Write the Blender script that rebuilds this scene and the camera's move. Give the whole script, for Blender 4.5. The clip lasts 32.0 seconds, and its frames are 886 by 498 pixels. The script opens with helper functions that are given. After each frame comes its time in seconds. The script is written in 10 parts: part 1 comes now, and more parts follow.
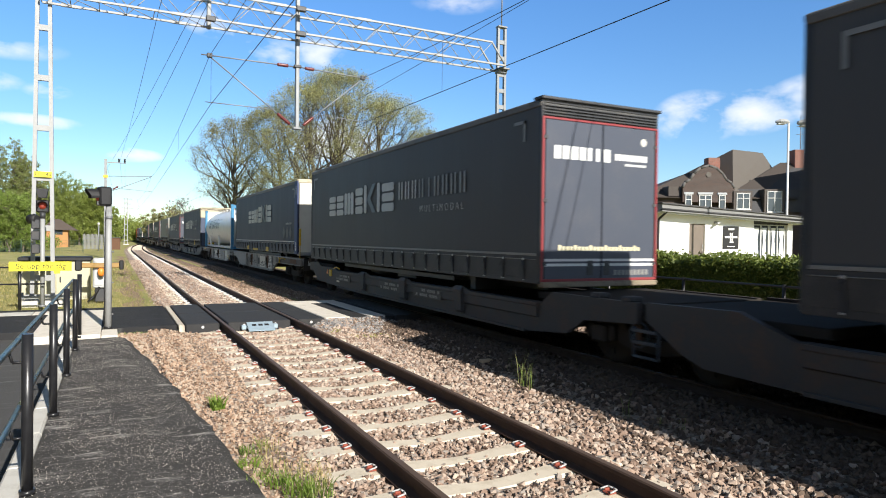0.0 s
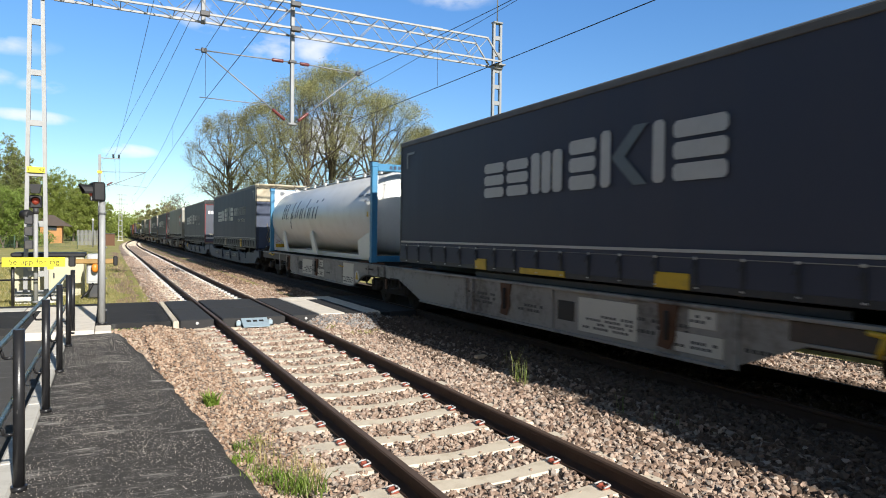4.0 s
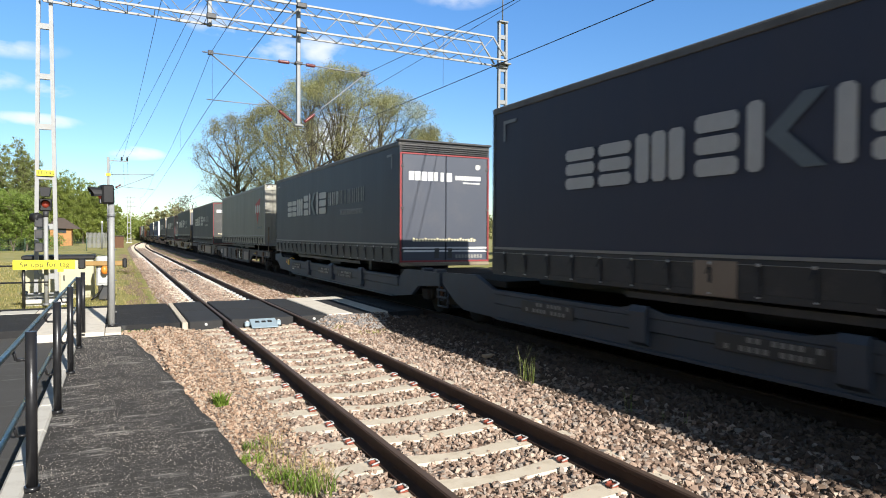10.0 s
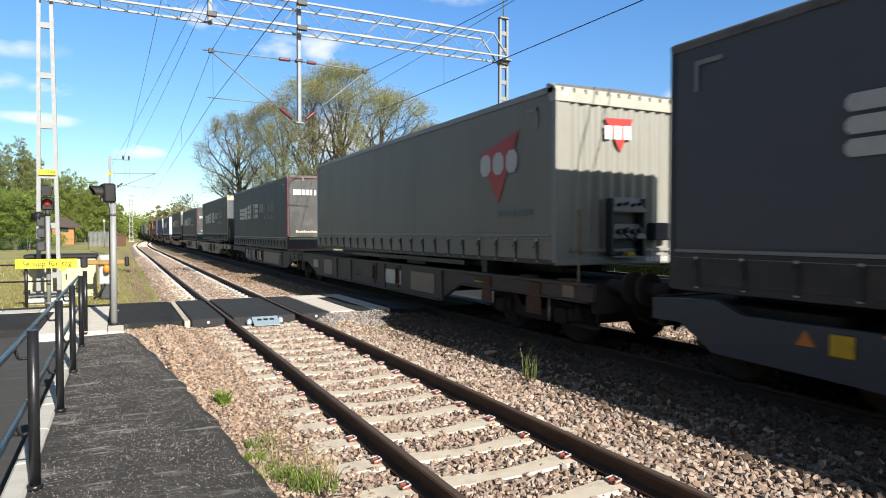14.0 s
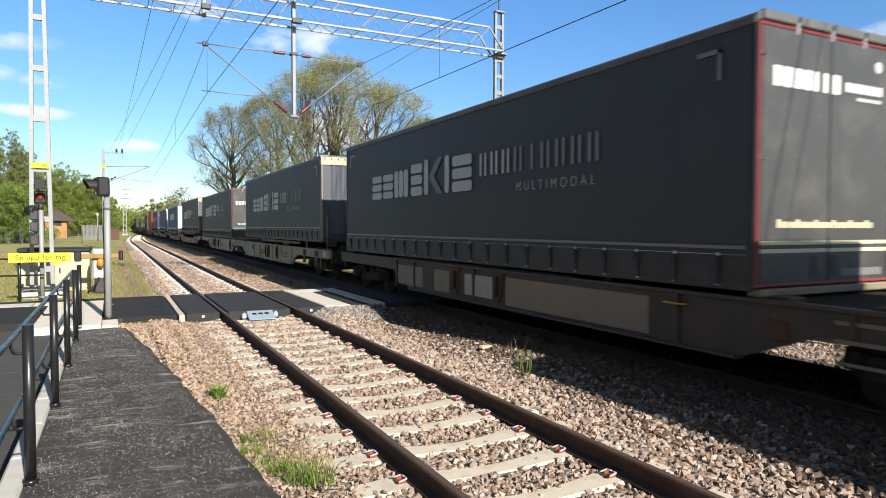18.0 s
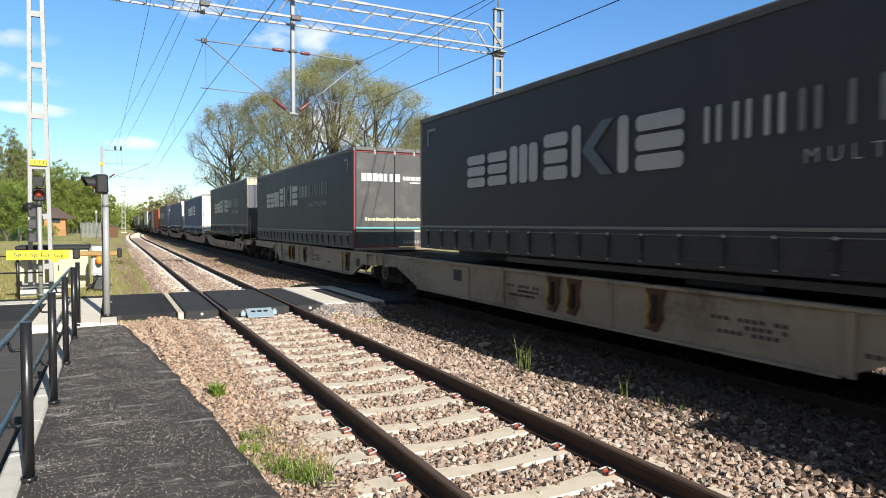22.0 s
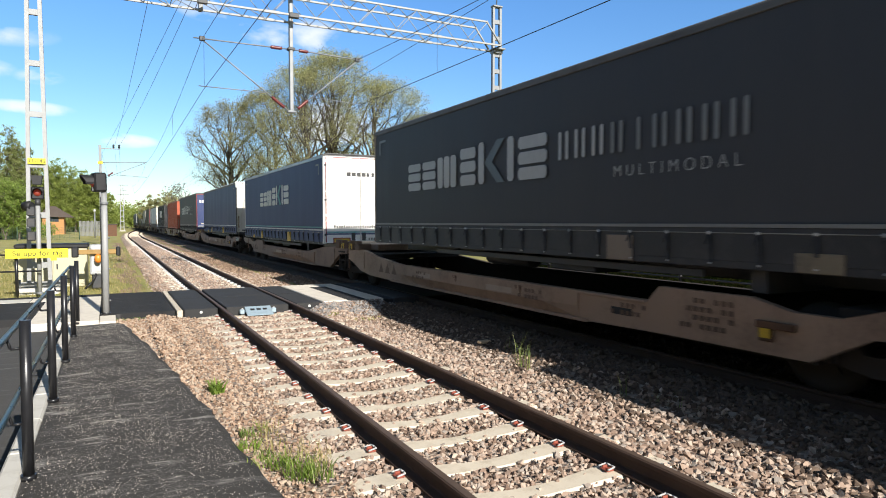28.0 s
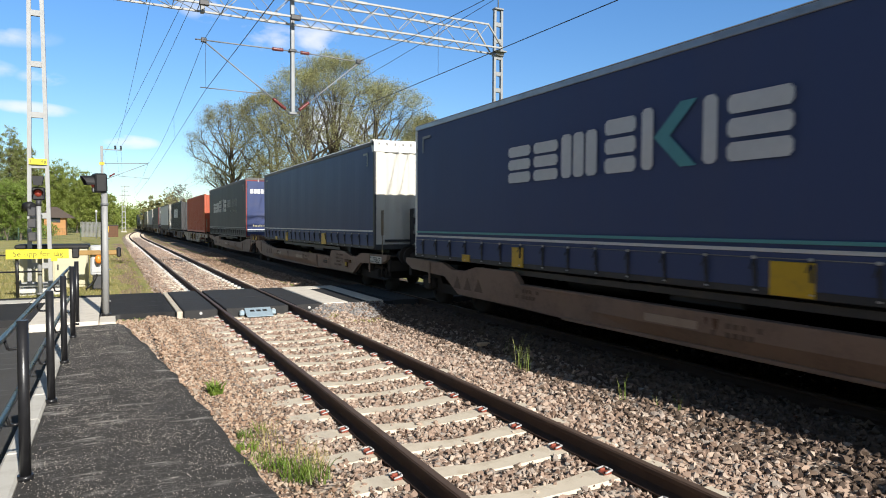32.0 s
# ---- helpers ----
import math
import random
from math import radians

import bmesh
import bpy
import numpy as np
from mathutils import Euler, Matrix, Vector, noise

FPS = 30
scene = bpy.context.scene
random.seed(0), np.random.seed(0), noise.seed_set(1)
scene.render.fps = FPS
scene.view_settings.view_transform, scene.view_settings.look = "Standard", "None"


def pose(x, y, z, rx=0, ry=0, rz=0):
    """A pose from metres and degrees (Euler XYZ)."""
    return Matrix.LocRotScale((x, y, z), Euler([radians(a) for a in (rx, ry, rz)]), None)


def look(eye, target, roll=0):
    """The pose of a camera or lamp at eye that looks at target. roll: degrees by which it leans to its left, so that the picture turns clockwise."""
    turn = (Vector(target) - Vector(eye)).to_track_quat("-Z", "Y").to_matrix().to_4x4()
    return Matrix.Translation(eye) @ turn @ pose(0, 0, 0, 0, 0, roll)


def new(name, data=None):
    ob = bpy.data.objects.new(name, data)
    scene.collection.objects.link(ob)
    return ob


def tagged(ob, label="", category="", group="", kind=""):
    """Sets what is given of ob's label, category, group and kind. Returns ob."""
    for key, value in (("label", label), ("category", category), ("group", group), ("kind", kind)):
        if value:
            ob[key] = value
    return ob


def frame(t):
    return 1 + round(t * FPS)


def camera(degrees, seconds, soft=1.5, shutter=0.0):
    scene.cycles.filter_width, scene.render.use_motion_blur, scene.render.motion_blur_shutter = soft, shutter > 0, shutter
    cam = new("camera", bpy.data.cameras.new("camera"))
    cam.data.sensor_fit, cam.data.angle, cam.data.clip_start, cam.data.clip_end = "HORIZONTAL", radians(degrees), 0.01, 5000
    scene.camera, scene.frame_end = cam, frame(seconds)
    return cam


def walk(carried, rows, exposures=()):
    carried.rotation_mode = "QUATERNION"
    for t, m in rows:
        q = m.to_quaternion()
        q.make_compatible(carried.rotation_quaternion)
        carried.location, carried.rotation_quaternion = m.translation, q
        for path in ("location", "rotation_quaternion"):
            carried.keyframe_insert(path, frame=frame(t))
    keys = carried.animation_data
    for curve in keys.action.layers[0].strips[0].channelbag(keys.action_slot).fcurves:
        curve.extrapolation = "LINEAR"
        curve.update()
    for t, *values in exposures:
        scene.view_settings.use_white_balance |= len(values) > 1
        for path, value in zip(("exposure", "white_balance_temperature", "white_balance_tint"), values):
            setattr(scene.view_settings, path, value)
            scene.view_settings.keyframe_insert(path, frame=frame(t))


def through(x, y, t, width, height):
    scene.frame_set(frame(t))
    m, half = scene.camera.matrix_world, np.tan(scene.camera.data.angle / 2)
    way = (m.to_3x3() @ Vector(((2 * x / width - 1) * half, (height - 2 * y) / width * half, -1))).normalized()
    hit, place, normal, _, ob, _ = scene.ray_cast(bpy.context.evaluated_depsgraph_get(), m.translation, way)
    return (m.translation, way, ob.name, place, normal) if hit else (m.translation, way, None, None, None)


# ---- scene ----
# camera: held by hand on the spot, a slow sway of the aim
cam = camera(68.8, 32.0, soft=1.0, shutter=0.35)


def aim(x, y, z, yaw, pitch, roll):
    a, b = radians(yaw), radians(pitch)
    way = Vector((math.sin(a) * math.cos(b), math.cos(a) * math.cos(b), math.sin(b)))
    return look((x, y, z), Vector((x, y, z)) + way, roll)


walk(cam, [
    (0.0, aim(-2.822, 0.000, 1.795, 27.020, -0.816, 0.725)),
    (0.5, aim(-2.813, -0.007, 1.793, 27.233, -0.818, 0.612)),
    (1.0, aim(-2.811, -0.014, 1.788, 27.330, -0.806, 0.677)),
    (1.5, aim(-2.810, -0.012, 1.787, 27.344, -0.797, 0.748)),
    (2.0, aim(-2.811, -0.009, 1.789, 27.349, -0.754, 0.945)),
    (2.5, aim(-2.814, 0.002, 1.784, 27.414, -0.737, 1.055)),
    (3.0, aim(-2.815, -0.001, 1.787, 27.462, -0.825, 0.886)),
    (3.5, aim(-2.805, 0.008, 1.787, 27.455, -1.019, 0.746)),
    (5.5, aim(-2.815, -0.016, 1.792, 27.245, -1.199, 0.929)),
    (6.0, aim(-2.814, -0.015, 1.790, 27.214, -1.200, 0.852)),
    (6.5, aim(-2.809, -0.011, 1.789, 27.100, -1.215, 0.697)),
    (7.0, aim(-2.812, -0.005, 1.789, 27.090, -1.244, 0.623)),
    (7.5, aim(-2.817, -0.014, 1.790, 27.046, -1.281, 0.716)),
    (8.0, aim(-2.811, -0.008, 1.787, 26.974, -1.270, 0.717)),
    (8.5, aim(-2.814, -0.003, 1.789, 26.929, -1.266, 0.773)),
    (9.0, aim(-2.819, -0.014, 1.792, 26.876, -1.233, 0.835)),
    (9.5, aim(-2.816, -0.002, 1.784, 26.849, -1.186, 0.604)),
    (10.0, aim(-2.811, -0.013, 1.789, 26.773, -1.179, 0.317)),
    (10.5, aim(-2.818, -0.015, 1.793, 26.739, -1.147, 0.401)),
    (11.0, aim(-2.812, -0.014, 1.791, 26.713, -1.129, 0.396)),
    (11.5, aim(-2.813, -0.018, 1.796, 26.716, -1.137, 0.432)),
    (12.0, aim(-2.812, -0.014, 1.790, 26.732, -1.111, 0.652)),
    (12.5, aim(-2.808, -0.003, 1.786, 26.746, -1.159, 0.536)),
    (13.0, aim(-2.804, -0.013, 1.786, 26.718, -1.253, 0.150)),
    (13.5, aim(-2.799, -0.004, 1.785, 26.686, -1.359, 0.017)),
    (14.0, aim(-2.803, -0.006, 1.786, 26.610, -1.433, 0.037)),
    (14.5, aim(-2.802, -0.003, 1.787, 26.512, -1.498, 0.089)),
    (16.5, aim(-2.800, -0.001, 1.792, 26.675, -1.779, -0.008)),
    (17.0, aim(-2.808, -0.008, 1.787, 26.787, -1.830, 0.031)),
    (17.5, aim(-2.817, -0.007, 1.784, 26.934, -1.858, 0.171)),
    (18.0, aim(-2.815, -0.008, 1.793, 27.072, -1.958, 0.128)),
    (18.5, aim(-2.816, -0.007, 1.785, 27.262, -1.925, 0.383)),
    (19.0, aim(-2.817, -0.013, 1.785, 27.442, -1.893, 0.357)),
    (19.5, aim(-2.811, 0.007, 1.779, 27.523, -1.931, 0.326)),
    (20.0, aim(-2.807, -0.002, 1.792, 27.540, -2.061, 0.187)),
    (20.5, aim(-2.798, -0.010, 1.789, 27.366, -2.145, 0.028)),
    (21.0, aim(-2.805, -0.007, 1.788, 27.256, -2.133, 0.256)),
    (21.5, aim(-2.806, -0.000, 1.788, 27.175, -2.151, 0.216)),
    (22.0, aim(-2.811, 0.001, 1.790, 27.156, -2.156, 0.173)),
    (22.5, aim(-2.806, 0.005, 1.781, 27.167, -2.184, 0.144)),
    (23.0, aim(-2.810, -0.006, 1.788, 27.202, -2.219, 0.034)),
    (23.5, aim(-2.813, -0.009, 1.787, 27.278, -2.268, 0.075)),
    (24.0, aim(-2.814, -0.007, 1.787, 27.411, -2.198, 0.226)),
    (24.5, aim(-2.816, -0.020, 1.784, 27.424, -2.107, 0.322)),
    (25.0, aim(-2.810, -0.023, 1.783, 27.394, -2.023, 0.231)),
    (25.5, aim(-2.801, -0.013, 1.785, 27.361, -1.904, 0.139)),
    (27.5, aim(-2.816, -0.006, 1.780, 27.389, -2.126, 0.108)),
    (28.0, aim(-2.812, 0.001, 1.785, 27.247, -2.351, 0.036)),
    (28.5, aim(-2.802, 0.004, 1.785, 27.078, -2.535, -0.135)),
    (29.0, aim(-2.798, 0.005, 1.786, 26.950, -2.667, -0.057)),
    (29.5, aim(-2.800, -0.006, 1.787, 26.816, -2.702, 0.152)),
    (30.0, aim(-2.811, -0.008, 1.787, 26.738, -2.723, 0.257)),
    (30.5, aim(-2.809, -0.004, 1.781, 26.680, -2.639, 0.256)),
    (31.0, aim(-2.809, -0.030, 1.789, 26.790, -2.490, 0.104)),
    (31.5, aim(-2.798, -0.016, 1.783, 26.963, -2.308, 0.106)),
    (32.0, aim(-2.790, -0.007, 1.782, 27.144, -2.153, 0.261)),
], exposures=[(0, 0.64), (2, 0.64), (3.5, 0.58), (5.5, 0.47), (8, 0.44), (9, 0.56), (10, 0.64), (14, 0.64), (24, 0.64), (28, 0.64), (29, 0.55), (30, 0.38), (30.6, 0.16), (31, 0.13), (31.6, 0.40), (32, 0.5)])

# ---- light ----
SUN = Vector((0.248, -1.78, 1.0)).normalized()
sun_up, sun_turn = math.asin(SUN.z), math.atan2(SUN.x, SUN.y)
sun_data = bpy.data.lights.new("sun", "SUN")
sun_data.energy, sun_data.angle, sun_data.color = 5.0, radians(0.55), (1.0, 0.95, 0.87)
sun = new("sun", sun_data)
sun.matrix_world = look((0, 0, 60), Vector((0, 0, 60)) - SUN)

world = bpy.data.worlds.new("sky")
scene.world = world
world.use_nodes = True
wt = world.node_tree


def wnode(kind, **values):
    n = wt.nodes.new(kind)
    for key, value in values.items():
        n.inputs[key].default_value = value
    return n


sky = wt.nodes.new("ShaderNodeTexSky")
sky.sky_type, sky.sun_disc = "NISHITA", False
sky.sun_elevation, sky.sun_rotation = sun_up, sun_turn
sky.air_density, sky.dust_density, sky.ozone_density = 1.0, 0.0, 1.6
place = wt.nodes.new("ShaderNodeTexCoord")
back = wt.nodes["Background"]
back.inputs["Strength"].default_value = 0.0695


def wmath(op, a, b=None, clamp=False):
    n = wt.nodes.new("ShaderNodeMath")
    n.operation, n.use_clamp = op, clamp
    for i, v in enumerate((a, b)):
        if v is None:
            continue
        if isinstance(v, (int, float)):
            n.inputs[i].default_value = v
        else:
            wt.links.new(v, n.inputs[i])
    return n.outputs[0]


def clouds():
    """Fair-weather cloud: separate puffs (azimuth, height, half width, half height in degrees, body), torn by noise."""
    puffs = ((48.3, 10.2, 3.7, 2.3, 1.0), (52.3, 10.5, 3.8, 2.0, 0.95), (57.5, 11.2, 4.4, 2.0, 0.9), (62.5, 13.2, 4.5, 1.7, 0.8), (70, 15, 7, 2.4, 0.8), (85, 13, 8, 3, 0.9),
             (8.2, 17.2, 3.4, 1.3, 0.75), (11.5, 15.2, 4.6, 1.4, 0.7), (16.0, 15.4, 2.6, 1.6, 0.65), (-9.5, 11.0, 3.8, 0.9, 0.8), (-5.5, 8.4, 3.6, 0.6, 0.75),
             (1.2, 6.4, 2.6, 0.6, 0.85), (-4.5, 10.7, 1.8, 0.6, 0.6), (17.6, 8.2, 4.2, 2.4, 0.9), (-8.0, 13.6, 5.0, 1.1, 0.45), (28.0, 20.0, 4.0, 1.0, 0.35), (-30, 12, 9, 2.5, 0.9))
    way = place.outputs["Generated"]
    fine = wnode("ShaderNodeTexNoise", Scale=10.0, Detail=7.0, Roughness=0.55, Distortion=0.15)
    stretch = wt.nodes.new("ShaderNodeMapping")
    stretch.inputs["Scale"].default_value = (1, 1, 1.9)
    wt.links.new(way, stretch.inputs["Vector"])
    wt.links.new(stretch.outputs[0], fine.inputs["Vector"])
    total = None
    for az, up, wide, high, body in puffs:
        a, e = radians(az), radians(up)
        frame_ = []
        for v, w in (((math.cos(a), -math.sin(a), 0), math.sin(radians(wide))), ((-math.sin(a) * math.sin(e), -math.cos(a) * math.sin(e), math.cos(e)), math.sin(radians(high)))):
            d = wt.nodes.new("ShaderNodeVectorMath")
            d.operation = "DOT_PRODUCT"
            wt.links.new(way, d.inputs[0])
            d.inputs[1].default_value = v
            q = wmath("DIVIDE", d.outputs["Value"], w)
            frame_.append(wmath("MULTIPLY", q, q))
        d = wt.nodes.new("ShaderNodeVectorMath")
        d.operation = "DOT_PRODUCT"
        wt.links.new(way, d.inputs[0])
        d.inputs[1].default_value = (math.sin(a) * math.cos(e), math.cos(a) * math.cos(e), math.sin(e))
        ahead = wmath("GREATER_THAN", d.outputs["Value"], 0.6)
        one = wmath("MULTIPLY", wmath("MULTIPLY", wmath("SUBTRACT", 1.0, wmath("SQRT", wmath("ADD", *frame_)), clamp=True), ahead), body)
        total = one if total is None else wmath("MAXIMUM", total, one)
    torn = wmath("MULTIPLY", wmath("SUBTRACT", fine.outputs["Fac"], 0.51), 2.9)
    near = wmath("MULTIPLY", total, 3.5, clamp=True)
    thick = wmath("ADD", wmath("MULTIPLY", total, 0.75), wmath("MULTIPLY", torn, near))
    soft = wmath("MULTIPLY", thick, 0.95, clamp=True)
    return wmath("MULTIPLY", wmath("MULTIPLY", soft, wmath("SUBTRACT", 2.0, soft)), 0.86)


vivid = wt.nodes.new("ShaderNodeHueSaturation")
vivid.inputs["Saturation"].default_value, vivid.inputs["Value"].default_value, vivid.inputs["Hue"].default_value = 1.24, 1.22, 0.503
wt.links.new(sky.outputs[0], vivid.inputs["Color"])
mixer = wt.nodes.new("ShaderNodeMix")
mixer.data_type = "RGBA"
wt.links.new(clouds(), mixer.inputs["Factor"])
# clear northern air low down is deeper blue; unseen zenith greyed to neutralise shade
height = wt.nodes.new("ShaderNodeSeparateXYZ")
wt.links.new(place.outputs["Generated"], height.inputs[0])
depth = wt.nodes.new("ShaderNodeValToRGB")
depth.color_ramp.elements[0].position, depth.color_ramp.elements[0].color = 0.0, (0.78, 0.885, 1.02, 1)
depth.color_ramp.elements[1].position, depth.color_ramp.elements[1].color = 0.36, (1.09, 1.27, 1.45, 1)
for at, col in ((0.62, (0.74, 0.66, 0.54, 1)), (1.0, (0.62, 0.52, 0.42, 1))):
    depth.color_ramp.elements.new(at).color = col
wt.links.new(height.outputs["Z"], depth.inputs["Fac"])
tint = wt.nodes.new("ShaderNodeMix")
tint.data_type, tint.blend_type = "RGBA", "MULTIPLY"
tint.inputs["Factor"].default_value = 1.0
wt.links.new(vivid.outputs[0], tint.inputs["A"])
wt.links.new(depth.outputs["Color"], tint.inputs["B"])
# the half of the sky round the sun is hazier and whiter
sunward = wt.nodes.new("ShaderNodeVectorMath")
sunward.operation = "DOT_PRODUCT"
wt.links.new(place.outputs["Generated"], sunward.inputs[0])
sunward.inputs[1].default_value = SUN
haze = wt.nodes.new("ShaderNodeMapRange")
haze.interpolation_type = "SMOOTHSTEP"
for key, value in (("From Min", -0.25), ("From Max", 0.7), ("To Min", 1.0), ("To Max", 0.58)):
    haze.inputs[key].default_value = value
wt.links.new(sunward.outputs["Value"], haze.inputs["Value"])
pale = wt.nodes.new("ShaderNodeHueSaturation")
wt.links.new(haze.outputs[0], pale.inputs["Saturation"])
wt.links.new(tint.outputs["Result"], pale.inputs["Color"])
wt.links.new(pale.outputs[0], mixer.inputs["A"])
mixer.inputs["B"].default_value = (10.5, 10.6, 10.9, 1)
wt.links.new(mixer.outputs["Result"], back.inputs["Color"])

# ---- materials ----


class Nodes:
    """A small hand for writing node materials."""

    def __init__(self, name):
        self.mat = bpy.data.materials.new(name)
        self.mat.use_nodes = True
        self.tree = self.mat.node_tree
        self.bsdf = self.tree.nodes["Principled BSDF"]
        self.coord = self.tree.nodes.new("ShaderNodeTexCoord").outputs["Object"]

    def node(self, kind, **values):
        n = self.tree.nodes.new(kind)
        for key, value in values.items():
            if hasattr(value, "is_linked"):
                self.tree.links.new(value, n.inputs[key])
            else:
                n.inputs[key].default_value = value
        return n

    def scaled(self, scale, source=None):
        n = self.node("ShaderNodeMapping", Scale=scale)
        self.tree.links.new(source or self.coord, n.inputs["Vector"])
        return n.outputs[0]

    def noise(self, scale, detail=4.0, rough=0.55, vector=None):
        n = self.node("ShaderNodeTexNoise", Scale=scale, Detail=detail, Roughness=rough)
        self.tree.links.new(vector or self.coord, n.inputs["Vector"])
        return n.outputs["Fac"]

    def ramp(self, fac, stops):
        n = self.tree.nodes.new("ShaderNodeValToRGB")
        el = n.color_ramp.elements
        while len(el) < len(stops):
            el.new(0.5)
        for e, (p, c) in zip(el, stops):
            e.position = p
            e.color = (*c, 1) if len(c) == 3 else c
        self.tree.links.new(fac, n.inputs[0])
        return n.outputs["Color"]

    def mix(self, fac, a, b, mode="MIX"):
        n = self.tree.nodes.new("ShaderNodeMix")
        n.data_type, n.blend_type = "RGBA", mode
        for key, v in (("Factor", fac), ("A", a), ("B", b)):
            if hasattr(v, "is_linked"):
                self.tree.links.new(v, n.inputs[key])
            else:
                n.inputs[key].default_value = v if key == "Factor" else (*v, 1)
        return n.outputs["Result"]

    def math(self, op, a, b=0.0, clamp=False):
        n = self.tree.nodes.new("ShaderNodeMath")
        n.operation, n.use_clamp = op, clamp
        for i, v in enumerate((a, b)):
            if hasattr(v, "is_linked"):
                self.tree.links.new(v, n.inputs[i])
            else:
                n.inputs[i].default_value = v
        return n.outputs[0]

    def bump(self, height, strength=0.3, distance=0.01):
        n = self.node("ShaderNodeBump", Strength=strength, Distance=distance)
        self.tree.links.new(height, n.inputs["Height"])
        self.tree.links.new(n.outputs[0], self.bsdf.inputs["Normal"])

    def set(self, color=None, rough=None, metal=None, **more):
        for key, v in (("Base Color", color), ("Roughness", rough), ("Metallic", metal), *more.items()):
            if v is None:
                continue
            if hasattr(v, "is_linked"):
                self.tree.links.new(v, self.bsdf.inputs[key])
            else:
                self.bsdf.inputs[key].default_value = (*v, 1) if isinstance(v, tuple) and len(v) == 3 else v
        return self.mat

    def random(self):
        return self.tree.nodes.new("ShaderNodeObjectInfo").outputs["Random"]

    def island(self):
        return self.tree.nodes.new("ShaderNodeNewGeometry").outputs["Random Per Island"]


def worn(name, base, rough=0.5, metal=0.0, dirt=(0.12, 0.1, 0.085), amount=0.35, size=3.0, bump=0.12):
    """Paint, plastic or metal with blotches of dirt at two scales and a fine relief."""
    n = Nodes(name)
    big = n.noise(size, 5, 0.62)
    fine = n.noise(size * 13, 4, 0.6)
    cover = n.ramp(n.math("ADD", n.math("MULTIPLY", big, 0.7), n.math("MULTIPLY", fine, 0.3)), [(0.48, (0, 0, 0)), (0.68, (1, 1, 1))])
    col = n.mix(n.math("MULTIPLY", cover, amount), base, dirt)
    n.bump(fine, bump, 0.004)
    return n.set(col, n.math("ADD", n.math("MULTIPLY", big, 0.22), rough - 0.11), metal)


def plain(name, base, rough=0.5, metal=0.0):
    n = Nodes(name)
    v = n.noise(9.0, 4)
    dark = tuple(c * 0.82 for c in base)
    return n.set(n.mix(v, dark, base), rough, metal)


def glow(name, base, power):
    n = Nodes(name)
    n.set(base, 0.4)
    n.bsdf.inputs["Emission Color"].default_value = (*base, 1)
    n.bsdf.inputs["Emission Strength"].default_value = power
    return n.mat


def stone_mat(name, stops, by_object=False):
    n = Nodes(name)
    col = n.ramp(n.random() if by_object else n.island(), stops)
    speck = n.noise(60, 3, 0.7)
    col = n.mix(n.math("MULTIPLY", speck, 0.5), col, (0.16, 0.12, 0.1))
    n.bump(n.noise(45, 5, 0.65), 0.5, 0.006)
    return n.set(col, 0.9)


def asphalt_mat(name, tone, chips, amount):
    n = Nodes(name)
    big = n.noise(0.9, 6, 0.65)
    grit = n.noise(130, 3, 0.7)
    cells = n.node("ShaderNodeTexVoronoi", Scale=85.0)
    n.tree.links.new(n.coord, cells.inputs["Vector"])
    fine = n.node("ShaderNodeTexVoronoi", Scale=170.0)
    n.tree.links.new(n.coord, fine.inputs["Vector"])
    chip = n.math("MAXIMUM", n.ramp(cells.outputs["Distance"], [(0.06, (0.65, 0.65, 0.65)), (0.26, (0, 0, 0))]), n.ramp(fine.outputs["Distance"], [(0.14, (0.7, 0.7, 0.7)), (0.34, (0, 0, 0))]))
    patch = n.noise(2.2, 4, 0.6)
    thin = n.math("GREATER_THAN", n.math("ADD", n.math("MULTIPLY", n.noise(26, 2), 0.6), n.math("MULTIPLY", patch, 0.4)), 0.55 - amount)
    base = n.mix(big, tuple(c * 0.72 for c in tone), tuple(c * 1.3 for c in tone))
    base = n.mix(n.math("MULTIPLY", grit, 0.35), base, tuple(c * 1.9 for c in tone))
    scuff = n.noise(1.0, 7, 0.72, n.scaled((1.6, 8.0, 1.0)))
    broken = n.ramp(n.noise(1.7, 3, 0.6), [(0.46, (0, 0, 0)), (0.62, (1, 1, 1))])
    base = n.mix(n.math("MULTIPLY", n.ramp(scuff, [(0.53, (0, 0, 0)), (0.68, (0.9, 0.9, 0.9))]), broken), base, chips)
    col = n.mix(n.math("MULTIPLY", n.math("MULTIPLY", chip, thin), 0.75), base, chips)
    n.bump(grit, 0.55, 0.006)
    return n.set(col, 0.9, **{"Specular IOR Level": 0.25})


def curtain_mat(name, base, sheen=0.42, dirt=0.25):
    """Coated lorry curtain: faint vertical tension folds, road dust in streaks."""
    n = Nodes(name)
    folds = n.noise(1.0, 3, 0.5, n.scaled((1.0, 2.1, 0.12)))
    dust = n.noise(1.0, 6, 0.66, n.scaled((1.0, 1.2, 0.35)))
    col = n.mix(n.math("MULTIPLY", n.ramp(dust, [(0.42, (0, 0, 0)), (0.75, (1, 1, 1))]), dirt), base, (0.15, 0.14, 0.13))
    n.bump(folds, 0.25, 0.05)
    return n.set(col, n.math("ADD", n.math("MULTIPLY", dust, 0.25), sheen - 0.12), **{"Specular IOR Level": 0.18})


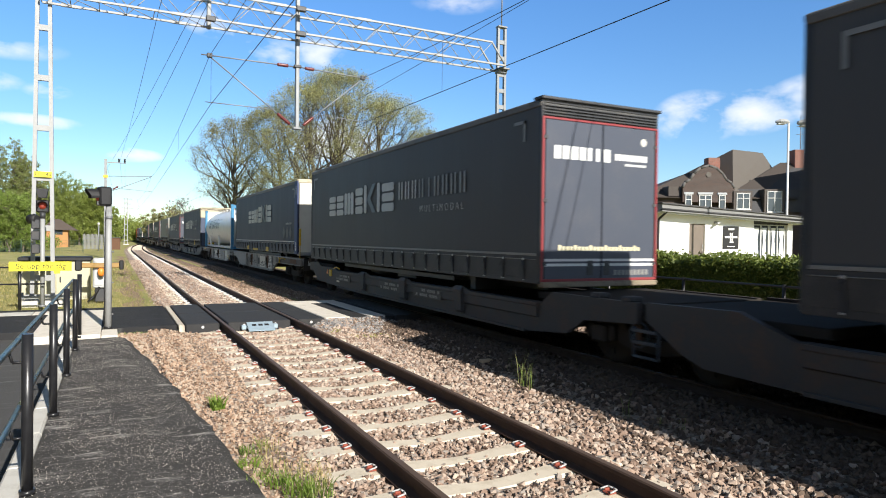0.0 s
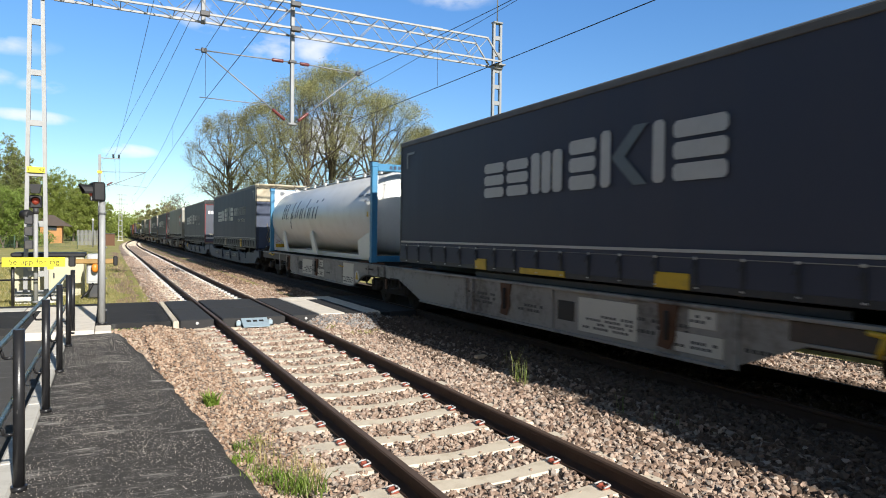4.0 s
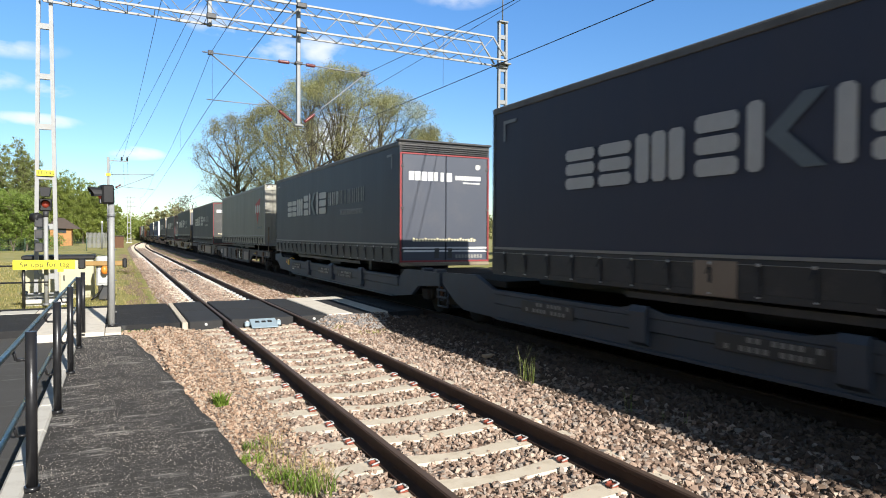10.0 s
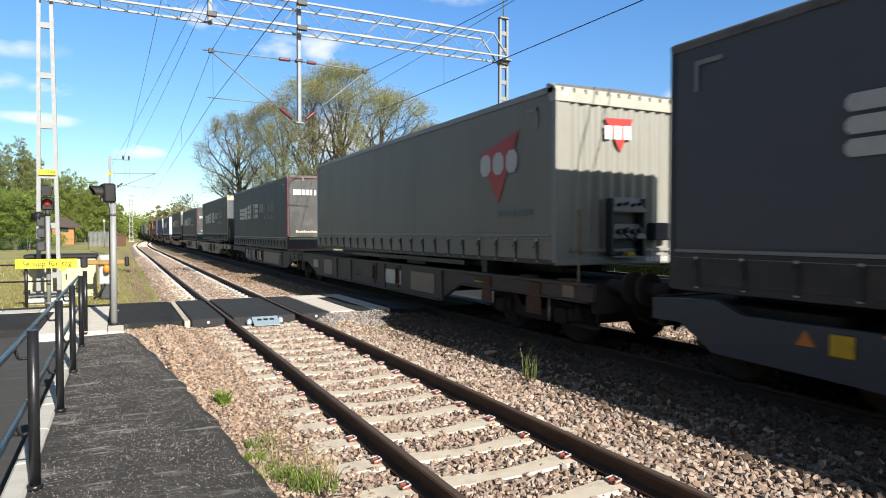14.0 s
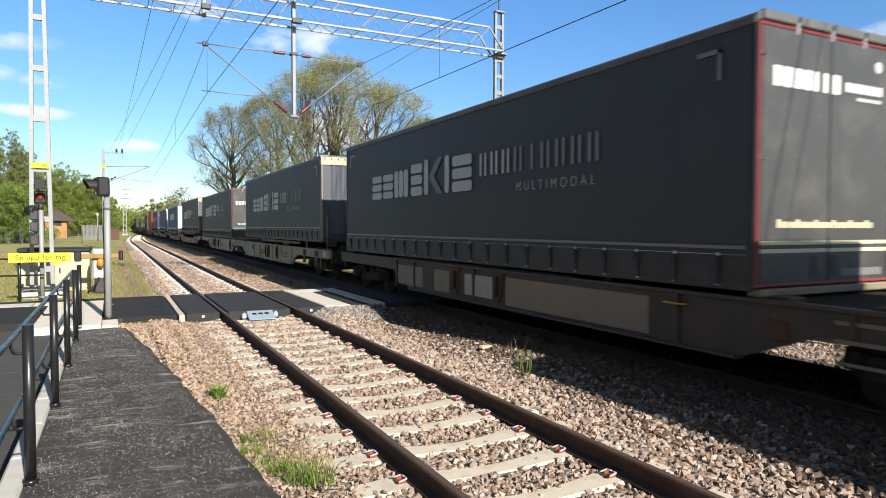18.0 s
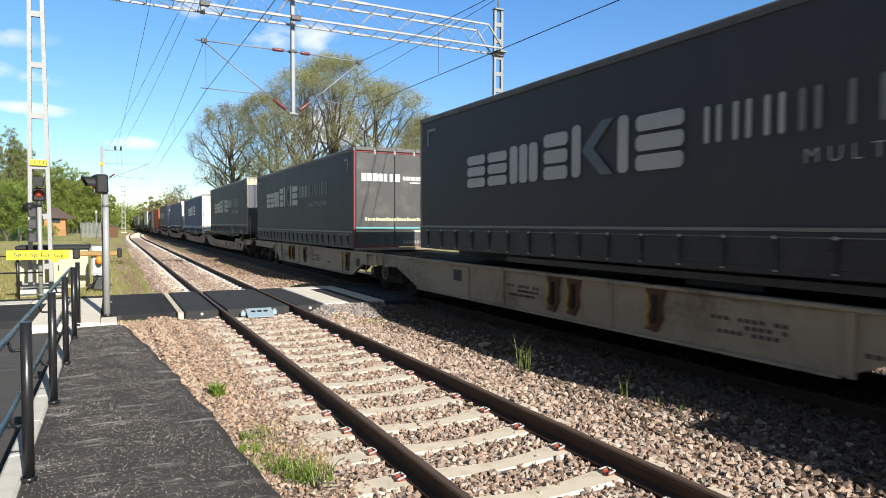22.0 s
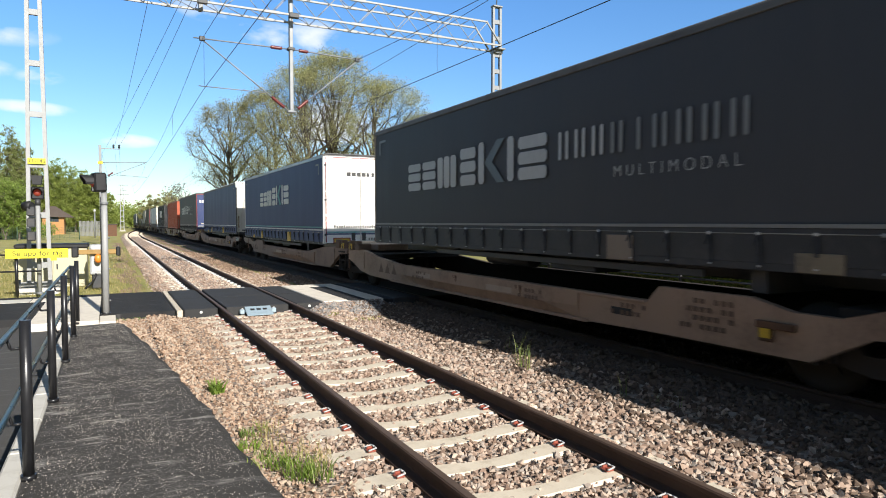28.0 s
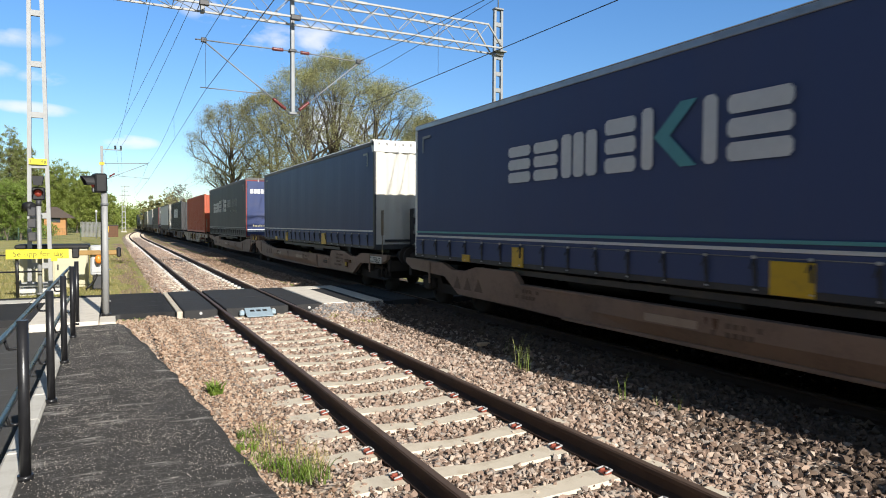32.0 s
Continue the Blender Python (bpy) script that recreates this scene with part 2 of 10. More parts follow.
def foliage_mat(name, stops, through=0.35):
    n = Nodes(name)
    col = n.ramp(n.island(), stops)
    n.set(col, 0.55)
    thin = n.node("ShaderNodeBsdfTranslucent")
    n.tree.links.new(col, thin.inputs["Color"])
    blend = n.tree.nodes.new("ShaderNodeMixShader")
    blend.inputs[0].default_value = through
    out = n.tree.nodes["Material Output"]
    n.tree.links.new(n.bsdf.outputs[0], blend.inputs[1])
    n.tree.links.new(thin.outputs[0], blend.inputs[2])
    n.tree.links.new(blend.outputs[0], out.inputs["Surface"])
    return n.mat


def ground_mat():
    """Spring grass, thin and yellowing, over sandy soil."""
    n = Nodes("rough_grass_soil")
    a = n.noise(0.35, 6, 0.65)
    b = n.noise(5.0, 5, 0.7)
    col = n.ramp(n.math("ADD", n.math("MULTIPLY", a, 0.6), n.math("MULTIPLY", b, 0.4)),
                 [(0.36, (0.19, 0.215, 0.05)), (0.5, (0.31, 0.285, 0.09)), (0.62, (0.40, 0.33, 0.145)), (0.75, (0.34, 0.26, 0.145))])
    n.bump(n.noise(30, 4, 0.7), 0.8, 0.03)
    return n.set(col, 0.95)


def gravel_mat(name, stops, scale):
    """Broken stone seen from farther off, where single stones run together."""
    n = Nodes(name)
    cells = n.node("ShaderNodeTexVoronoi", Scale=scale)
    n.tree.links.new(n.coord, cells.inputs["Vector"])
    pick = n.tree.nodes.new("ShaderNodeSeparateColor")
    n.tree.links.new(cells.outputs["Color"], pick.inputs[0])
    col = n.ramp(pick.outputs[0], stops)
    col = n.mix(n.math("MULTIPLY", n.noise(0.7, 5), 0.25), col, (0.15, 0.115, 0.09))
    n.bump(cells.outputs["Distance"], 0.9, 0.03)
    return n.set(col, 0.95)


def brick_mat(name, light, dark, mortar, scale=1.0):
    n = Nodes(name)
    br = n.node("ShaderNodeTexBrick", Scale=scale)
    br.inputs["Color1"].default_value, br.inputs["Color2"].default_value, br.inputs["Mortar"].default_value = (*light, 1), (*dark, 1), (*mortar, 1)
    br.inputs["Brick Width"].default_value, br.inputs["Row Height"].default_value, br.inputs["Mortar Size"].default_value = 0.26, 0.075, 0.01
    tilt = n.node("ShaderNodeMapping", Rotation=(radians(90), 0, 0))
    n.tree.links.new(n.coord, tilt.inputs["Vector"])
    n.tree.links.new(tilt.outputs[0], br.inputs["Vector"])
    n.bump(br.outputs["Fac"], -0.4, 0.01)
    return n.set(n.mix(n.math("MULTIPLY", n.noise(1.3, 5), 0.4), br.outputs["Color"], dark), 0.85)


PINK = [(0.0, (0.19, 0.12, 0.08)), (0.22, (0.335, 0.235, 0.178)), (0.5, (0.455, 0.328, 0.248)), (0.74, (0.62, 0.50, 0.40)), (0.88, (0.44, 0.365, 0.305)), (1.0, (0.32, 0.285, 0.25))]
REDDISH = [(0.0, (0.24, 0.145, 0.092)), (0.35, (0.44, 0.29, 0.19)), (0.7, (0.62, 0.47, 0.345)), (1.0, (0.40, 0.34, 0.27))]
# dark browns for ballast beside and under the train; its shade is painted in
SHADE_BROWN = [(0.0, (0.044, 0.028, 0.018)), (0.5, (0.088, 0.058, 0.038)), (1.0, (0.16, 0.108, 0.072))]
GREY = [(0.0, (0.17, 0.175, 0.18)), (0.5, (0.28, 0.28, 0.28)), (1.0, (0.38, 0.37, 0.35))]

M = dict(
    ballast=stone_mat("pink_granite_ballast", PINK),
    rubble=stone_mat("reddish_crushed_stone", REDDISH),
    brownstone=stone_mat("brown_weathered_stone", [(0.0, (0.15, 0.09, 0.055)), (0.5, (0.28, 0.18, 0.115)), (1.0, (0.42, 0.31, 0.22))]),
    kerbchip=stone_mat("pale_stone_chips", [(0.0, (0.25, 0.22, 0.19)), (1.0, (0.55, 0.52, 0.47))]),
    greystone=stone_mat("grey_crushed_stone", GREY),
    shadestone=stone_mat("shade_darkened_ballast", SHADE_BROWN),
    shadebed=gravel_mat("shade_darkened_bed", SHADE_BROWN, 24.0),
    bed=gravel_mat("ballast_bed", PINK, 24.0),
    soil=gravel_mat("reddish_soil", [(0.0, (0.22, 0.14, 0.08)), (0.5, (0.36, 0.24, 0.145)), (1.0, (0.48, 0.36, 0.23))], 40.0),
    brownbed=gravel_mat("brown_ballast_bed", [(0.0, (0.13, 0.082, 0.05)), (0.5, (0.24, 0.155, 0.098)), (1.0, (0.38, 0.27, 0.185))], 22.0),
    # pink bed scaled darker to paint the shade between loose stones
    gapshade=gravel_mat("shaded_gap_ballast", [(p, tuple(c * 0.7 for c in q)) for p, q in PINK], 24.0),
    ground=ground_mat(),
    path=asphalt_mat("dark_path_asphalt", (0.046, 0.043, 0.040), (0.52, 0.49, 0.45), 0.03),
    road=asphalt_mat("black_road_asphalt", (0.024, 0.024, 0.025), (0.11, 0.11, 0.105), -0.05),
    greyroad=asphalt_mat("grey_footway_asphalt", (0.064, 0.062, 0.060), (0.17, 0.17, 0.16), -0.02),
    rail=worn("rusty_rail_steel", (0.072, 0.041, 0.028), 0.92, 0.0, (0.035, 0.022, 0.016), 0.5, 6.0),
    railtop=worn("dull_rail_head", (0.115, 0.078, 0.058), 0.6, 0.15, (0.07, 0.045, 0.032), 0.4, 5.0),
    concrete=worn("pale_sleeper_concrete", (0.66, 0.58, 0.46), 0.86, 0.0, (0.36, 0.28, 0.19), 0.5, 6.0, 0.35),
    kerb=worn("white_concrete", (0.56, 0.54, 0.49), 0.85, 0.0, (0.34, 0.31, 0.27), 0.4, 4.0, 0.3),
    slab=worn("cream_concrete_paving", (0.70, 0.645, 0.555), 0.85, 0.0, (0.38, 0.33, 0.27), 0.4, 5.0, 0.3),
    rubber=worn("black_rubber_panel", (0.024, 0.024, 0.025), 0.8, 0.0, (0.07, 0.065, 0.06), 0.35, 4.0, 0.3),
    clip=worn("red_insulator", (0.30, 0.075, 0.047), 0.55, 0.0, (0.16, 0.07, 0.05), 0.4, 20.0),
    clipsteel=worn("clip_steel", (0.55, 0.55, 0.54), 0.55, 0.1, (0.2, 0.12, 0.08), 0.4, 20.0),
    clipblue=plain("blue_pad", (0.12, 0.30, 0.42), 0.5),
    galv=worn("galvanised_steel", (0.33, 0.335, 0.33), 0.6, 0.1, (0.24, 0.245, 0.25), 0.45, 7.0),
    galvdull=worn("dull_galvanised_steel", (0.24, 0.25, 0.255), 0.6, 0.45, (0.25, 0.25, 0.25), 0.45, 7.0),
    blackpaint=worn("black_paint", (0.016, 0.016, 0.018), 0.32, 0.0, (0.05, 0.05, 0.05), 0.25, 8.0),
    bluepaint=worn("dark_blue_handrail_paint", (0.020, 0.045, 0.062), 0.3, 0.0, (0.05, 0.06, 0.07), 0.25, 8.0),
    matblack=plain("matt_black_plastic", (0.014, 0.014, 0.015), 0.6),
    redlens=glow("red_signal_lens", (0.22, 0.035, 0.02), 0.25),
    yellowsign=worn("yellow_sign_film", (0.82, 0.72, 0.03), 0.45, 0.0, (0.6, 0.5, 0.06), 0.2, 5.0),
    yellow=worn("yellow_paint", (0.66, 0.42, 0.02), 0.5, 0.0, (0.2, 0.14, 0.05), 0.4, 8.0),
    orange=worn("orange_plastic", (0.78, 0.24, 0.03), 0.4),
    boombrown=worn("brown_yellow_boom", (0.33, 0.20, 0.06), 0.6),
    ink=plain("black_ink", (0.018, 0.018, 0.018), 0.6),
    beigebox=worn("beige_cabinet_paint", (0.50, 0.47, 0.33), 0.6, 0.0, (0.34, 0.31, 0.22), 0.35, 3.0),
    greybox=worn("grey_machine_paint", (0.46, 0.47, 0.47), 0.5, 0.1, (0.3, 0.3, 0.3), 0.35, 6.0),
    sillpale=worn("pale_raw_timber", (0.62, 0.46, 0.30), 0.8, 0.0, (0.36, 0.22, 0.12), 0.4, 9.0),
    lightblue=worn("pale_blue_painted_steel", (0.33, 0.43, 0.50), 0.5, 0.2, (0.2, 0.19, 0.17), 0.4, 9.0),
    insulator=plain("brown_red_porcelain", (0.14, 0.03, 0.027), 0.25),
    wire=plain("dark_wire", (0.035, 0.037, 0.04), 0.5, 0.5),
)


# ---- shape helpers ----


class Shape:
    """Collects simple solids into one mesh."""

    def __init__(self):
        self.v, self.f, self.smooth = [], [], set()

    def add(self, verts, faces, smooth=False):
        k = len(self.v)
        self.v.extend(verts)
        for f in faces:
            if smooth:
                self.smooth.add(len(self.f))
            self.f.append(tuple(i + k for i in f))
        return self

    def box(self, x0, x1, y0, y1, z0, z1, c=0.0):
        """A block, with all edges cut back by c."""
        if c <= 0:
            v = [(x, y, z) for x in (x0, x1) for y in (y0, y1) for z in (z0, z1)]
            return self.add(v, [(0, 1, 3, 2), (4, 6, 7, 5), (0, 4, 5, 1), (2, 3, 7, 6), (0, 2, 6, 4), (1, 5, 7, 3)])
        c = min(c, abs(x1 - x0) / 2.01, abs(y1 - y0) / 2.01, abs(z1 - z0) / 2.01)
        v, at = [], {}
        for i, (x, dx) in enumerate(((x0, c), (x1, -c))):
            for j, (y, dy) in enumerate(((y0, c), (y1, -c))):
                for k, (z, dz) in enumerate(((z0, c), (z1, -c))):
                    for a, p in enumerate(((x, y + dy, z + dz), (x + dx, y, z + dz), (x + dx, y + dy, z))):
                        at[i, j, k, a] = len(v)
                        v.append(p)
        f = []
        for i in (0, 1):
            f.append(tuple(at[i, j, k, 0] for j, k in ((0, 0), (0, 1), (1, 1), (1, 0))[:: 1 if i == 0 else -1]))
            f.append(tuple(at[j, i, k, 1] for j, k in ((0, 0), (1, 0), (1, 1), (0, 1))[:: 1 if i == 0 else -1]))
            f.append(tuple(at[j, k, i, 2] for j, k in ((0, 0), (0, 1), (1, 1), (1, 0))[:: 1 if i == 0 else -1]))
        for j in (0, 1):
            for k in (0, 1):
                f.append((at[0, j, k, 1], at[1, j, k, 1], at[1, j, k, 2], at[0, j, k, 2]))
                f.append((at[j, 0, k, 0], at[j, 1, k, 0], at[j, 1, k, 2], at[j, 0, k, 2]))
                f.append((at[j, k, 0, 0], at[j, k, 1, 0], at[j, k, 1, 1], at[j, k, 0, 1]))
        for key in [(i, j, k) for i in (0, 1) for j in (0, 1) for k in (0, 1)]:
            f.append(tuple(at[(*key, a)] for a in (0, 1, 2)))
        return self.add(v, f)

    def prism(self, outline, x0, x1, axis="x"):
        """An outline drawn out along an axis: (y, z) along x, (x, z) along y or (x, y) along z."""
        n = len(outline)
        put = {"x": lambda a, p: (a, p[0], p[1]), "y": lambda a, p: (p[0], a, p[1]), "z": lambda a, p: (p[0], p[1], a)}[axis]
        v = [put(x0, p) for p in outline] + [put(x1, p) for p in outline]
        f = [tuple(range(n))[::-1], tuple(range(n, 2 * n))] + [(i, (i + 1) % n, n + (i + 1) % n, n + i) for i in range(n)]
        return self.add(v, f)

    def tube(self, a, b, r, n=8, r2=None, caps=True):
        a, b = Vector(a), Vector(b)
        q = (b - a).to_track_quat("Z", "Y").to_matrix()
        r2 = r if r2 is None else r2
        v = []
        for end, rad in ((a, r), (b, r2)):
            for i in range(n):
                w = 2 * math.pi * i / n
                v.append(tuple(end + q @ Vector((math.cos(w) * rad, math.sin(w) * rad, 0))))
        self.add(v, [(i, (i + 1) % n, n + (i + 1) % n, n + i) for i in range(n)], True)
        if caps:
            k = len(self.v) - 2 * n
            self.f.append(tuple(range(k + n - 1, k - 1, -1)))
            self.f.append(tuple(range(k + n, k + 2 * n)))
        return self

    def path(self, pts, r, n=6):
        for a, b in zip(pts, pts[1:]):
            self.tube(a, b, r, n)
        return self

    def turn(self, profile, a, b, n=16):
        """A solid of revolution about the line a to b: profile of (share of the way, radius)."""
        a, b = Vector(a), Vector(b)
        q = (b - a).to_track_quat("Z", "Y").to_matrix()
        v = []
        for s, r in profile:
            for i in range(n):
                w = 2 * math.pi * i / n
                v.append(tuple(a.lerp(b, s) + q @ Vector((math.cos(w) * r, math.sin(w) * r, 0))))
        m = len(profile)
        f = [(j * n + i, j * n + (i + 1) % n, (j + 1) * n + (i + 1) % n, (j + 1) * n + i) for j in range(m - 1) for i in range(n)]
        self.add(v, f, True)
        k = len(self.v) - m * n
        self.f.append(tuple(range(k + n - 1, k - 1, -1)))
        self.f.append(tuple(range(k + (m - 1) * n, k + m * n)))
        return self

    def loft(self, rings):
        n = len(rings[0])
        v = [p for r in rings for p in r]
        f = [(j * n + i, j * n + (i + 1) % n, (j + 1) * n + (i + 1) % n, (j + 1) * n + i) for j in range(len(rings) - 1) for i in range(n)]
        f += [tuple(range(n))[::-1], tuple(range((len(rings) - 1) * n, len(rings) * n))]
        return self.add(v, f)

    def mesh(self, name, mat):
        me = bpy.data.meshes.new(name)
        me.from_pydata(self.v, [], self.f)
        if self.smooth:
            flags = np.zeros(len(self.f), dtype=bool)
            flags[list(self.smooth)] = True
            me.polygons.foreach_set("use_smooth", flags)
        if mat:
            me.materials.append(mat)
        bm = bmesh.new()
        bm.from_mesh(me)
        bmesh.ops.recalc_face_normals(bm, faces=bm.faces)
        bm.to_mesh(me)
        bm.free()
        me.update()
        return me


def part(name, shape, mat, parent, label="", m=None):
    """One mesh object under a thing or part; shape: a Shape or a shared mesh."""
    ob = new(name, shape.mesh(name, mat) if isinstance(shape, Shape) else shape)
    ob.parent = parent
    if m is not None:
        ob.matrix_basis = m
    return tagged(ob, label)


def thing(name, label, category, m=None, group="", kind=""):
    ob = new(name)
    ob.empty_display_size = 0.1
    if m is not None:
        ob.matrix_basis = m
    return tagged(ob, label, category, group, kind)


def solid(name, shape, mat, label, category, m=None, group="", kind=""):
    ob = new(name, shape.mesh(name, mat))
    if m is not None:
        ob.matrix_basis = m
    return tagged(ob, label, category, group, kind)


def bulk(name, verts, faces, mat, smooth=False):
    """A big mesh from arrays, with no clean-up."""
    me = bpy.data.meshes.new(name)
    me.from_pydata(verts.tolist() if hasattr(verts, "tolist") else verts, [], faces.tolist() if hasattr(faces, "tolist") else faces)
    if smooth:
        me.polygons.foreach_set("use_smooth", np.ones(len(me.polygons), dtype=bool))
    me.materials.append(mat)
    me.update()
    return me


# ---- the plan ----
# near track along +y, rail head at z 0; the train's track beside it
TRACK2 = 4.655
CROSS0, CROSS1 = 14.15, 18.3      # the foot crossing


MERGE = 186.0                     # where the near track runs into the other


def near_line(y):
    """Straight past the crossing, then over to the train's track."""
    if y < 140:
        return 0.0005 * max(y - 80, 0) ** 2
    return min(1.8 + 0.062 * (y - 140), far_line(y))


def far_line(y):
    return TRACK2 + 0.00004 * max(y - 120, 0) ** 2


def smoothstep(a, b, x):
    t = min(max((x - a) / (b - a), 0), 1)
    return t * t * (3 - 2 * t)


def path_edge(y):
    """Ragged right-hand edge of the dark path."""
    w = max(y - 4.67, -1.5)
    return -1.845 - 0.058 * w - 0.0041 * w * abs(w) + 0.014 * math.sin(y * 3.1) + 0.012 * math.sin(y * 7.7)


def ground_z(x, y):
    """Height of the ground or stone bed."""
    xl = x - near_line(y)
    xr = x - far_line(y)
    z = -0.36
    bed1 = -0.20 - 0.16 * smoothstep(1.25, 2.3, abs(xl)) - 0.017 * smoothstep(0.68, 0.35, abs(xl)) * (y < CROSS0) + 0.017 * smoothstep(22, 36, y) * smoothstep(1.8, 1.4, abs(xl))
    bed2 = -0.155 - 0.30 * smoothstep(1.75, 2.9, abs(xr))
    if 0 < xl and xr < 0:
        mid = max(bed1, bed2, -0.25)
        if 12.2 < y < CROSS0:
            mid = max(mid, -0.25 + 0.20 * smoothstep(12.3, 14.1, y) * smoothstep(0.95, 1.5, xl) * smoothstep(3.2, 2.7, xl))
        return mid
    z = max(bed1, bed2, z)
    if xl < -1.2 and y < 14.3:
        z = max(z, -0.21 + 0.13 * smoothstep(-1.3, -2.1, xl))
        if x < -2.2:
            z = -0.13
    if xl < -1.9 and y > 14:
        z = -0.17 - 0.04 * smoothstep(14, 22, y)
    if x > 7.5:
        z = -0.36 + 0.75 * smoothstep(7.5, 12, x)
    if x < -12:
        z -= 0.1
    return z


# ---- ground ----


def ground_sheet():
    xs = sorted({round(v, 3) for v in [*np.linspace(-4, 13, 60), *np.geomspace(13.5, 2500, 22), *(-np.geomspace(4.5, 2500, 26))]})
    ys = sorted({round(v, 3) for v in [*np.linspace(-6, 30, 60), *np.linspace(31, 220, 60), *np.geomspace(230, 3000, 14), *(-np.geomspace(8, 2500, 14))]})
    v, f = [], []
    for y in ys:
        for x in xs:
            z = ground_z(x, y)
            if CROSS0 - 0.3 < y < CROSS1 + 0.3 and x < 9:
                z = min(z, -0.28)
            elif x < -1.9 and y < CROSS0 + 0.5:
                z = -0.30
            v.append((x, y, z))
    n = len(xs)
    for j in range(len(ys) - 1):
        for i in range(n - 1):
            k = j * n + i
            f.append((k, k + 1, k + n + 1, k + n))
    me = bulk("ground", v, f, M["ground"], True)
    tagged(new("ground", me), "thin yellowing spring grass on sandy soil beside the railway", "ground", kind="structure")


def strip(name, y0, y1, left, right, mat, lift, step=0.5, steps=10, jag=0.0):
    """A sheet between two edges that follows the bed."""
    ys = np.arange(y0, y1 + step * 0.5, step)
    v, f = [], []
    for y in ys:
        a, b = left(y), right(y)
        for i in range(steps + 1):
            x = a + (b - a) * i / steps
            v.append((x, y, ground_z(x, y) + lift + (random.uniform(-jag, jag) if jag else 0)))
    n = steps + 1
    for j in range(len(ys) - 1):
        for i in range(steps):
            k = j * n + i
            f.append((k, k + 1, k + n + 1, k + n))
    return bulk(name, v, f, mat, True)


def stone_meshes(seed, count):
    """A few broken stones of about ten corners each, as arrays of points and triangles."""
    rnd = random.Random(seed)
    out = []
    for _ in range(count):
        bm = bmesh.new()
        for _ in range(9):
            p = Vector((rnd.gauss(0, 1), rnd.gauss(0, 1), rnd.gauss(0, 1))).normalized()
            p = Vector((p.x * rnd.uniform(0.8, 1.15), p.y * rnd.uniform(0.6, 0.95), p.z * rnd.uniform(0.65, 0.95)))
            bm.verts.new(p)
        bmesh.ops.convex_hull(bm, input=bm.verts)
        bmesh.ops.delete(bm, geom=[v for v in bm.verts if not v.link_faces], context="VERTS")
        bmesh.ops.triangulate(bm, faces=bm.faces)
        bm.verts.index_update()
        bm.faces.ensure_lookup_table()
        out.append((np.array([v.co[:] for v in bm.verts]), np.array([[v.index for v in f.verts] for f in bm.faces])))
        bm.free()
    return out


STONES = stone_meshes(5, 14)


def scatter(name, places, sizes, mat, label, category, rng):
    """Loose stones at the given places, joined as one object."""
    vs, fs, k = [], [], 0
    which = rng.integers(0, len(STONES), len(places))
    angle = rng.uniform(0, 2 * np.pi, (len(places), 3))
    for p, s, w, a in zip(places, sizes, which, angle):
        pts, tris = STONES[w]
        ca, sa = math.cos(a[0]), math.sin(a[0])
        cb, sb = math.cos(a[1] * 0.5), math.sin(a[1] * 0.5)
        x, y, z = pts[:, 0], pts[:, 1], pts[:, 2]
        y2, z2 = y * cb - z * sb, y * sb + z * cb
        q = np.stack([x * ca - y2 * sa, x * sa + y2 * ca, z2], 1) * s + p
        vs.append(q)
        fs.append(tris + k)
        k += len(pts)
    me = bulk(name, np.concatenate(vs), np.concatenate(fs), mat)
    return tagged(new(name, me), label, category, kind="stuff")


def sleeper_at(y):
    k = (y - SLEEPER0) / SLEEPER_STEP
    return abs(k - round(k)) * SLEEPER_STEP


SLEEPER0, SLEEPER_STEP = 3.87, 0.6293


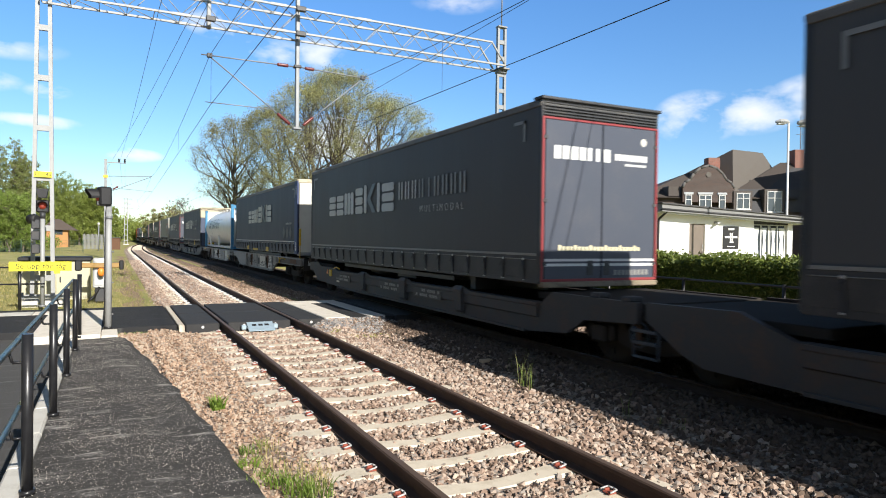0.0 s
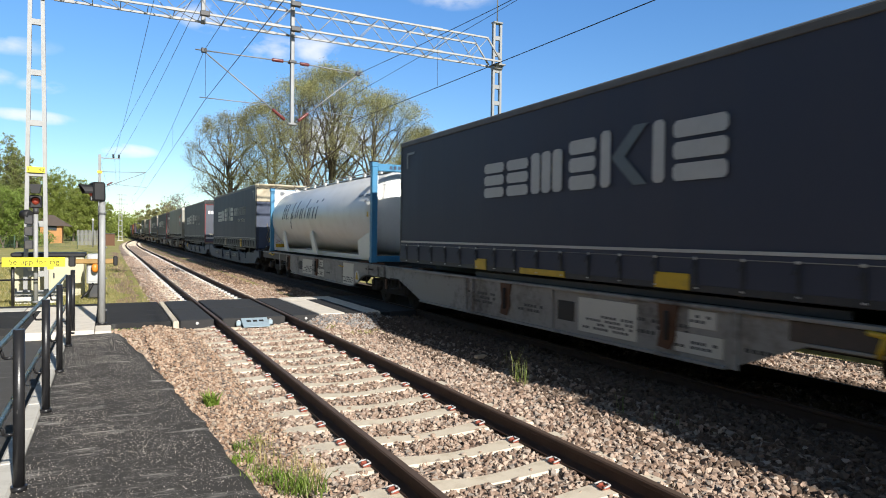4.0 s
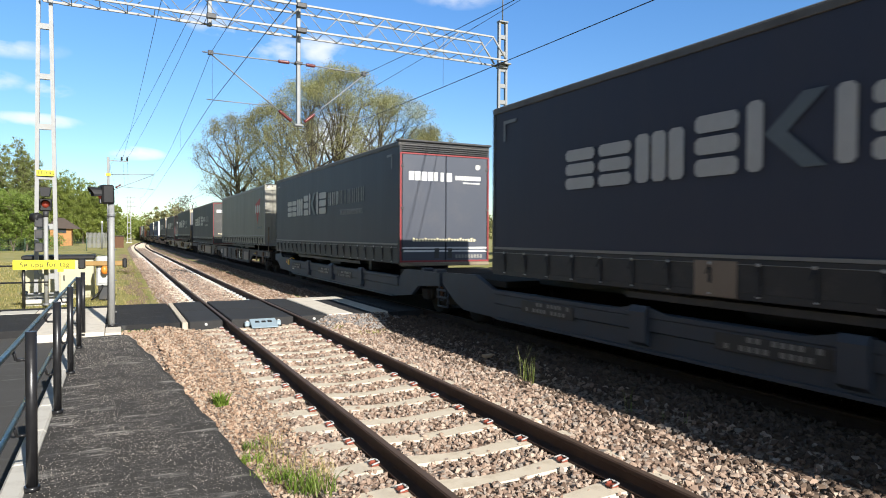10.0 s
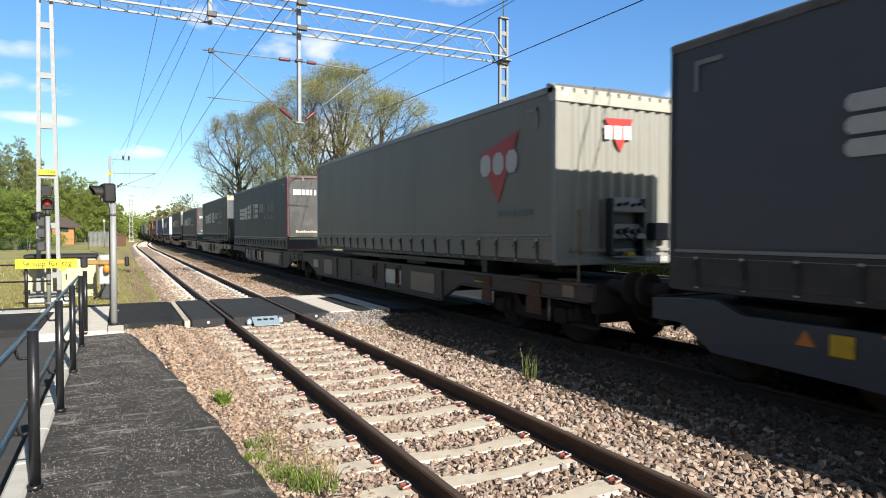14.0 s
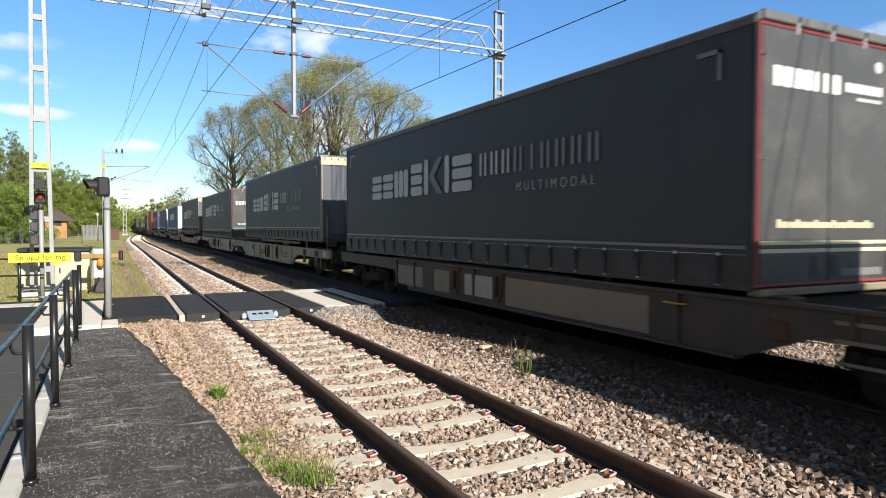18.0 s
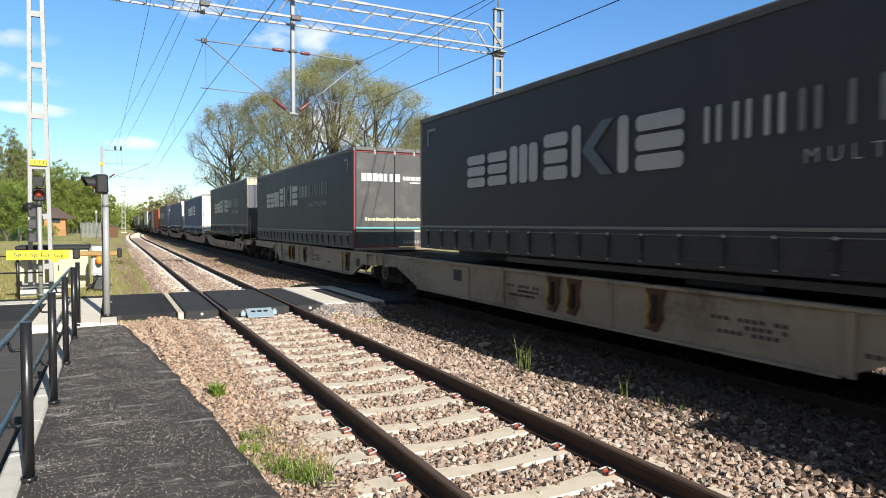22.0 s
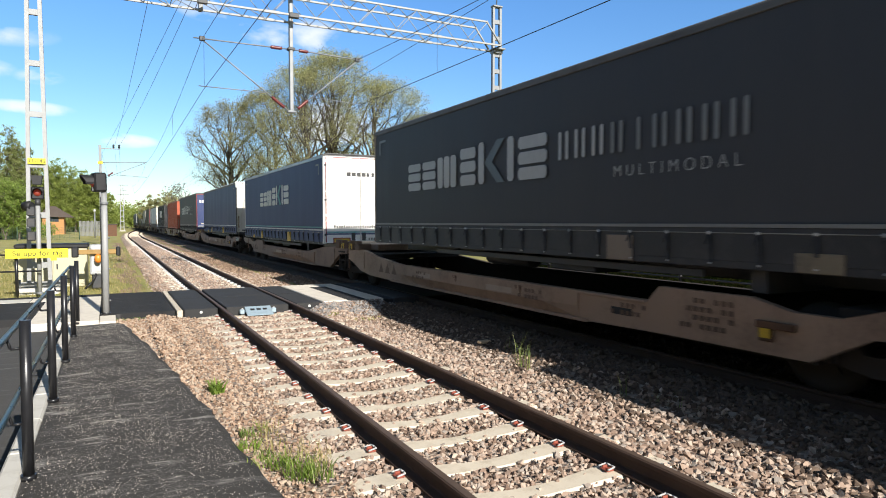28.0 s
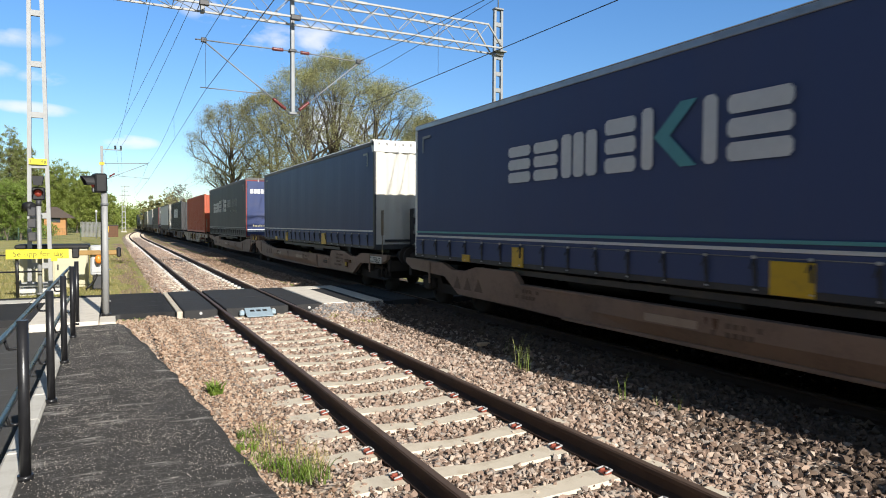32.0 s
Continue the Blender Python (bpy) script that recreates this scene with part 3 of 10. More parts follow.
def ballast():
    rng = np.random.default_rng(3)
    # this bed's darker colour stands for shade in the gaps between stones
    tagged(new("ballast_bed", strip("ballast_bed", -8, CROSS0 - 0.05, lambda y: -2.3, lambda y: 2.85, M["gapshade"], 0.006, 0.4, 20)),
           "bed of pink granite ballast under the near track", "ballast", kind="structure")
    # bed colour darkened here for the shade under the train
    tagged(new("ballast_bed", strip("ballast_bed", -8, CROSS0 - 0.05, lambda y: 2.85, lambda y: 6.3, M["shadebed"], 0.006, 0.4, 16)),
           "ballast bed under the train, its shade painted dark", "ballast", kind="structure")
    tagged(new("ballast_bed", strip("ballast_bed", -8, CROSS0 - 0.05, lambda y: 6.3, lambda y: 8.5, M["bed"], 0.006, 0.4, 10)),
           "bed of pale ballast beyond the train", "ballast", kind="structure")
    tagged(new("ballast_bed", strip("ballast_bed", CROSS1 - 0.2, 180, lambda y: near_line(y) - 1.62 + 0.1 * math.sin(y * 1.3), lambda y: min(near_line(y) + 1.3, far_line(y) - 1.5), M["bed"], 0.006, 1.0, 20)),
           "bed of pale pink ballast beyond the foot crossing", "ballast", kind="structure")
    tagged(new("ballast_bed", strip("ballast_bed", CROSS1 - 0.2, 180, lambda y: min(near_line(y) + 1.3, far_line(y) - 1.5), lambda y: far_line(y) - 1.49, M["brownbed"], 0.006, 1.0, 10)),
           "brown weathered ballast between the two tracks", "ballast", kind="structure")
    tagged(new("soil_strip", strip("soil_strip", CROSS1 - 0.1, 70, lambda y: near_line(y) - 2.5 + 0.25 * math.sin(y * 0.9) + 0.12 * math.sin(y * 2.3), lambda y: near_line(y) - 1.5, M["soil"], 0.004, 0.5, 6)),
           "reddish-brown gravelly soil beside the track beyond the crossing", "soil", kind="structure")
    tagged(new("ballast_bed", strip("ballast_bed", CROSS1 - 0.2, 240, lambda y: far_line(y) - 1.5, lambda y: far_line(y) + 2.6, M["shadebed"], 0.006, 2.0, 16)),
           "ballast bed under the train beyond the crossing, shade painted dark", "ballast", kind="structure")
    tagged(new("ballast_bed", strip("ballast_bed", -232, -8, lambda y: -2.3, lambda y: 2.85, M["bed"], 0.006, 4.0, 20)),
           "bed of pink granite ballast behind the viewer", "ballast", kind="structure")
    tagged(new("ballast_bed", strip("ballast_bed", -232, -8, lambda y: 2.85, lambda y: 8.5, M["shadebed"], 0.006, 4.0, 24)),
           "ballast bed under the train behind the viewer, shade painted dark", "ballast", kind="structure")
    # single stones where the camera stands nearest
    pl, sz = [], []
    pr, sr = [], []

    def fill(y0, y1, x0, x1, per, size, dest, keep):
        n = int((y1 - y0) * (x1 - x0) * per)
        xs, ys = rng.uniform(x0, x1, n), rng.uniform(y0, y1, n)
        for x, y in zip(xs, ys):
            if keep(x, y):
                s = size * rng.uniform(0.5, 1.4)
                dest[0].append((x, y, ground_z(x, y) + rng.uniform(-0.010, 0.030)))
                dest[1].append(s)

    def free(x, y):
        """No stone under a rail or on top of a sleeper; the bed dips past the sleeper ends."""
        if x < path_edge(y) + 0.005:
            return False
        xl = x
        if abs(abs(xl) - 0.753) < 0.085:
            return False
        if abs(xl) < 1.22 and sleeper_at(y) < 0.115 and rng.random() > 0.035 + 0.35 * (abs(xl) > 1.08):
            return False
        if abs(abs(x - TRACK2) - 0.753) < 0.085:
            return False
        return True

    near = (pl, sz)
    left = (pr, sr)
    # darker stones, thicker towards the train, carrying its shade as colour
    soot = ([], [])
    fill(3.4, 8.5, -1.22, 0.95, 830, 0.0305, near, free)
    fill(1.6, 8.5, 0.9, 3.4, 560, 0.0385, near, lambda x, y: free(x, y) and rng.random() > (x - 1.75) / 1.3)
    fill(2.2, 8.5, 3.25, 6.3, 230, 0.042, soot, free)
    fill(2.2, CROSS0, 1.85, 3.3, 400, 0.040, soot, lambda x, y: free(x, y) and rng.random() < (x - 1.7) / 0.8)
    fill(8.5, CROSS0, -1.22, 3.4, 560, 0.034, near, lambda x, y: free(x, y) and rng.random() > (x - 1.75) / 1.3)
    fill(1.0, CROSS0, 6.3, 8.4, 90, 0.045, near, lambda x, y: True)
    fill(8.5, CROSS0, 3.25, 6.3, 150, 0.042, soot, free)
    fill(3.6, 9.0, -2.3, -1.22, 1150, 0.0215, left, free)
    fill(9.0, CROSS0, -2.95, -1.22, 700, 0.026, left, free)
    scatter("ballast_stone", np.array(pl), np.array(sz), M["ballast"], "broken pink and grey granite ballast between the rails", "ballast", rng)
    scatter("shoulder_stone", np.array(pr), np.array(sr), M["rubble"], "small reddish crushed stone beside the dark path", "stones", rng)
    scatter("sooty_stone", np.array(soot[0]), np.array(soot[1]), M["shadestone"], "brown ballast stones under the train, darkened for its shade", "ballast", rng)
    chips = ([], [])
    fill(3.6, 13.2, -3.38, -1.84, 1250, 0.0050, chips, lambda x, y: x < path_edge(y) - 0.06 and rng.random() < 0.3 + 0.7 * abs(math.sin(x * 2.3 + y * 1.7) * math.sin(y * 4.1 - x)))
    flat = np.array(chips[0])
    flat[:, 2] = [np.interp(x, (-3.4, -2.8, path_edge(y) - 0.05), (-0.056, -0.043, -0.056)) for x, y in flat[:, :2]]
    scatter("stone_chip", flat, np.array(chips[1]), M["kerbchip"], "pale stone chips lying on the dark path", "stone chips", rng)
    grey = ([], [])
    fill(12.5, CROSS0 + 0.06, 0.95, 3.1, 800, 0.036, grey, lambda x, y: y > 12.9 + abs(x - 1.8) * 0.6 + 0.3 * math.sin(x * 5))
    scatter("grey_stone", np.array(grey[0]), np.array(grey[1]), M["greystone"], "heap of grey crushed stone against the crossing slab", "stones", rng)
    far = ([], [])
    fill(CROSS1, 26, -1.9, 2.6, 130, 0.040, far, lambda x, y: free(x - near_line(y), y) and (x > -1.5 or rng.random() < 0.5))
    fill(26, 58, -1.7, 1.4, 60, 0.045, far, lambda x, y: free(x - near_line(y), y))
    brown = ([], [])
    fill(CROSS1, 46, 1.25, 3.2, 70, 0.045, brown, lambda x, y: True)
    scatter("brown_stone", np.array(brown[0]), np.array(brown[1]), M["brownstone"], "brown weathered stones between the two tracks", "stones", rng)
    scatter("ballast_stone", np.array(far[0]), np.array(far[1]), M["ballast"], "pale ballast beyond the foot crossing", "ballast", rng)


# ---- track ----
RAIL = [(-0.075, -0.165), (0.075, -0.165), (0.075, -0.152), (0.018, -0.128), (0.010, -0.118), (0.010, -0.05), (0.034, -0.037),
        (0.036, -0.008), (0.028, 0.0), (-0.028, 0.0), (-0.036, -0.008), (-0.034, -0.037), (-0.010, -0.05), (-0.010, -0.118), (-0.018, -0.128), (-0.075, -0.152)]


def rail_line(name, line, side, parent, y0, y1):
    ys = [y0 + i * 2.0 for i in range(int((y1 - y0) / 2) + 1)]
    rings = [[(line(y) + side * 0.7535 + p[0], y, p[1]) for p in RAIL] for y in ys]
    rail = part(name, Shape().loft(rings), M["rail"], parent)
    v, f = [], []
    for i, y in enumerate(ys):
        x = line(y) + side * 0.7535
        v += [(x - 0.027, y, 0.003), (x + 0.027, y, 0.003)]
        if i:
            k = 2 * i
            f.append((k - 2, k - 1, k + 1, k))
    head = bulk("running_surface", v, f, M["railtop"])
    part("running_surface", head, None, rail, "polished running surface")


def sleeper_mesh():
    """Concrete sleeper: high rail seats, lower middle, chamfered."""
    rings = []
    for x, top, half in ((-1.25, -0.185, 0.13), (-1.22, -0.176, 0.14), (-0.95, -0.168, 0.145), (-0.62, -0.169, 0.14), (-0.4, -0.183, 0.125), (-0.2, -0.197, 0.112), (0, -0.202, 0.11),
                         (0.2, -0.197, 0.112), (0.4, -0.183, 0.125), (0.62, -0.169, 0.14), (0.95, -0.168, 0.145), (1.22, -0.176, 0.14), (1.25, -0.185, 0.13)):
        c = 0.022
        rings.append([(x, -half - 0.02, -0.36), (x, half + 0.02, -0.36), (x, half, top - c), (x, half - c, top), (x, -half + c, top), (x, -half, top - c)])
    return Shape().loft(rings).mesh("sleeper", M["concrete"])


def fastening_meshes():
    clip = Shape().box(-0.045, 0.045, -0.055, 0.055, -0.160, -0.142, 0.006).box(-0.03, 0.03, -0.05, -0.028, -0.145, -0.118, 0.006)
    clip.box(-0.03, 0.03, 0.028, 0.05, -0.145, -0.118, 0.006)
    steel = Shape().path([(-0.05, -0.07, -0.128), (0.035, -0.062, -0.112), (0.045, 0.0, -0.115), (0.035, 0.062, -0.112), (-0.05, 0.07, -0.128)], 0.010, 5)
    pad = Shape().box(-0.075, -0.05, -0.05, 0.05, -0.165, -0.125, 0.005)
    return clip.mesh("insulator", M["clip"]), steel.mesh("clip", M["clipsteel"]), pad.mesh("pad", M["clipblue"])


def tracks():
    one = thing("railway_track", "single railway track of brown rails on pale concrete sleepers", "railway track", kind="structure")
    two = thing("railway_track", "second railway track under the passing train", "railway track", kind="structure")
    for side in (-1, 1):
        rail_line("rail", near_line, side, one, -230, MERGE)
        rail_line("rail", far_line, side, two, -230, 250)
    me, (ins, clip, pad) = sleeper_mesh(), fastening_meshes()
    for k in range(-18, 150):
        y = SLEEPER0 + k * SLEEPER_STEP
        if CROSS0 - 0.1 < y < CROSS1 + 0.05:
            continue
        turn = math.atan((near_line(y + 0.5) - near_line(y - 0.5)))
        s = part("sleeper", me, None, one, m=Matrix.LocRotScale((near_line(y) + random.uniform(-0.012, 0.012), y, random.uniform(-0.004, 0.004)), Euler((0, 0, -turn + random.uniform(-0.008, 0.008))), None))
        if 2.0 < y < CROSS0:
            for x, flip in ((-0.875, 0), (-0.632, 180), (0.632, 0), (0.875, 180)):
                part("insulator", ins, None, s, "red plastic insulator", m=pose(x, 0, -0.05, 0, 0, flip) @ Matrix.Diagonal((0.8, 0.8, 0.7, 1)))
                part("clip", clip, None, s, m=pose(x, 0, -0.05, 0, 0, flip) @ Matrix.Diagonal((0.8, 0.8, 0.7, 1)))
                if x < 0 and flip == 0:
                    part("pad", pad, None, s, m=pose(x + 0.13, 0, -0.03, 0, 0, 180) @ Matrix.Diagonal((0.8, 0.8, 0.8, 1)))
    for k in range(-5, 60):
        y = SLEEPER0 - 0.2 + k * SLEEPER_STEP
        if CROSS0 - 0.1 < y < CROSS1 + 0.05:
            continue
        part("sleeper", me, None, two, m=pose(far_line(y), y, 0))
    s = Shape()
    for k in range(24, 110):
        y = SLEEPER0 + k * SLEEPER_STEP
        for x in (-0.875, -0.632, 0.632, 0.875):
            s.box(near_line(y) + x - 0.05, near_line(y) + x + 0.05, y - 0.06, y + 0.06, -0.17, -0.125)
    tagged(part("fastenings", s, M["clipsteel"], one), kind="stuff")
    # the rest of the sleepers, far along the line
    s = Shape()
    for k in (*range(-150, -18), *range(150, 280)):
        y = SLEEPER0 + k * SLEEPER_STEP
        x = near_line(y)
        s.box(x - 1.25, x + 1.25, y - 0.13, y + 0.13, -0.3, -0.172)
    tagged(part("far_sleepers", s, M["concrete"], one), kind="stuff")
    s = Shape()
    for k in (*range(-150, -5), *range(60, 380)):
        y = SLEEPER0 - 0.2 + k * SLEEPER_STEP
        x = far_line(y)
        s.box(x - 1.25, x + 1.25, y - 0.13, y + 0.13, -0.3, -0.172)
    tagged(part("far_sleepers", s, M["concrete"], two), kind="stuff")


# ---- foot crossing and paths ----


def crossing():
    deck = thing("foot_crossing", "black asphalt and rubber foot crossing over the tracks with pale edge strips", "level crossing", kind="structure")
    # approach from the left, up to the first rail
    part("approach", Shape().box(-30, -1.66, CROSS0 + 0.02, CROSS1 - 0.02, -0.25, -0.012, 0.01), M["road"], deck)
    part("edge_strip", Shape().box(-1.63, -1.52, CROSS0 - 0.12, CROSS1 - 0.1, -0.25, -0.004, 0.012), M["concrete"], deck, "pale concrete edge strip")
    for i in range(2):
        y0, y1 = CROSS0 + i * 2.075, CROSS0 + (i + 1) * 2.075 - 0.012
        part("panel", Shape().box(-1.49, -0.83, y0, y1, -0.2, -0.006, 0.015), M["rubber"], deck)
        part("panel", Shape().box(-0.655, 0.655, y0, y1, -0.2, -0.006, 0.015), M["rubber"], deck)
        part("panel", Shape().box(0.83, 1.42, y0, y1, -0.2, -0.006, 0.015), M["rubber"], deck)
        for a, b in ((3.16, 3.82), (4.0, 5.31), (5.49, 6.2)):
            part("panel", Shape().box(a, b, y0, y1, -0.2, -0.006, 0.015), M["rubber"], deck)
    for a, b in ((1.47, 2.06), (2.54, 2.93)):
        part("slab", Shape().box(a, b, CROSS0 + 0.08, 17.62, -0.3, -0.004, 0.015), M["slab"], deck, "cream concrete slab")
    part("infill", Shape().box(2.07, 2.53, CROSS0 + 0.08, 17.62, -0.3, -0.012, 0.01), M["road"], deck)
    part("end_slab", Shape().box(1.47, 2.93, 17.63, CROSS1, -0.3, -0.006, 0.02), M["slab"], deck, "cream concrete slab")
    part("infill", Shape().box(2.94, 3.15, CROSS0 + 0.02, CROSS1, -0.3, -0.02, 0.01), M["road"], deck)
    part("far_approach", Shape().box(6.21, 30, CROSS0 + 0.02, CROSS1 - 0.02, -0.45, -0.012, 0.01), M["road"], deck)
    for x in (-1.16, -0.33, 0.33, 1.12):
        part("bolt", Shape().tube((x, CROSS0 - 0.012, -0.075), (x, CROSS0 + 0.02, -0.075), 0.03, 10), M["clipsteel"], deck)
    # pale blue deflector ramp between the rails, with lifting slots
    ramp = thing("deflector_ramp", "pale blue steel deflector ramp between the rails at the crossing edge", "ramp", m=pose(-0.02, CROSS0 - 0.02, 0))
    part("plate", Shape().prism([(0.0, -0.012), (-0.34, -0.15), (-0.34, -0.165), (0.0, -0.09)], -0.27, 0.27), M["lightblue"], ramp)
    for x in (-0.13, 0.0, 0.13):
        part("slot", Shape().prism([(-0.09, -0.0455), (-0.16, -0.0745), (-0.16, -0.078), (-0.09, -0.05)], x - 0.045, x + 0.045), M["matblack"], ramp)
    for x in (-0.33, 0.33):
        part("lug", Shape().box(x - 0.05, x + 0.05, -0.1, 0.0, -0.16, -0.06, 0.015), M["lightblue"], ramp)


def left_side():
    """Dark path between kerb and ballast, kerb with handrail, grey footway."""
    ys = [3.0 + i * 0.22 for i in range(int((13.25 - 3.0) / 0.22) + 1)]
    ys = [-6.0, 0.0, *ys]
    rings = []
    for y in ys:
        e = path_edge(max(y, 3.0))
        rings.append([(-3.40, y, -0.3), (-3.40, y, -0.058), (-2.8, y, -0.045), (e - 0.05, y, -0.058), (e + 0.01, y, -0.075), (e + 0.02, y, -0.3)])
    path = thing("path", "worn dark asphalt path with pale chips and scuffs", "path", kind="structure")
    part("surface", Shape().loft(rings), M["path"], path)
    foot = thing("footway", "grey asphalt footway behind the handrail", "footway", kind="structure")
    part("surface", Shape().box(-30, -3.56, -10, CROSS0 + 0.01, -0.4, -0.145, 0.0), M["greyroad"], foot)
    part("tactile_slab", Shape().box(-4.12, -3.02, 13.35, CROSS1 - 0.6, -0.3, -0.008, 0.004), M["slab"], foot, "cream concrete paving")
    part("tactile_slab", Shape().box(-3.01, -2.74, 13.3, CROSS0, -0.3, -0.03, 0.01), M["slab"], foot, "cream concrete paving")
    for i in range(5):
        part("paver", Shape().box(-7.4 + i * 0.74, -6.67 + i * 0.74, 17.05, 17.75, -0.2, -0.004, 0.01), M["kerb" if i % 2 else "slab"], foot)
    kerb = thing("kerb", "white concrete kerb carrying a black handrail", "kerb", kind="structure")
    y = -7.0
    while y < 13.2:
        part("kerb_stone", Shape().box(-3.56, -3.405, y, min(y + 0.995, 13.3), -0.4, -0.035 + random.uniform(-0.004, 0.004), 0.02), M["kerb"], kerb)
        y += 1.0
    rail = thing("handrail", "black steel posts with a dark blue two-bar handrail", "railing")
    posts = (-3.5, -1.25, 0.97, 3.2, 5.42, 7.67, 9.77, 11.9, 13.39)
    for y in posts:
        p = part("post", Shape().tube((-3.36, y, -0.06), (-3.36, y, 1.09), 0.037, 14), M["blackpaint"], rail)
        part("base_plate", Shape().tube((-3.36, y, -0.06), (-3.36, y, -0.02), 0.052, 12), M["blackpaint"], p)
        for z in (0.96, 0.42):
            part("bracket", Shape().path([(-3.39, y, z - 0.07), (-3.45, y, z - 0.07), (-3.47, y, z)], 0.011, 6), M["blackpaint"], p)
    for z in (0.98, 0.44):
        part("bar", Shape().tube((-3.47, -4.0, z), (-3.47, 13.6, z), 0.021, 10), M["bluepaint"], rail, "dark blue bar")


ground_sheet()
tracks()
crossing()
left_side()


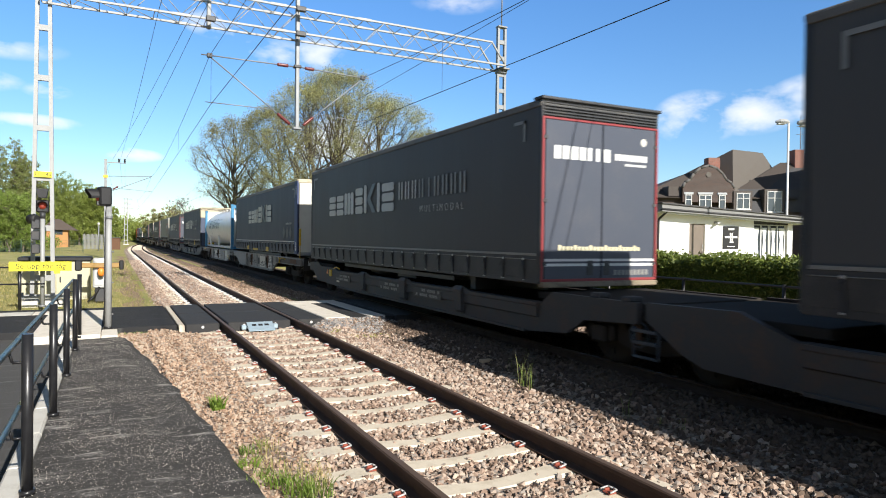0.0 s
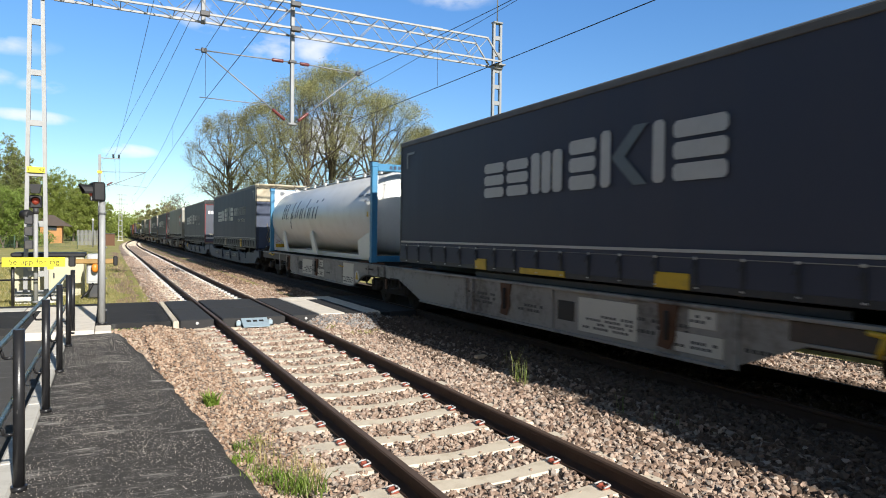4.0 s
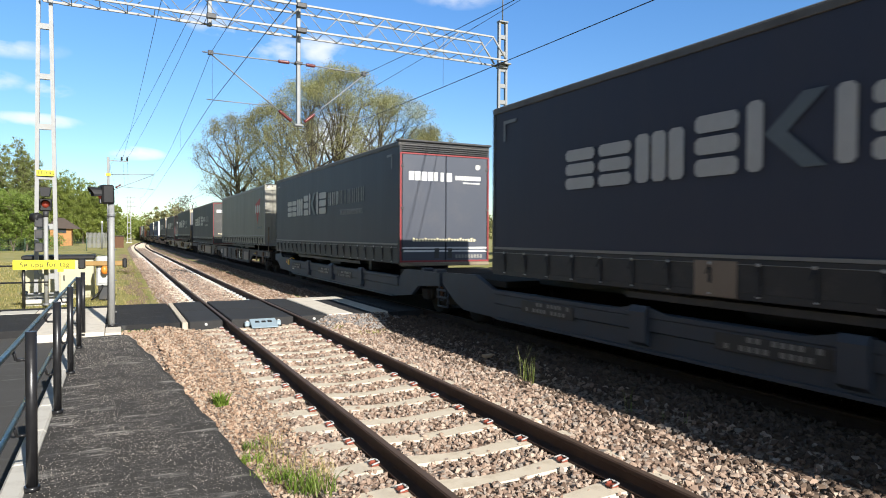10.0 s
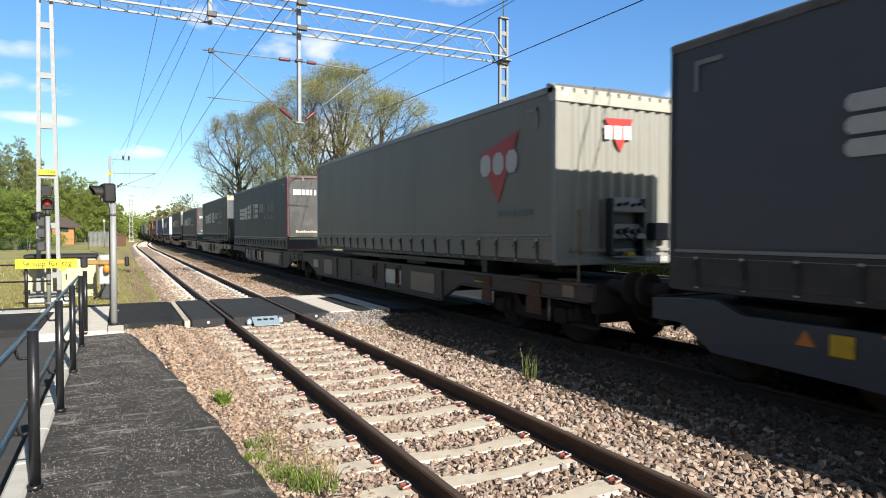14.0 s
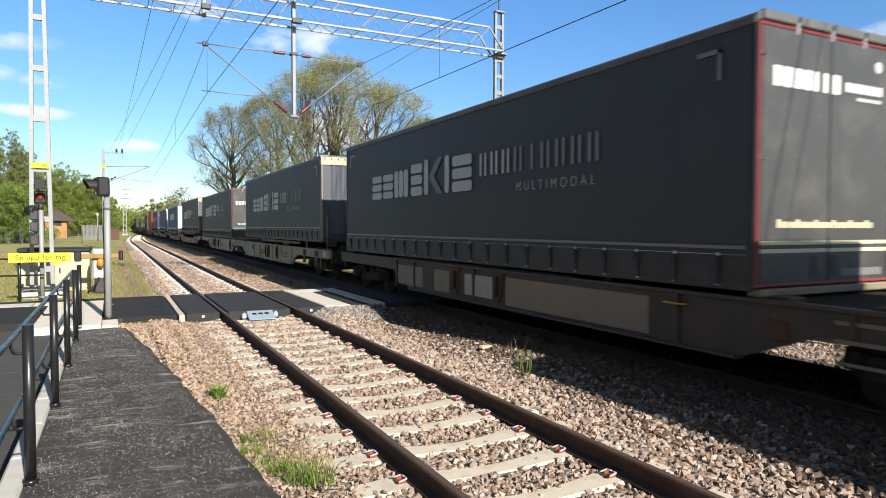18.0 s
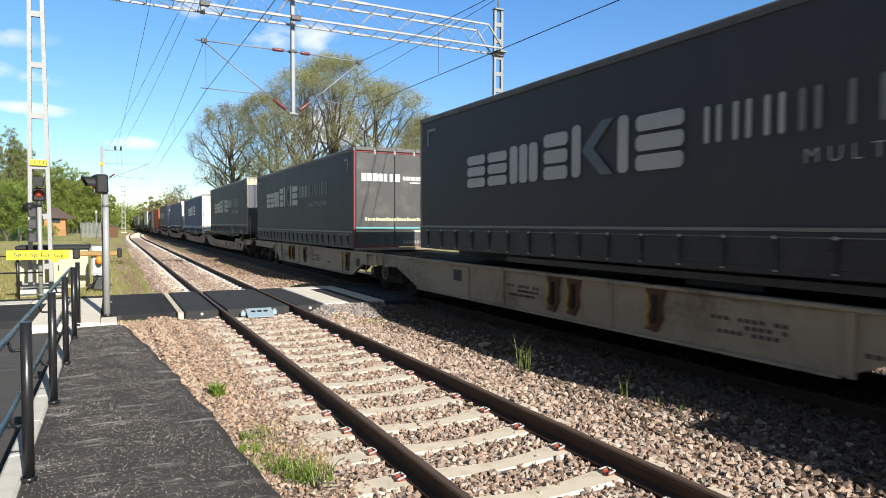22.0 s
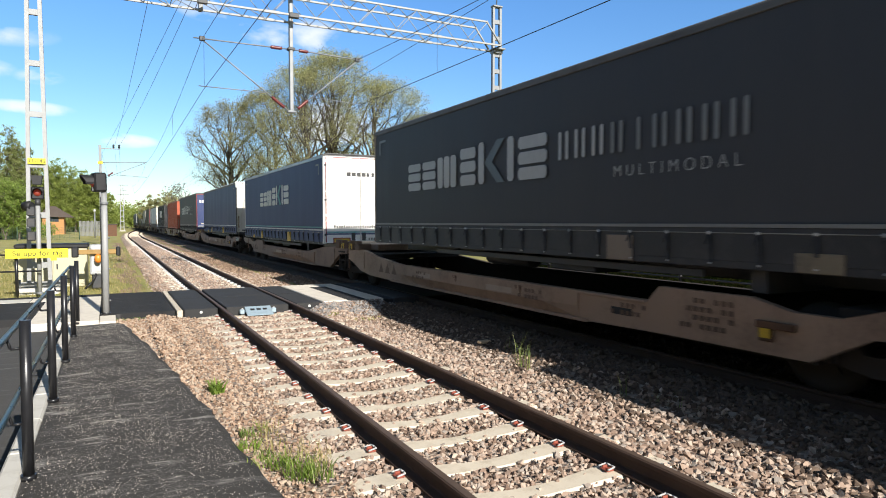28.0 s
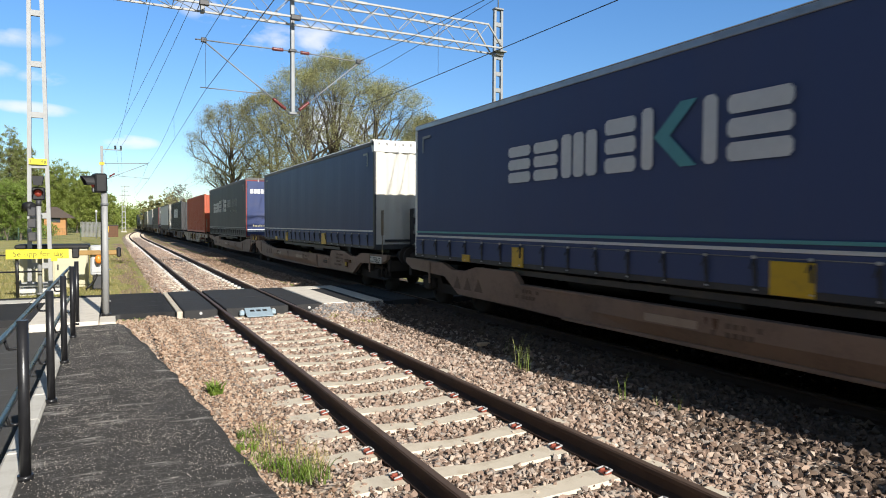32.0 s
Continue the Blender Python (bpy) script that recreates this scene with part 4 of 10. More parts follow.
# ---- the goods train ----
M.update(
    charcoal=curtain_mat("charcoal_curtain", (0.094, 0.094, 0.095), 0.55, 0.14),
    coal=curtain_mat("coal_black_curtain", (0.080, 0.081, 0.085), 0.55, 0.14),
    navy=curtain_mat("navy_curtain", (0.070, 0.095, 0.198), 0.55, 0.12),
    dusk=curtain_mat("blue_black_curtain", (0.066, 0.072, 0.098), 0.55, 0.14),
    slate=curtain_mat("slate_curtain", (0.104, 0.111, 0.124), 0.55, 0.14),
    royal=curtain_mat("blue_curtain", (0.040, 0.058, 0.165), 0.45, 0.14),
    greygreen=curtain_mat("grey_curtain", (0.255, 0.248, 0.212), 0.55, 0.2),
    silver=curtain_mat("pale_grey_curtain", (0.42, 0.44, 0.46), 0.5, 0.2),
    whitecurtain=curtain_mat("white_curtain", (0.66, 0.67, 0.67), 0.5, 0.15),
    skirt=worn("dusty_dark_skirt", (0.044, 0.044, 0.044), 0.6, 0.0, (0.13, 0.118, 0.105), 0.4, 3.0),
    railgrey=worn("dusty_roof_rail", (0.155, 0.14, 0.118), 0.6, 0.1, (0.07, 0.06, 0.05), 0.6, 2.5),
    darkmetal=worn("dark_frame_metal", (0.052, 0.054, 0.058), 0.55, 0.3, (0.13, 0.11, 0.09), 0.4, 4.0),
    endblue=worn("slate_blue_end_panel", (0.043, 0.060, 0.108), 0.45, 0.0, (0.05, 0.052, 0.062), 0.35, 1.6),
    sillmat=worn("dirty_yellow_sill", (0.26, 0.21, 0.14), 0.7, 0.0, (0.06, 0.05, 0.045), 0.7, 3.0),
    trim=worn("aluminium_trim", (0.42, 0.43, 0.44), 0.45, 0.7, (0.2, 0.19, 0.18), 0.45, 5.0),
    roofgrey=worn("dark_roof_tarpaulin", (0.10, 0.10, 0.098), 0.6, 0.0, (0.2, 0.18, 0.15), 0.4, 2.0),
    roofcream=worn("cream_roof_tarpaulin", (0.49, 0.435, 0.315), 0.6, 0.0, (0.30, 0.23, 0.14), 0.55, 2.5),
    doorslate=worn("slate_blue_door_paint", (0.060, 0.069, 0.093), 0.45, 0.0, (0.10, 0.10, 0.11), 0.3, 2.0),
    doorblue=worn("blue_door_paint", (0.026, 0.044, 0.135), 0.4, 0.0, (0.08, 0.08, 0.10), 0.3, 2.0),
    doorgrey=worn("grey_door_paint", (0.056, 0.056, 0.054), 0.45, 0.0, (0.19, 0.17, 0.14), 0.35, 2.0),
    doorwhite=worn("white_door_paint", (0.80, 0.785, 0.73), 0.42, 0.0, (0.5, 0.48, 0.44), 0.22, 2.0),
    endwhite=worn("off_white_end_panel", (0.62, 0.60, 0.53), 0.5, 0.0, (0.42, 0.39, 0.34), 0.35, 2.0),
    endcap=worn("grey_cream_tarpaulin", (0.43, 0.415, 0.35), 0.6, 0.0, (0.33, 0.29, 0.2), 0.45, 2.5),
    endgrey=worn("slate_corrugated_panel", (0.075, 0.083, 0.102), 0.45, 0.0, (0.10, 0.095, 0.09), 0.35, 2.0),
    endpale=worn("pale_corrugated_panel", (0.285, 0.277, 0.235), 0.55, 0.0, (0.24, 0.225, 0.185), 0.35, 2.0),
    red=worn("red_border_paint", (0.26, 0.036, 0.04), 0.5, 0.0, (0.25, 0.06, 0.05), 0.35, 5.0),
    logo=plain("pale_grey_print", (0.60, 0.585, 0.54), 0.5),
    logodim=plain("slate_grey_print", (0.17, 0.195, 0.205), 0.5),
    faint=plain("faint_print", (0.11, 0.115, 0.12), 0.6),
    logomid=plain("mid_grey_print", (0.29, 0.285, 0.265), 0.5),
    white=plain("white_print", (0.78, 0.78, 0.76), 0.5),
    teal=plain("teal_print", (0.13, 0.40, 0.42), 0.5),
    cream=plain("cream_print", (0.72, 0.66, 0.44), 0.5),
    pnored=plain("red_print", (0.50, 0.04, 0.03), 0.5),
    bucklesteel=worn("bright_zinc_steel", (0.62, 0.61, 0.59), 0.4, 0.2, (0.2, 0.19, 0.17), 0.4, 20.0),
    strapmat=plain("dark_webbing", (0.045, 0.046, 0.05), 0.7),
    tankwhite=worn("white_tank_paint", (0.78, 0.775, 0.74), 0.34, 0.0, (0.48, 0.45, 0.40), 0.25, 1.6),
    tankblue=worn("bright_blue_frame_paint", (0.045, 0.215, 0.39), 0.42, 0.0, (0.03, 0.08, 0.16), 0.3, 3.0),
    script=plain("dark_blue_script", (0.03, 0.055, 0.10), 0.45),
    wslate=worn("slate_wagon_paint", (0.056, 0.070, 0.092), 0.6, 0.1, (0.09, 0.075, 0.06), 0.45, 2.4),
    wlight=worn("pale_grey_wagon_paint", (0.30, 0.285, 0.26), 0.65, 0.0, (0.06, 0.045, 0.036), 1.0, 0.9),
    wdark=worn("black_brown_wagon_paint", (0.070, 0.056, 0.047), 0.65, 0.0, (0.16, 0.11, 0.08), 0.45, 2.0),
    wcream=worn("cream_wagon_paint", (0.37, 0.31, 0.225), 0.65, 0.0, (0.13, 0.085, 0.055), 0.8, 1.0),
    wpink=worn("faded_brown_wagon_paint", (0.275, 0.178, 0.122), 0.65, 0.0, (0.10, 0.065, 0.05), 0.6, 1.6),
    wtan=worn("faded_tan_wagon_paint", (0.36, 0.238, 0.160), 0.65, 0.0, (0.13, 0.08, 0.055), 0.7, 1.3),
    stain=worn("brown_stain", (0.17, 0.108, 0.070), 0.8, 0.0, (0.08, 0.05, 0.035), 0.6, 5.0),
    patch=worn("pale_repainted_patch", (0.42, 0.31, 0.225), 0.6, 0.0, (0.2, 0.14, 0.1), 0.4, 3.0),
    rust=worn("rusty_bracket", (0.13, 0.065, 0.035), 0.85, 0.1, (0.05, 0.035, 0.03), 0.5, 6.0),
    cladpanel=worn("pale_side_panel", (0.46, 0.42, 0.36), 0.6, 0.0, (0.25, 0.2, 0.16), 0.4, 2.0),
    panel=worn("tan_side_panel", (0.275, 0.215, 0.16), 0.6, 0.0, (0.2, 0.14, 0.1), 0.4, 2.0),
    bogie=worn("bogie_grime", (0.050, 0.043, 0.038), 0.9, 0.0, (0.075, 0.056, 0.043), 0.4, 4.0),
    wsoot=worn("soot_grey_wagon_paint", (0.046, 0.048, 0.051), 0.68, 0.0, (0.10, 0.062, 0.042), 0.75, 1.5),
    deck=worn("greasy_black_deck", (0.030, 0.028, 0.026), 0.9, 0.0, (0.050, 0.043, 0.037), 0.45, 2.0),
    boxred=worn("orange_red_container", (0.42, 0.085, 0.035), 0.5, 0.0, (0.2, 0.06, 0.04), 0.35, 2.0),
    boxblack=worn("black_container", (0.035, 0.037, 0.04), 0.5, 0.0, (0.1, 0.09, 0.08), 0.35, 2.0),
)
M["deck"].node_tree.nodes["Principled BSDF"].inputs["Specular IOR Level"].default_value = 0.08
M["bogie"].node_tree.nodes["Principled BSDF"].inputs["Specular IOR Level"].default_value = 0.15
HALF = 1.275
MOVERS = []          # (thing, place along the train)


def run(t):
    """How far the train has come after t seconds; it slows a little."""
    return 6.0376 * t - 0.02203 * t * t + 0.0001812 * t ** 3


def stroke(parent, name, mat, pieces, x, label=""):
    """Flat print on the near side: pieces are outlines in (distance back, height)."""
    s = Shape()
    for p in pieces:
        s.prism(p, x - 0.004, x, "x")
    part(name, s, mat, parent, label)


def bar(y0, y1, z0, z1):
    return [(y0, z0), (y1, z0), (y1, z1), (y0, z1)]


WORDS = {}


def emblem(parent, y_left, z0, big, x, mats, tail):
    """The haulier's mark as plain bars and a chevron: y_left is its end farther from the front."""
    w, h = big
    light, dim, mid = mats
    u = w / 7.05
    y = y_left
    # blocks of the mark: flat slices lying or standing, as (from, to, height share, slices, standing)
    for a, b, top, cut, up in ((0.0, 0.86, 0.83, 3, 0), (0.98, 1.82, 0.83, 3, 0), (1.94, 3.06, 0.83, 3, 1), (3.22, 4.0, 1.0, 3, 0), (4.14, 4.4, 1.0, 1, 1), (5.42, 5.68, 1.0, 1, 1), (5.86, 6.9, 1.0, 3, 0)):
        if up:
            w1 = (b - a) / cut
            slices = [rounded(y - (a + (i + (0.84 if cut > 1 else 1.0)) * w1) * u, y - (a + i * w1) * u, z0, z0 + top * h, 0.05) for i in range(cut)]
        else:
            slices = [rounded(y - b * u, y - a * u, z0 + top * h * i / cut, z0 + top * h * (i + 0.8) / cut, 0.05) for i in range(cut)]
        for piece in slices:
            stroke(parent, "emblem_bar", light, [piece], x)
    k = [(y - 4.42 * u, z0 + h * 0.5), (y - 4.98 * u, z0 + h), (y - 5.3 * u, z0 + h), (y - 4.76 * u, z0 + h * 0.5), (y - 5.3 * u, z0), (y - 4.98 * u, z0)]
    stroke(parent, "chevron", dim, [k], x)
    if tail:
        y2, w2, zz = tail
        u = w2 / 9.0
        for i in range(9):
            stems = ((0.38, 0.16),) if i == 4 else ((0.1, 0.17), (0.53, 0.17))
            for q, wide in stems:
                stroke(parent, "wordmark_bar", light if i < 3 else mid, [rounded(y2 - (i + q + wide) * u, y2 - (i + q) * u, zz, zz + 0.43, 0.02)], x)
        word = WORDS.setdefault("one", bpy.data.curves.new("lettering", "FONT"))
        word.body, word.size, word.extrude, word.space_character, word.offset = "MULTIMODAL", 0.225, 0.002, 1.62, -0.004
        if not word.materials:
            word.materials.append(light)
        ob = new("lettering", word)
        ob.parent = parent
        ob.matrix_basis = Matrix(((0, 0, -1, x - 0.002), (-1, 0, 0, y2 - w2 * 0.36), (0, 1, 0, zz - 0.33), (0, 0, 0, 1)))


def rounded(y0, y1, z0, z1, c):
    c = min(c, (y1 - y0) * 0.45, (z1 - z0) * 0.45)
    return [(y0 + c, z0), (y1 - c, z0), (y1, z0 + c), (y1, z1 - c), (y1 - c, z1), (y0 + c, z1), (y0, z1 - c), (y0, z0 + c)]


def front_bars(parent, name, mat, rects, y):
    s = Shape()
    for x0, x1, z0, z1 in rects:
        if name == "wordmark":
            part(name, Shape().box(x0, x1, y - 0.006, y, z0, z1), mat, parent)
        else:
            s.box(x0, x1, y - 0.006, y, z0, z1)
    if s.v:
        tagged(part(name, s, mat, parent), kind="stuff")


def corrugated(x0, x1, z0, z1, y, pitch=0.2, depth=0.035, soft=False):
    """Upright folded sheet across the end."""
    steps = [(k / 10, -0.5 + 0.5 * math.cos(k * math.pi / 5)) for k in range(10)] if soft else ((0, 0), (0.3, 0), (0.42, -1), (0.88, -1))
    pts, x = [], x0
    while x < x1 - 1e-6:
        pts += [(x + dx * pitch, y + dy * depth) for dx, dy in steps if x + dx * pitch <= x1 - 1e-6]
        x += pitch
    pts.append((x1, y))
    outline = pts + [(x1, y + 0.05), (x0, y + 0.05)]
    return Shape().prism(outline, z0, z1, "z")


def coupling_rack(t, y, x, z):
    """Open frame with two tilted shelves for the hose couplings."""
    rack = part("coupling_rack", Shape().box(x, x + 0.06, y - 0.16, y, z - 0.04, z + 0.92, 0.01).box(x + 0.69, x + 0.75, y - 0.16, y, z - 0.04, z + 0.92, 0.01)
                .box(x + 0.06, x + 0.69, y - 0.02, y, z, z + 0.9), M["darkmetal"], t)
    for k, dz in enumerate((0.28, 0.72)):
        part("shelf", Shape().prism([(y - 0.20, z + dz - 0.02), (y - 0.17, z + dz - 0.04), (y - 0.04, z + dz + 0.20), (y - 0.06, z + dz + 0.22)], x + 0.03, x + 0.72), M["logomid"], rack, "pale tilted shelf")
        for i in range(4):
            xx = x + 0.15 + i * 0.15
            zz = z + dz + 0.08 + 0.02 * (i % 2)
            part("hose_coupling", Shape().tube((xx, y - 0.12, zz), (xx + 0.01, y - 0.21, zz + 0.02), 0.045 if k == 0 else 0.028, 8), M["matblack"], rack)
    part("hose", Shape().path([(x + 0.2, y - 0.2, z + 0.36), (x + 0.3, y - 0.26, z + 0.24), (x + 0.42, y - 0.25, z + 0.22), (x + 0.5, y - 0.2, z + 0.36)], 0.017, 6), M["matblack"], rack)
    part("foot_shelf", Shape().box(x + 0.05, x + 0.7, y - 0.18, y - 0.02, z - 0.07, z - 0.04, 0.006), M["logomid"], rack)
    part("chock", Shape().box(x + 0.34, x + 0.5, y - 0.17, y - 0.07, z - 0.04, z + 0.03, 0.012), M["yellow"], rack, "yellow-green chock")


STRAP = Shape().box(-0.012, 0.0, -0.020, 0.020, -0.21, 0.15, 0.003).box(-0.030, -0.012, -0.026, 0.014, -0.10, 0.08, 0.006).tube((-0.03, 0.0, 0.10), (-0.055, 0.03, 0.0), 0.008, 5).mesh("strap", M["strapmat"])
BUCKLE = Shape().box(-0.030, -0.006, -0.020, 0.020, 0.11, 0.148, 0.008).mesh("buckle", M["bucklesteel"])
HOOK = Shape().box(-0.022, -0.004, -0.018, 0.018, -0.232, -0.212, 0.004).mesh("hook", M["bucklesteel"])


def trailer(name, label, spec):
    """A curtain-sided box: near side at -x, the end that faces the camera at -y."""
    L = spec.get("length", 13.7)
    zb, zt = spec.get("z", (1.12, 4.13))
    side, y0, y1 = M[spec["side"]], -L / 2, L / 2
    band = spec.get("band", 0.45)
    t = thing(name, label, spec.get("category", "trailer"), group="loads on the goods train")
    zm = zb + band
    part("floor_frame", Shape().box(-HALF + 0.05, HALF - 0.05, y0 + 0.06, y1 - 0.06, zb + 0.02, zb + 0.2, 0.02), M["darkmetal"], t)
    part("chassis", Shape().box(-0.5, -0.38, y0 + 0.8, y1 - 0.4, zb - 0.22, zb + 0.05, 0.01).box(0.38, 0.5, y0 + 0.8, y1 - 0.4, zb - 0.22, zb + 0.05, 0.01)
         .box(-1.1, 1.1, y0 + 2.4, y0 + 2.6, zb - 0.3, zb + 0.05, 0.01), M["darkmetal"], t)
    # curtains, slightly pillowed between the straps
    for sx, nm in ((-1, "side_curtain"), (1, "side_curtain")):
        rows, cols = 7, 40
        v, f = [], []
        for i in range(cols + 1):
            y = y0 + 0.07 + (L - 0.14) * i / cols
            for j in range(rows + 1):
                z = zm + (zt - 0.1 - zm) * j / rows
                puff = 0.012 * math.sin(math.pi * j / rows) * (0.6 + 0.4 * math.sin(y * 4.3 + j * 0.4)) + 0.004 * math.sin(y * 9.0)
                v.append((sx * (HALF - 0.012 + puff), y, z))
        for i in range(cols):
            for j in range(rows):
                k = i * (rows + 1) + j
                f.append((k, k + 1, k + rows + 2, k + rows + 1) if sx < 0 else (k, k + rows + 1, k + rows + 2, k + 1))
        part(nm, bulk(nm, v, f, side, True), None, t)
    part("inner_box", Shape().box(-HALF + 0.045, HALF - 0.045, y0 + 0.07, y1 - 0.02, zm - 0.1, zt - 0.06), M["darkmetal"], t)
    part("skirt", Shape().box(-HALF - 0.004, -HALF + 0.03, y0 + 0.05, y1 - 0.05, zb + 0.05, zm - 0.02, 0.008), M[spec.get("skirt", "skirt")], t)
    part("skirt", Shape().box(HALF - 0.03, HALF, y0 + 0.05, y1 - 0.05, zb + 0.05, zm - 0.02, 0.008), M["skirt"], t)
    part("base_rail", Shape().box(-HALF, -HALF + 0.06, y0 + 0.03, y1 - 0.03, zb - 0.03, zb + 0.06, 0.008), M["darkmetal"], t)
    # under the floor: side guard rail, landing legs, toolbox and tank, all in the dark
    part("guard_rail", Shape().box(-1.16, -1.12, y0 + 3.2, y1 - 3.4, zb - 0.17, zb - 0.07, 0.008), M["darkmetal"], t)
    for y in (y0 + 4.4, y0 + 7.0, y1 - 4.3):
        part("guard_stay", Shape().box(-1.12, -1.08, y, y + 0.06, zb - 0.17, zb + 0.04), M["darkmetal"], t)
    part("toolbox", Shape().box(-1.1, -0.6, y0 + 5.2, y0 + 6.3, zb - 0.26, zb + 0.02, 0.02), M["matblack"], t)
    part("fuel_tank", Shape().tube((-0.85, y1 - 6.6, zb - 0.15), (-0.85, y1 - 5.2, zb - 0.15), 0.16, 12), M["matblack"], t)
    part("roof", Shape().prism([(-HALF, zt - 0.1), (-HALF, zt - 0.03), (-HALF + 0.05, zt), (0, zt + 0.03), (HALF - 0.05, zt), (HALF, zt - 0.03), (HALF, zt - 0.1)], y0, y1, "y"), M[spec.get("roof", "roofgrey")], t)
    part("top_rail", Shape().box(-HALF - 0.012, -HALF + 0.02, y0 + 0.02, y1 - 0.02, zt - 0.13, zt - 0.04, 0.006), M[spec.get("rail", "railgrey")], t)
    for x in (-HALF, HALF - 0.07):
        for y in (y0, y1 - 0.09):
            part("corner_post", Shape().box(x, x + 0.07, y, y + 0.09, zb, zt - 0.08, 0.01), M[spec.get("post", "darkmetal")], t)
    # seam between curtain and skirt
    part("piping", Shape().box(-HALF - 0.012, -HALF + 0.0, y0 + 0.1, y1 - 0.1, zm - 0.02, zm + 0.022, 0.003), M[spec.get("piping", "logomid")], t)
    if spec.get("piping2"):
        part("piping", Shape().box(-HALF - 0.012, -HALF, y0 + 0.1, y1 - 0.1, zm + 0.07, zm + 0.11, 0.003), M[spec["piping2"]], t)
    if spec.get("straps", True):
        n = spec.get("count", 21)
        for i in range(n):
            y = y0 + 0.45 + (L - 0.9) * i / (n - 1)
            s = part("strap", STRAP, None, t, m=pose(-HALF - 0.006, y, zb + 0.24, random.uniform(-4, 4)))
            part("buckle", BUCKLE, None, s, "metal buckle")
            part("hook", HOOK, None, s, "metal hook")
        part("cable", Shape().tube((-HALF - 0.014, y0 + 0.1, zb + 0.37), (-HALF - 0.014, y1 - 0.1, zb + 0.37), 0.0055, 5), M["logomid"], t)
    for y, c, w, h in spec.get("plates", ()):
        part("plate", Shape().box(-HALF - 0.022, -HALF - 0.006, y0 + y - w / 2, y0 + y + w / 2, zb - 0.02, zb - 0.02 + h, 0.006), M[c], t, "yellow plate" if c == "yellow" else "")
    # small reflective corner marks on the curtain
    for y in (y0 + 0.45, y1 - 0.45):
        e = 1 if y < 0 else -1
        stroke(t, "corner_mark", M["logomid"], [bar(y, y + 0.055, zt - 0.66, zt - 0.30), bar(min(y, y + e * 0.34), max(y, y + e * 0.34), zt - 0.355, zt - 0.30)], -HALF - 0.012)
    kind = spec.get("logo")
    x = -HALF - 0.016
    if kind == "double":
        emblem(t, y0 + 11.5, 2.50, (5.45, 0.77), x, (M["logo"], M["logodim"], M["logomid"]), (y0 + 5.9, 3.5, 2.74))
    elif kind == "single":
        emblem(t, y0 + 9.8, 2.50, (5.4, 0.79), x, (M["logo" if spec["side"] != "navy" else "white"], M["logodim" if spec.get("fade") else "teal"], M["logomid"]), None)
    if spec.get("diamonds"):
        for i in range(3):
            y = y0 + 2.1 - i * 0.55
            stroke(t, "diamond", M["faint"], [[(y - 0.24, 2.0), (y, 1.72), (y + 0.24, 2.0), (y, 2.28)]], x)
        stroke(t, "lettering", M["logomid"], [bar(y0 + 0.85 + i * 0.16, y0 + 0.95 + i * 0.16, 2.32, 2.4) for i in range(6)], x)
    if kind == "triangle":
        stroke(t, "triangle", M["pnored"], [[(y0 + 2.32, 3.26), (y0 + 0.99, 3.56), (y0 + 1.68, 2.32)]], x)
        for i in range(3):
            stroke(t, "mark_bar", M["logo"], [rounded(y0 + 2.3 - i * 0.45 - 0.36, y0 + 2.3 - i * 0.45, 2.84, 3.24, 0.1)], x - 0.005)
        stroke(t, "lettering", M["logodim"], [bar(y0 + 0.6 + i * 0.13, y0 + 0.69 + i * 0.13, 2.08, 2.18) for i in range(9)], x)
    end_face(t, spec, y0, zb, zt)
    return t


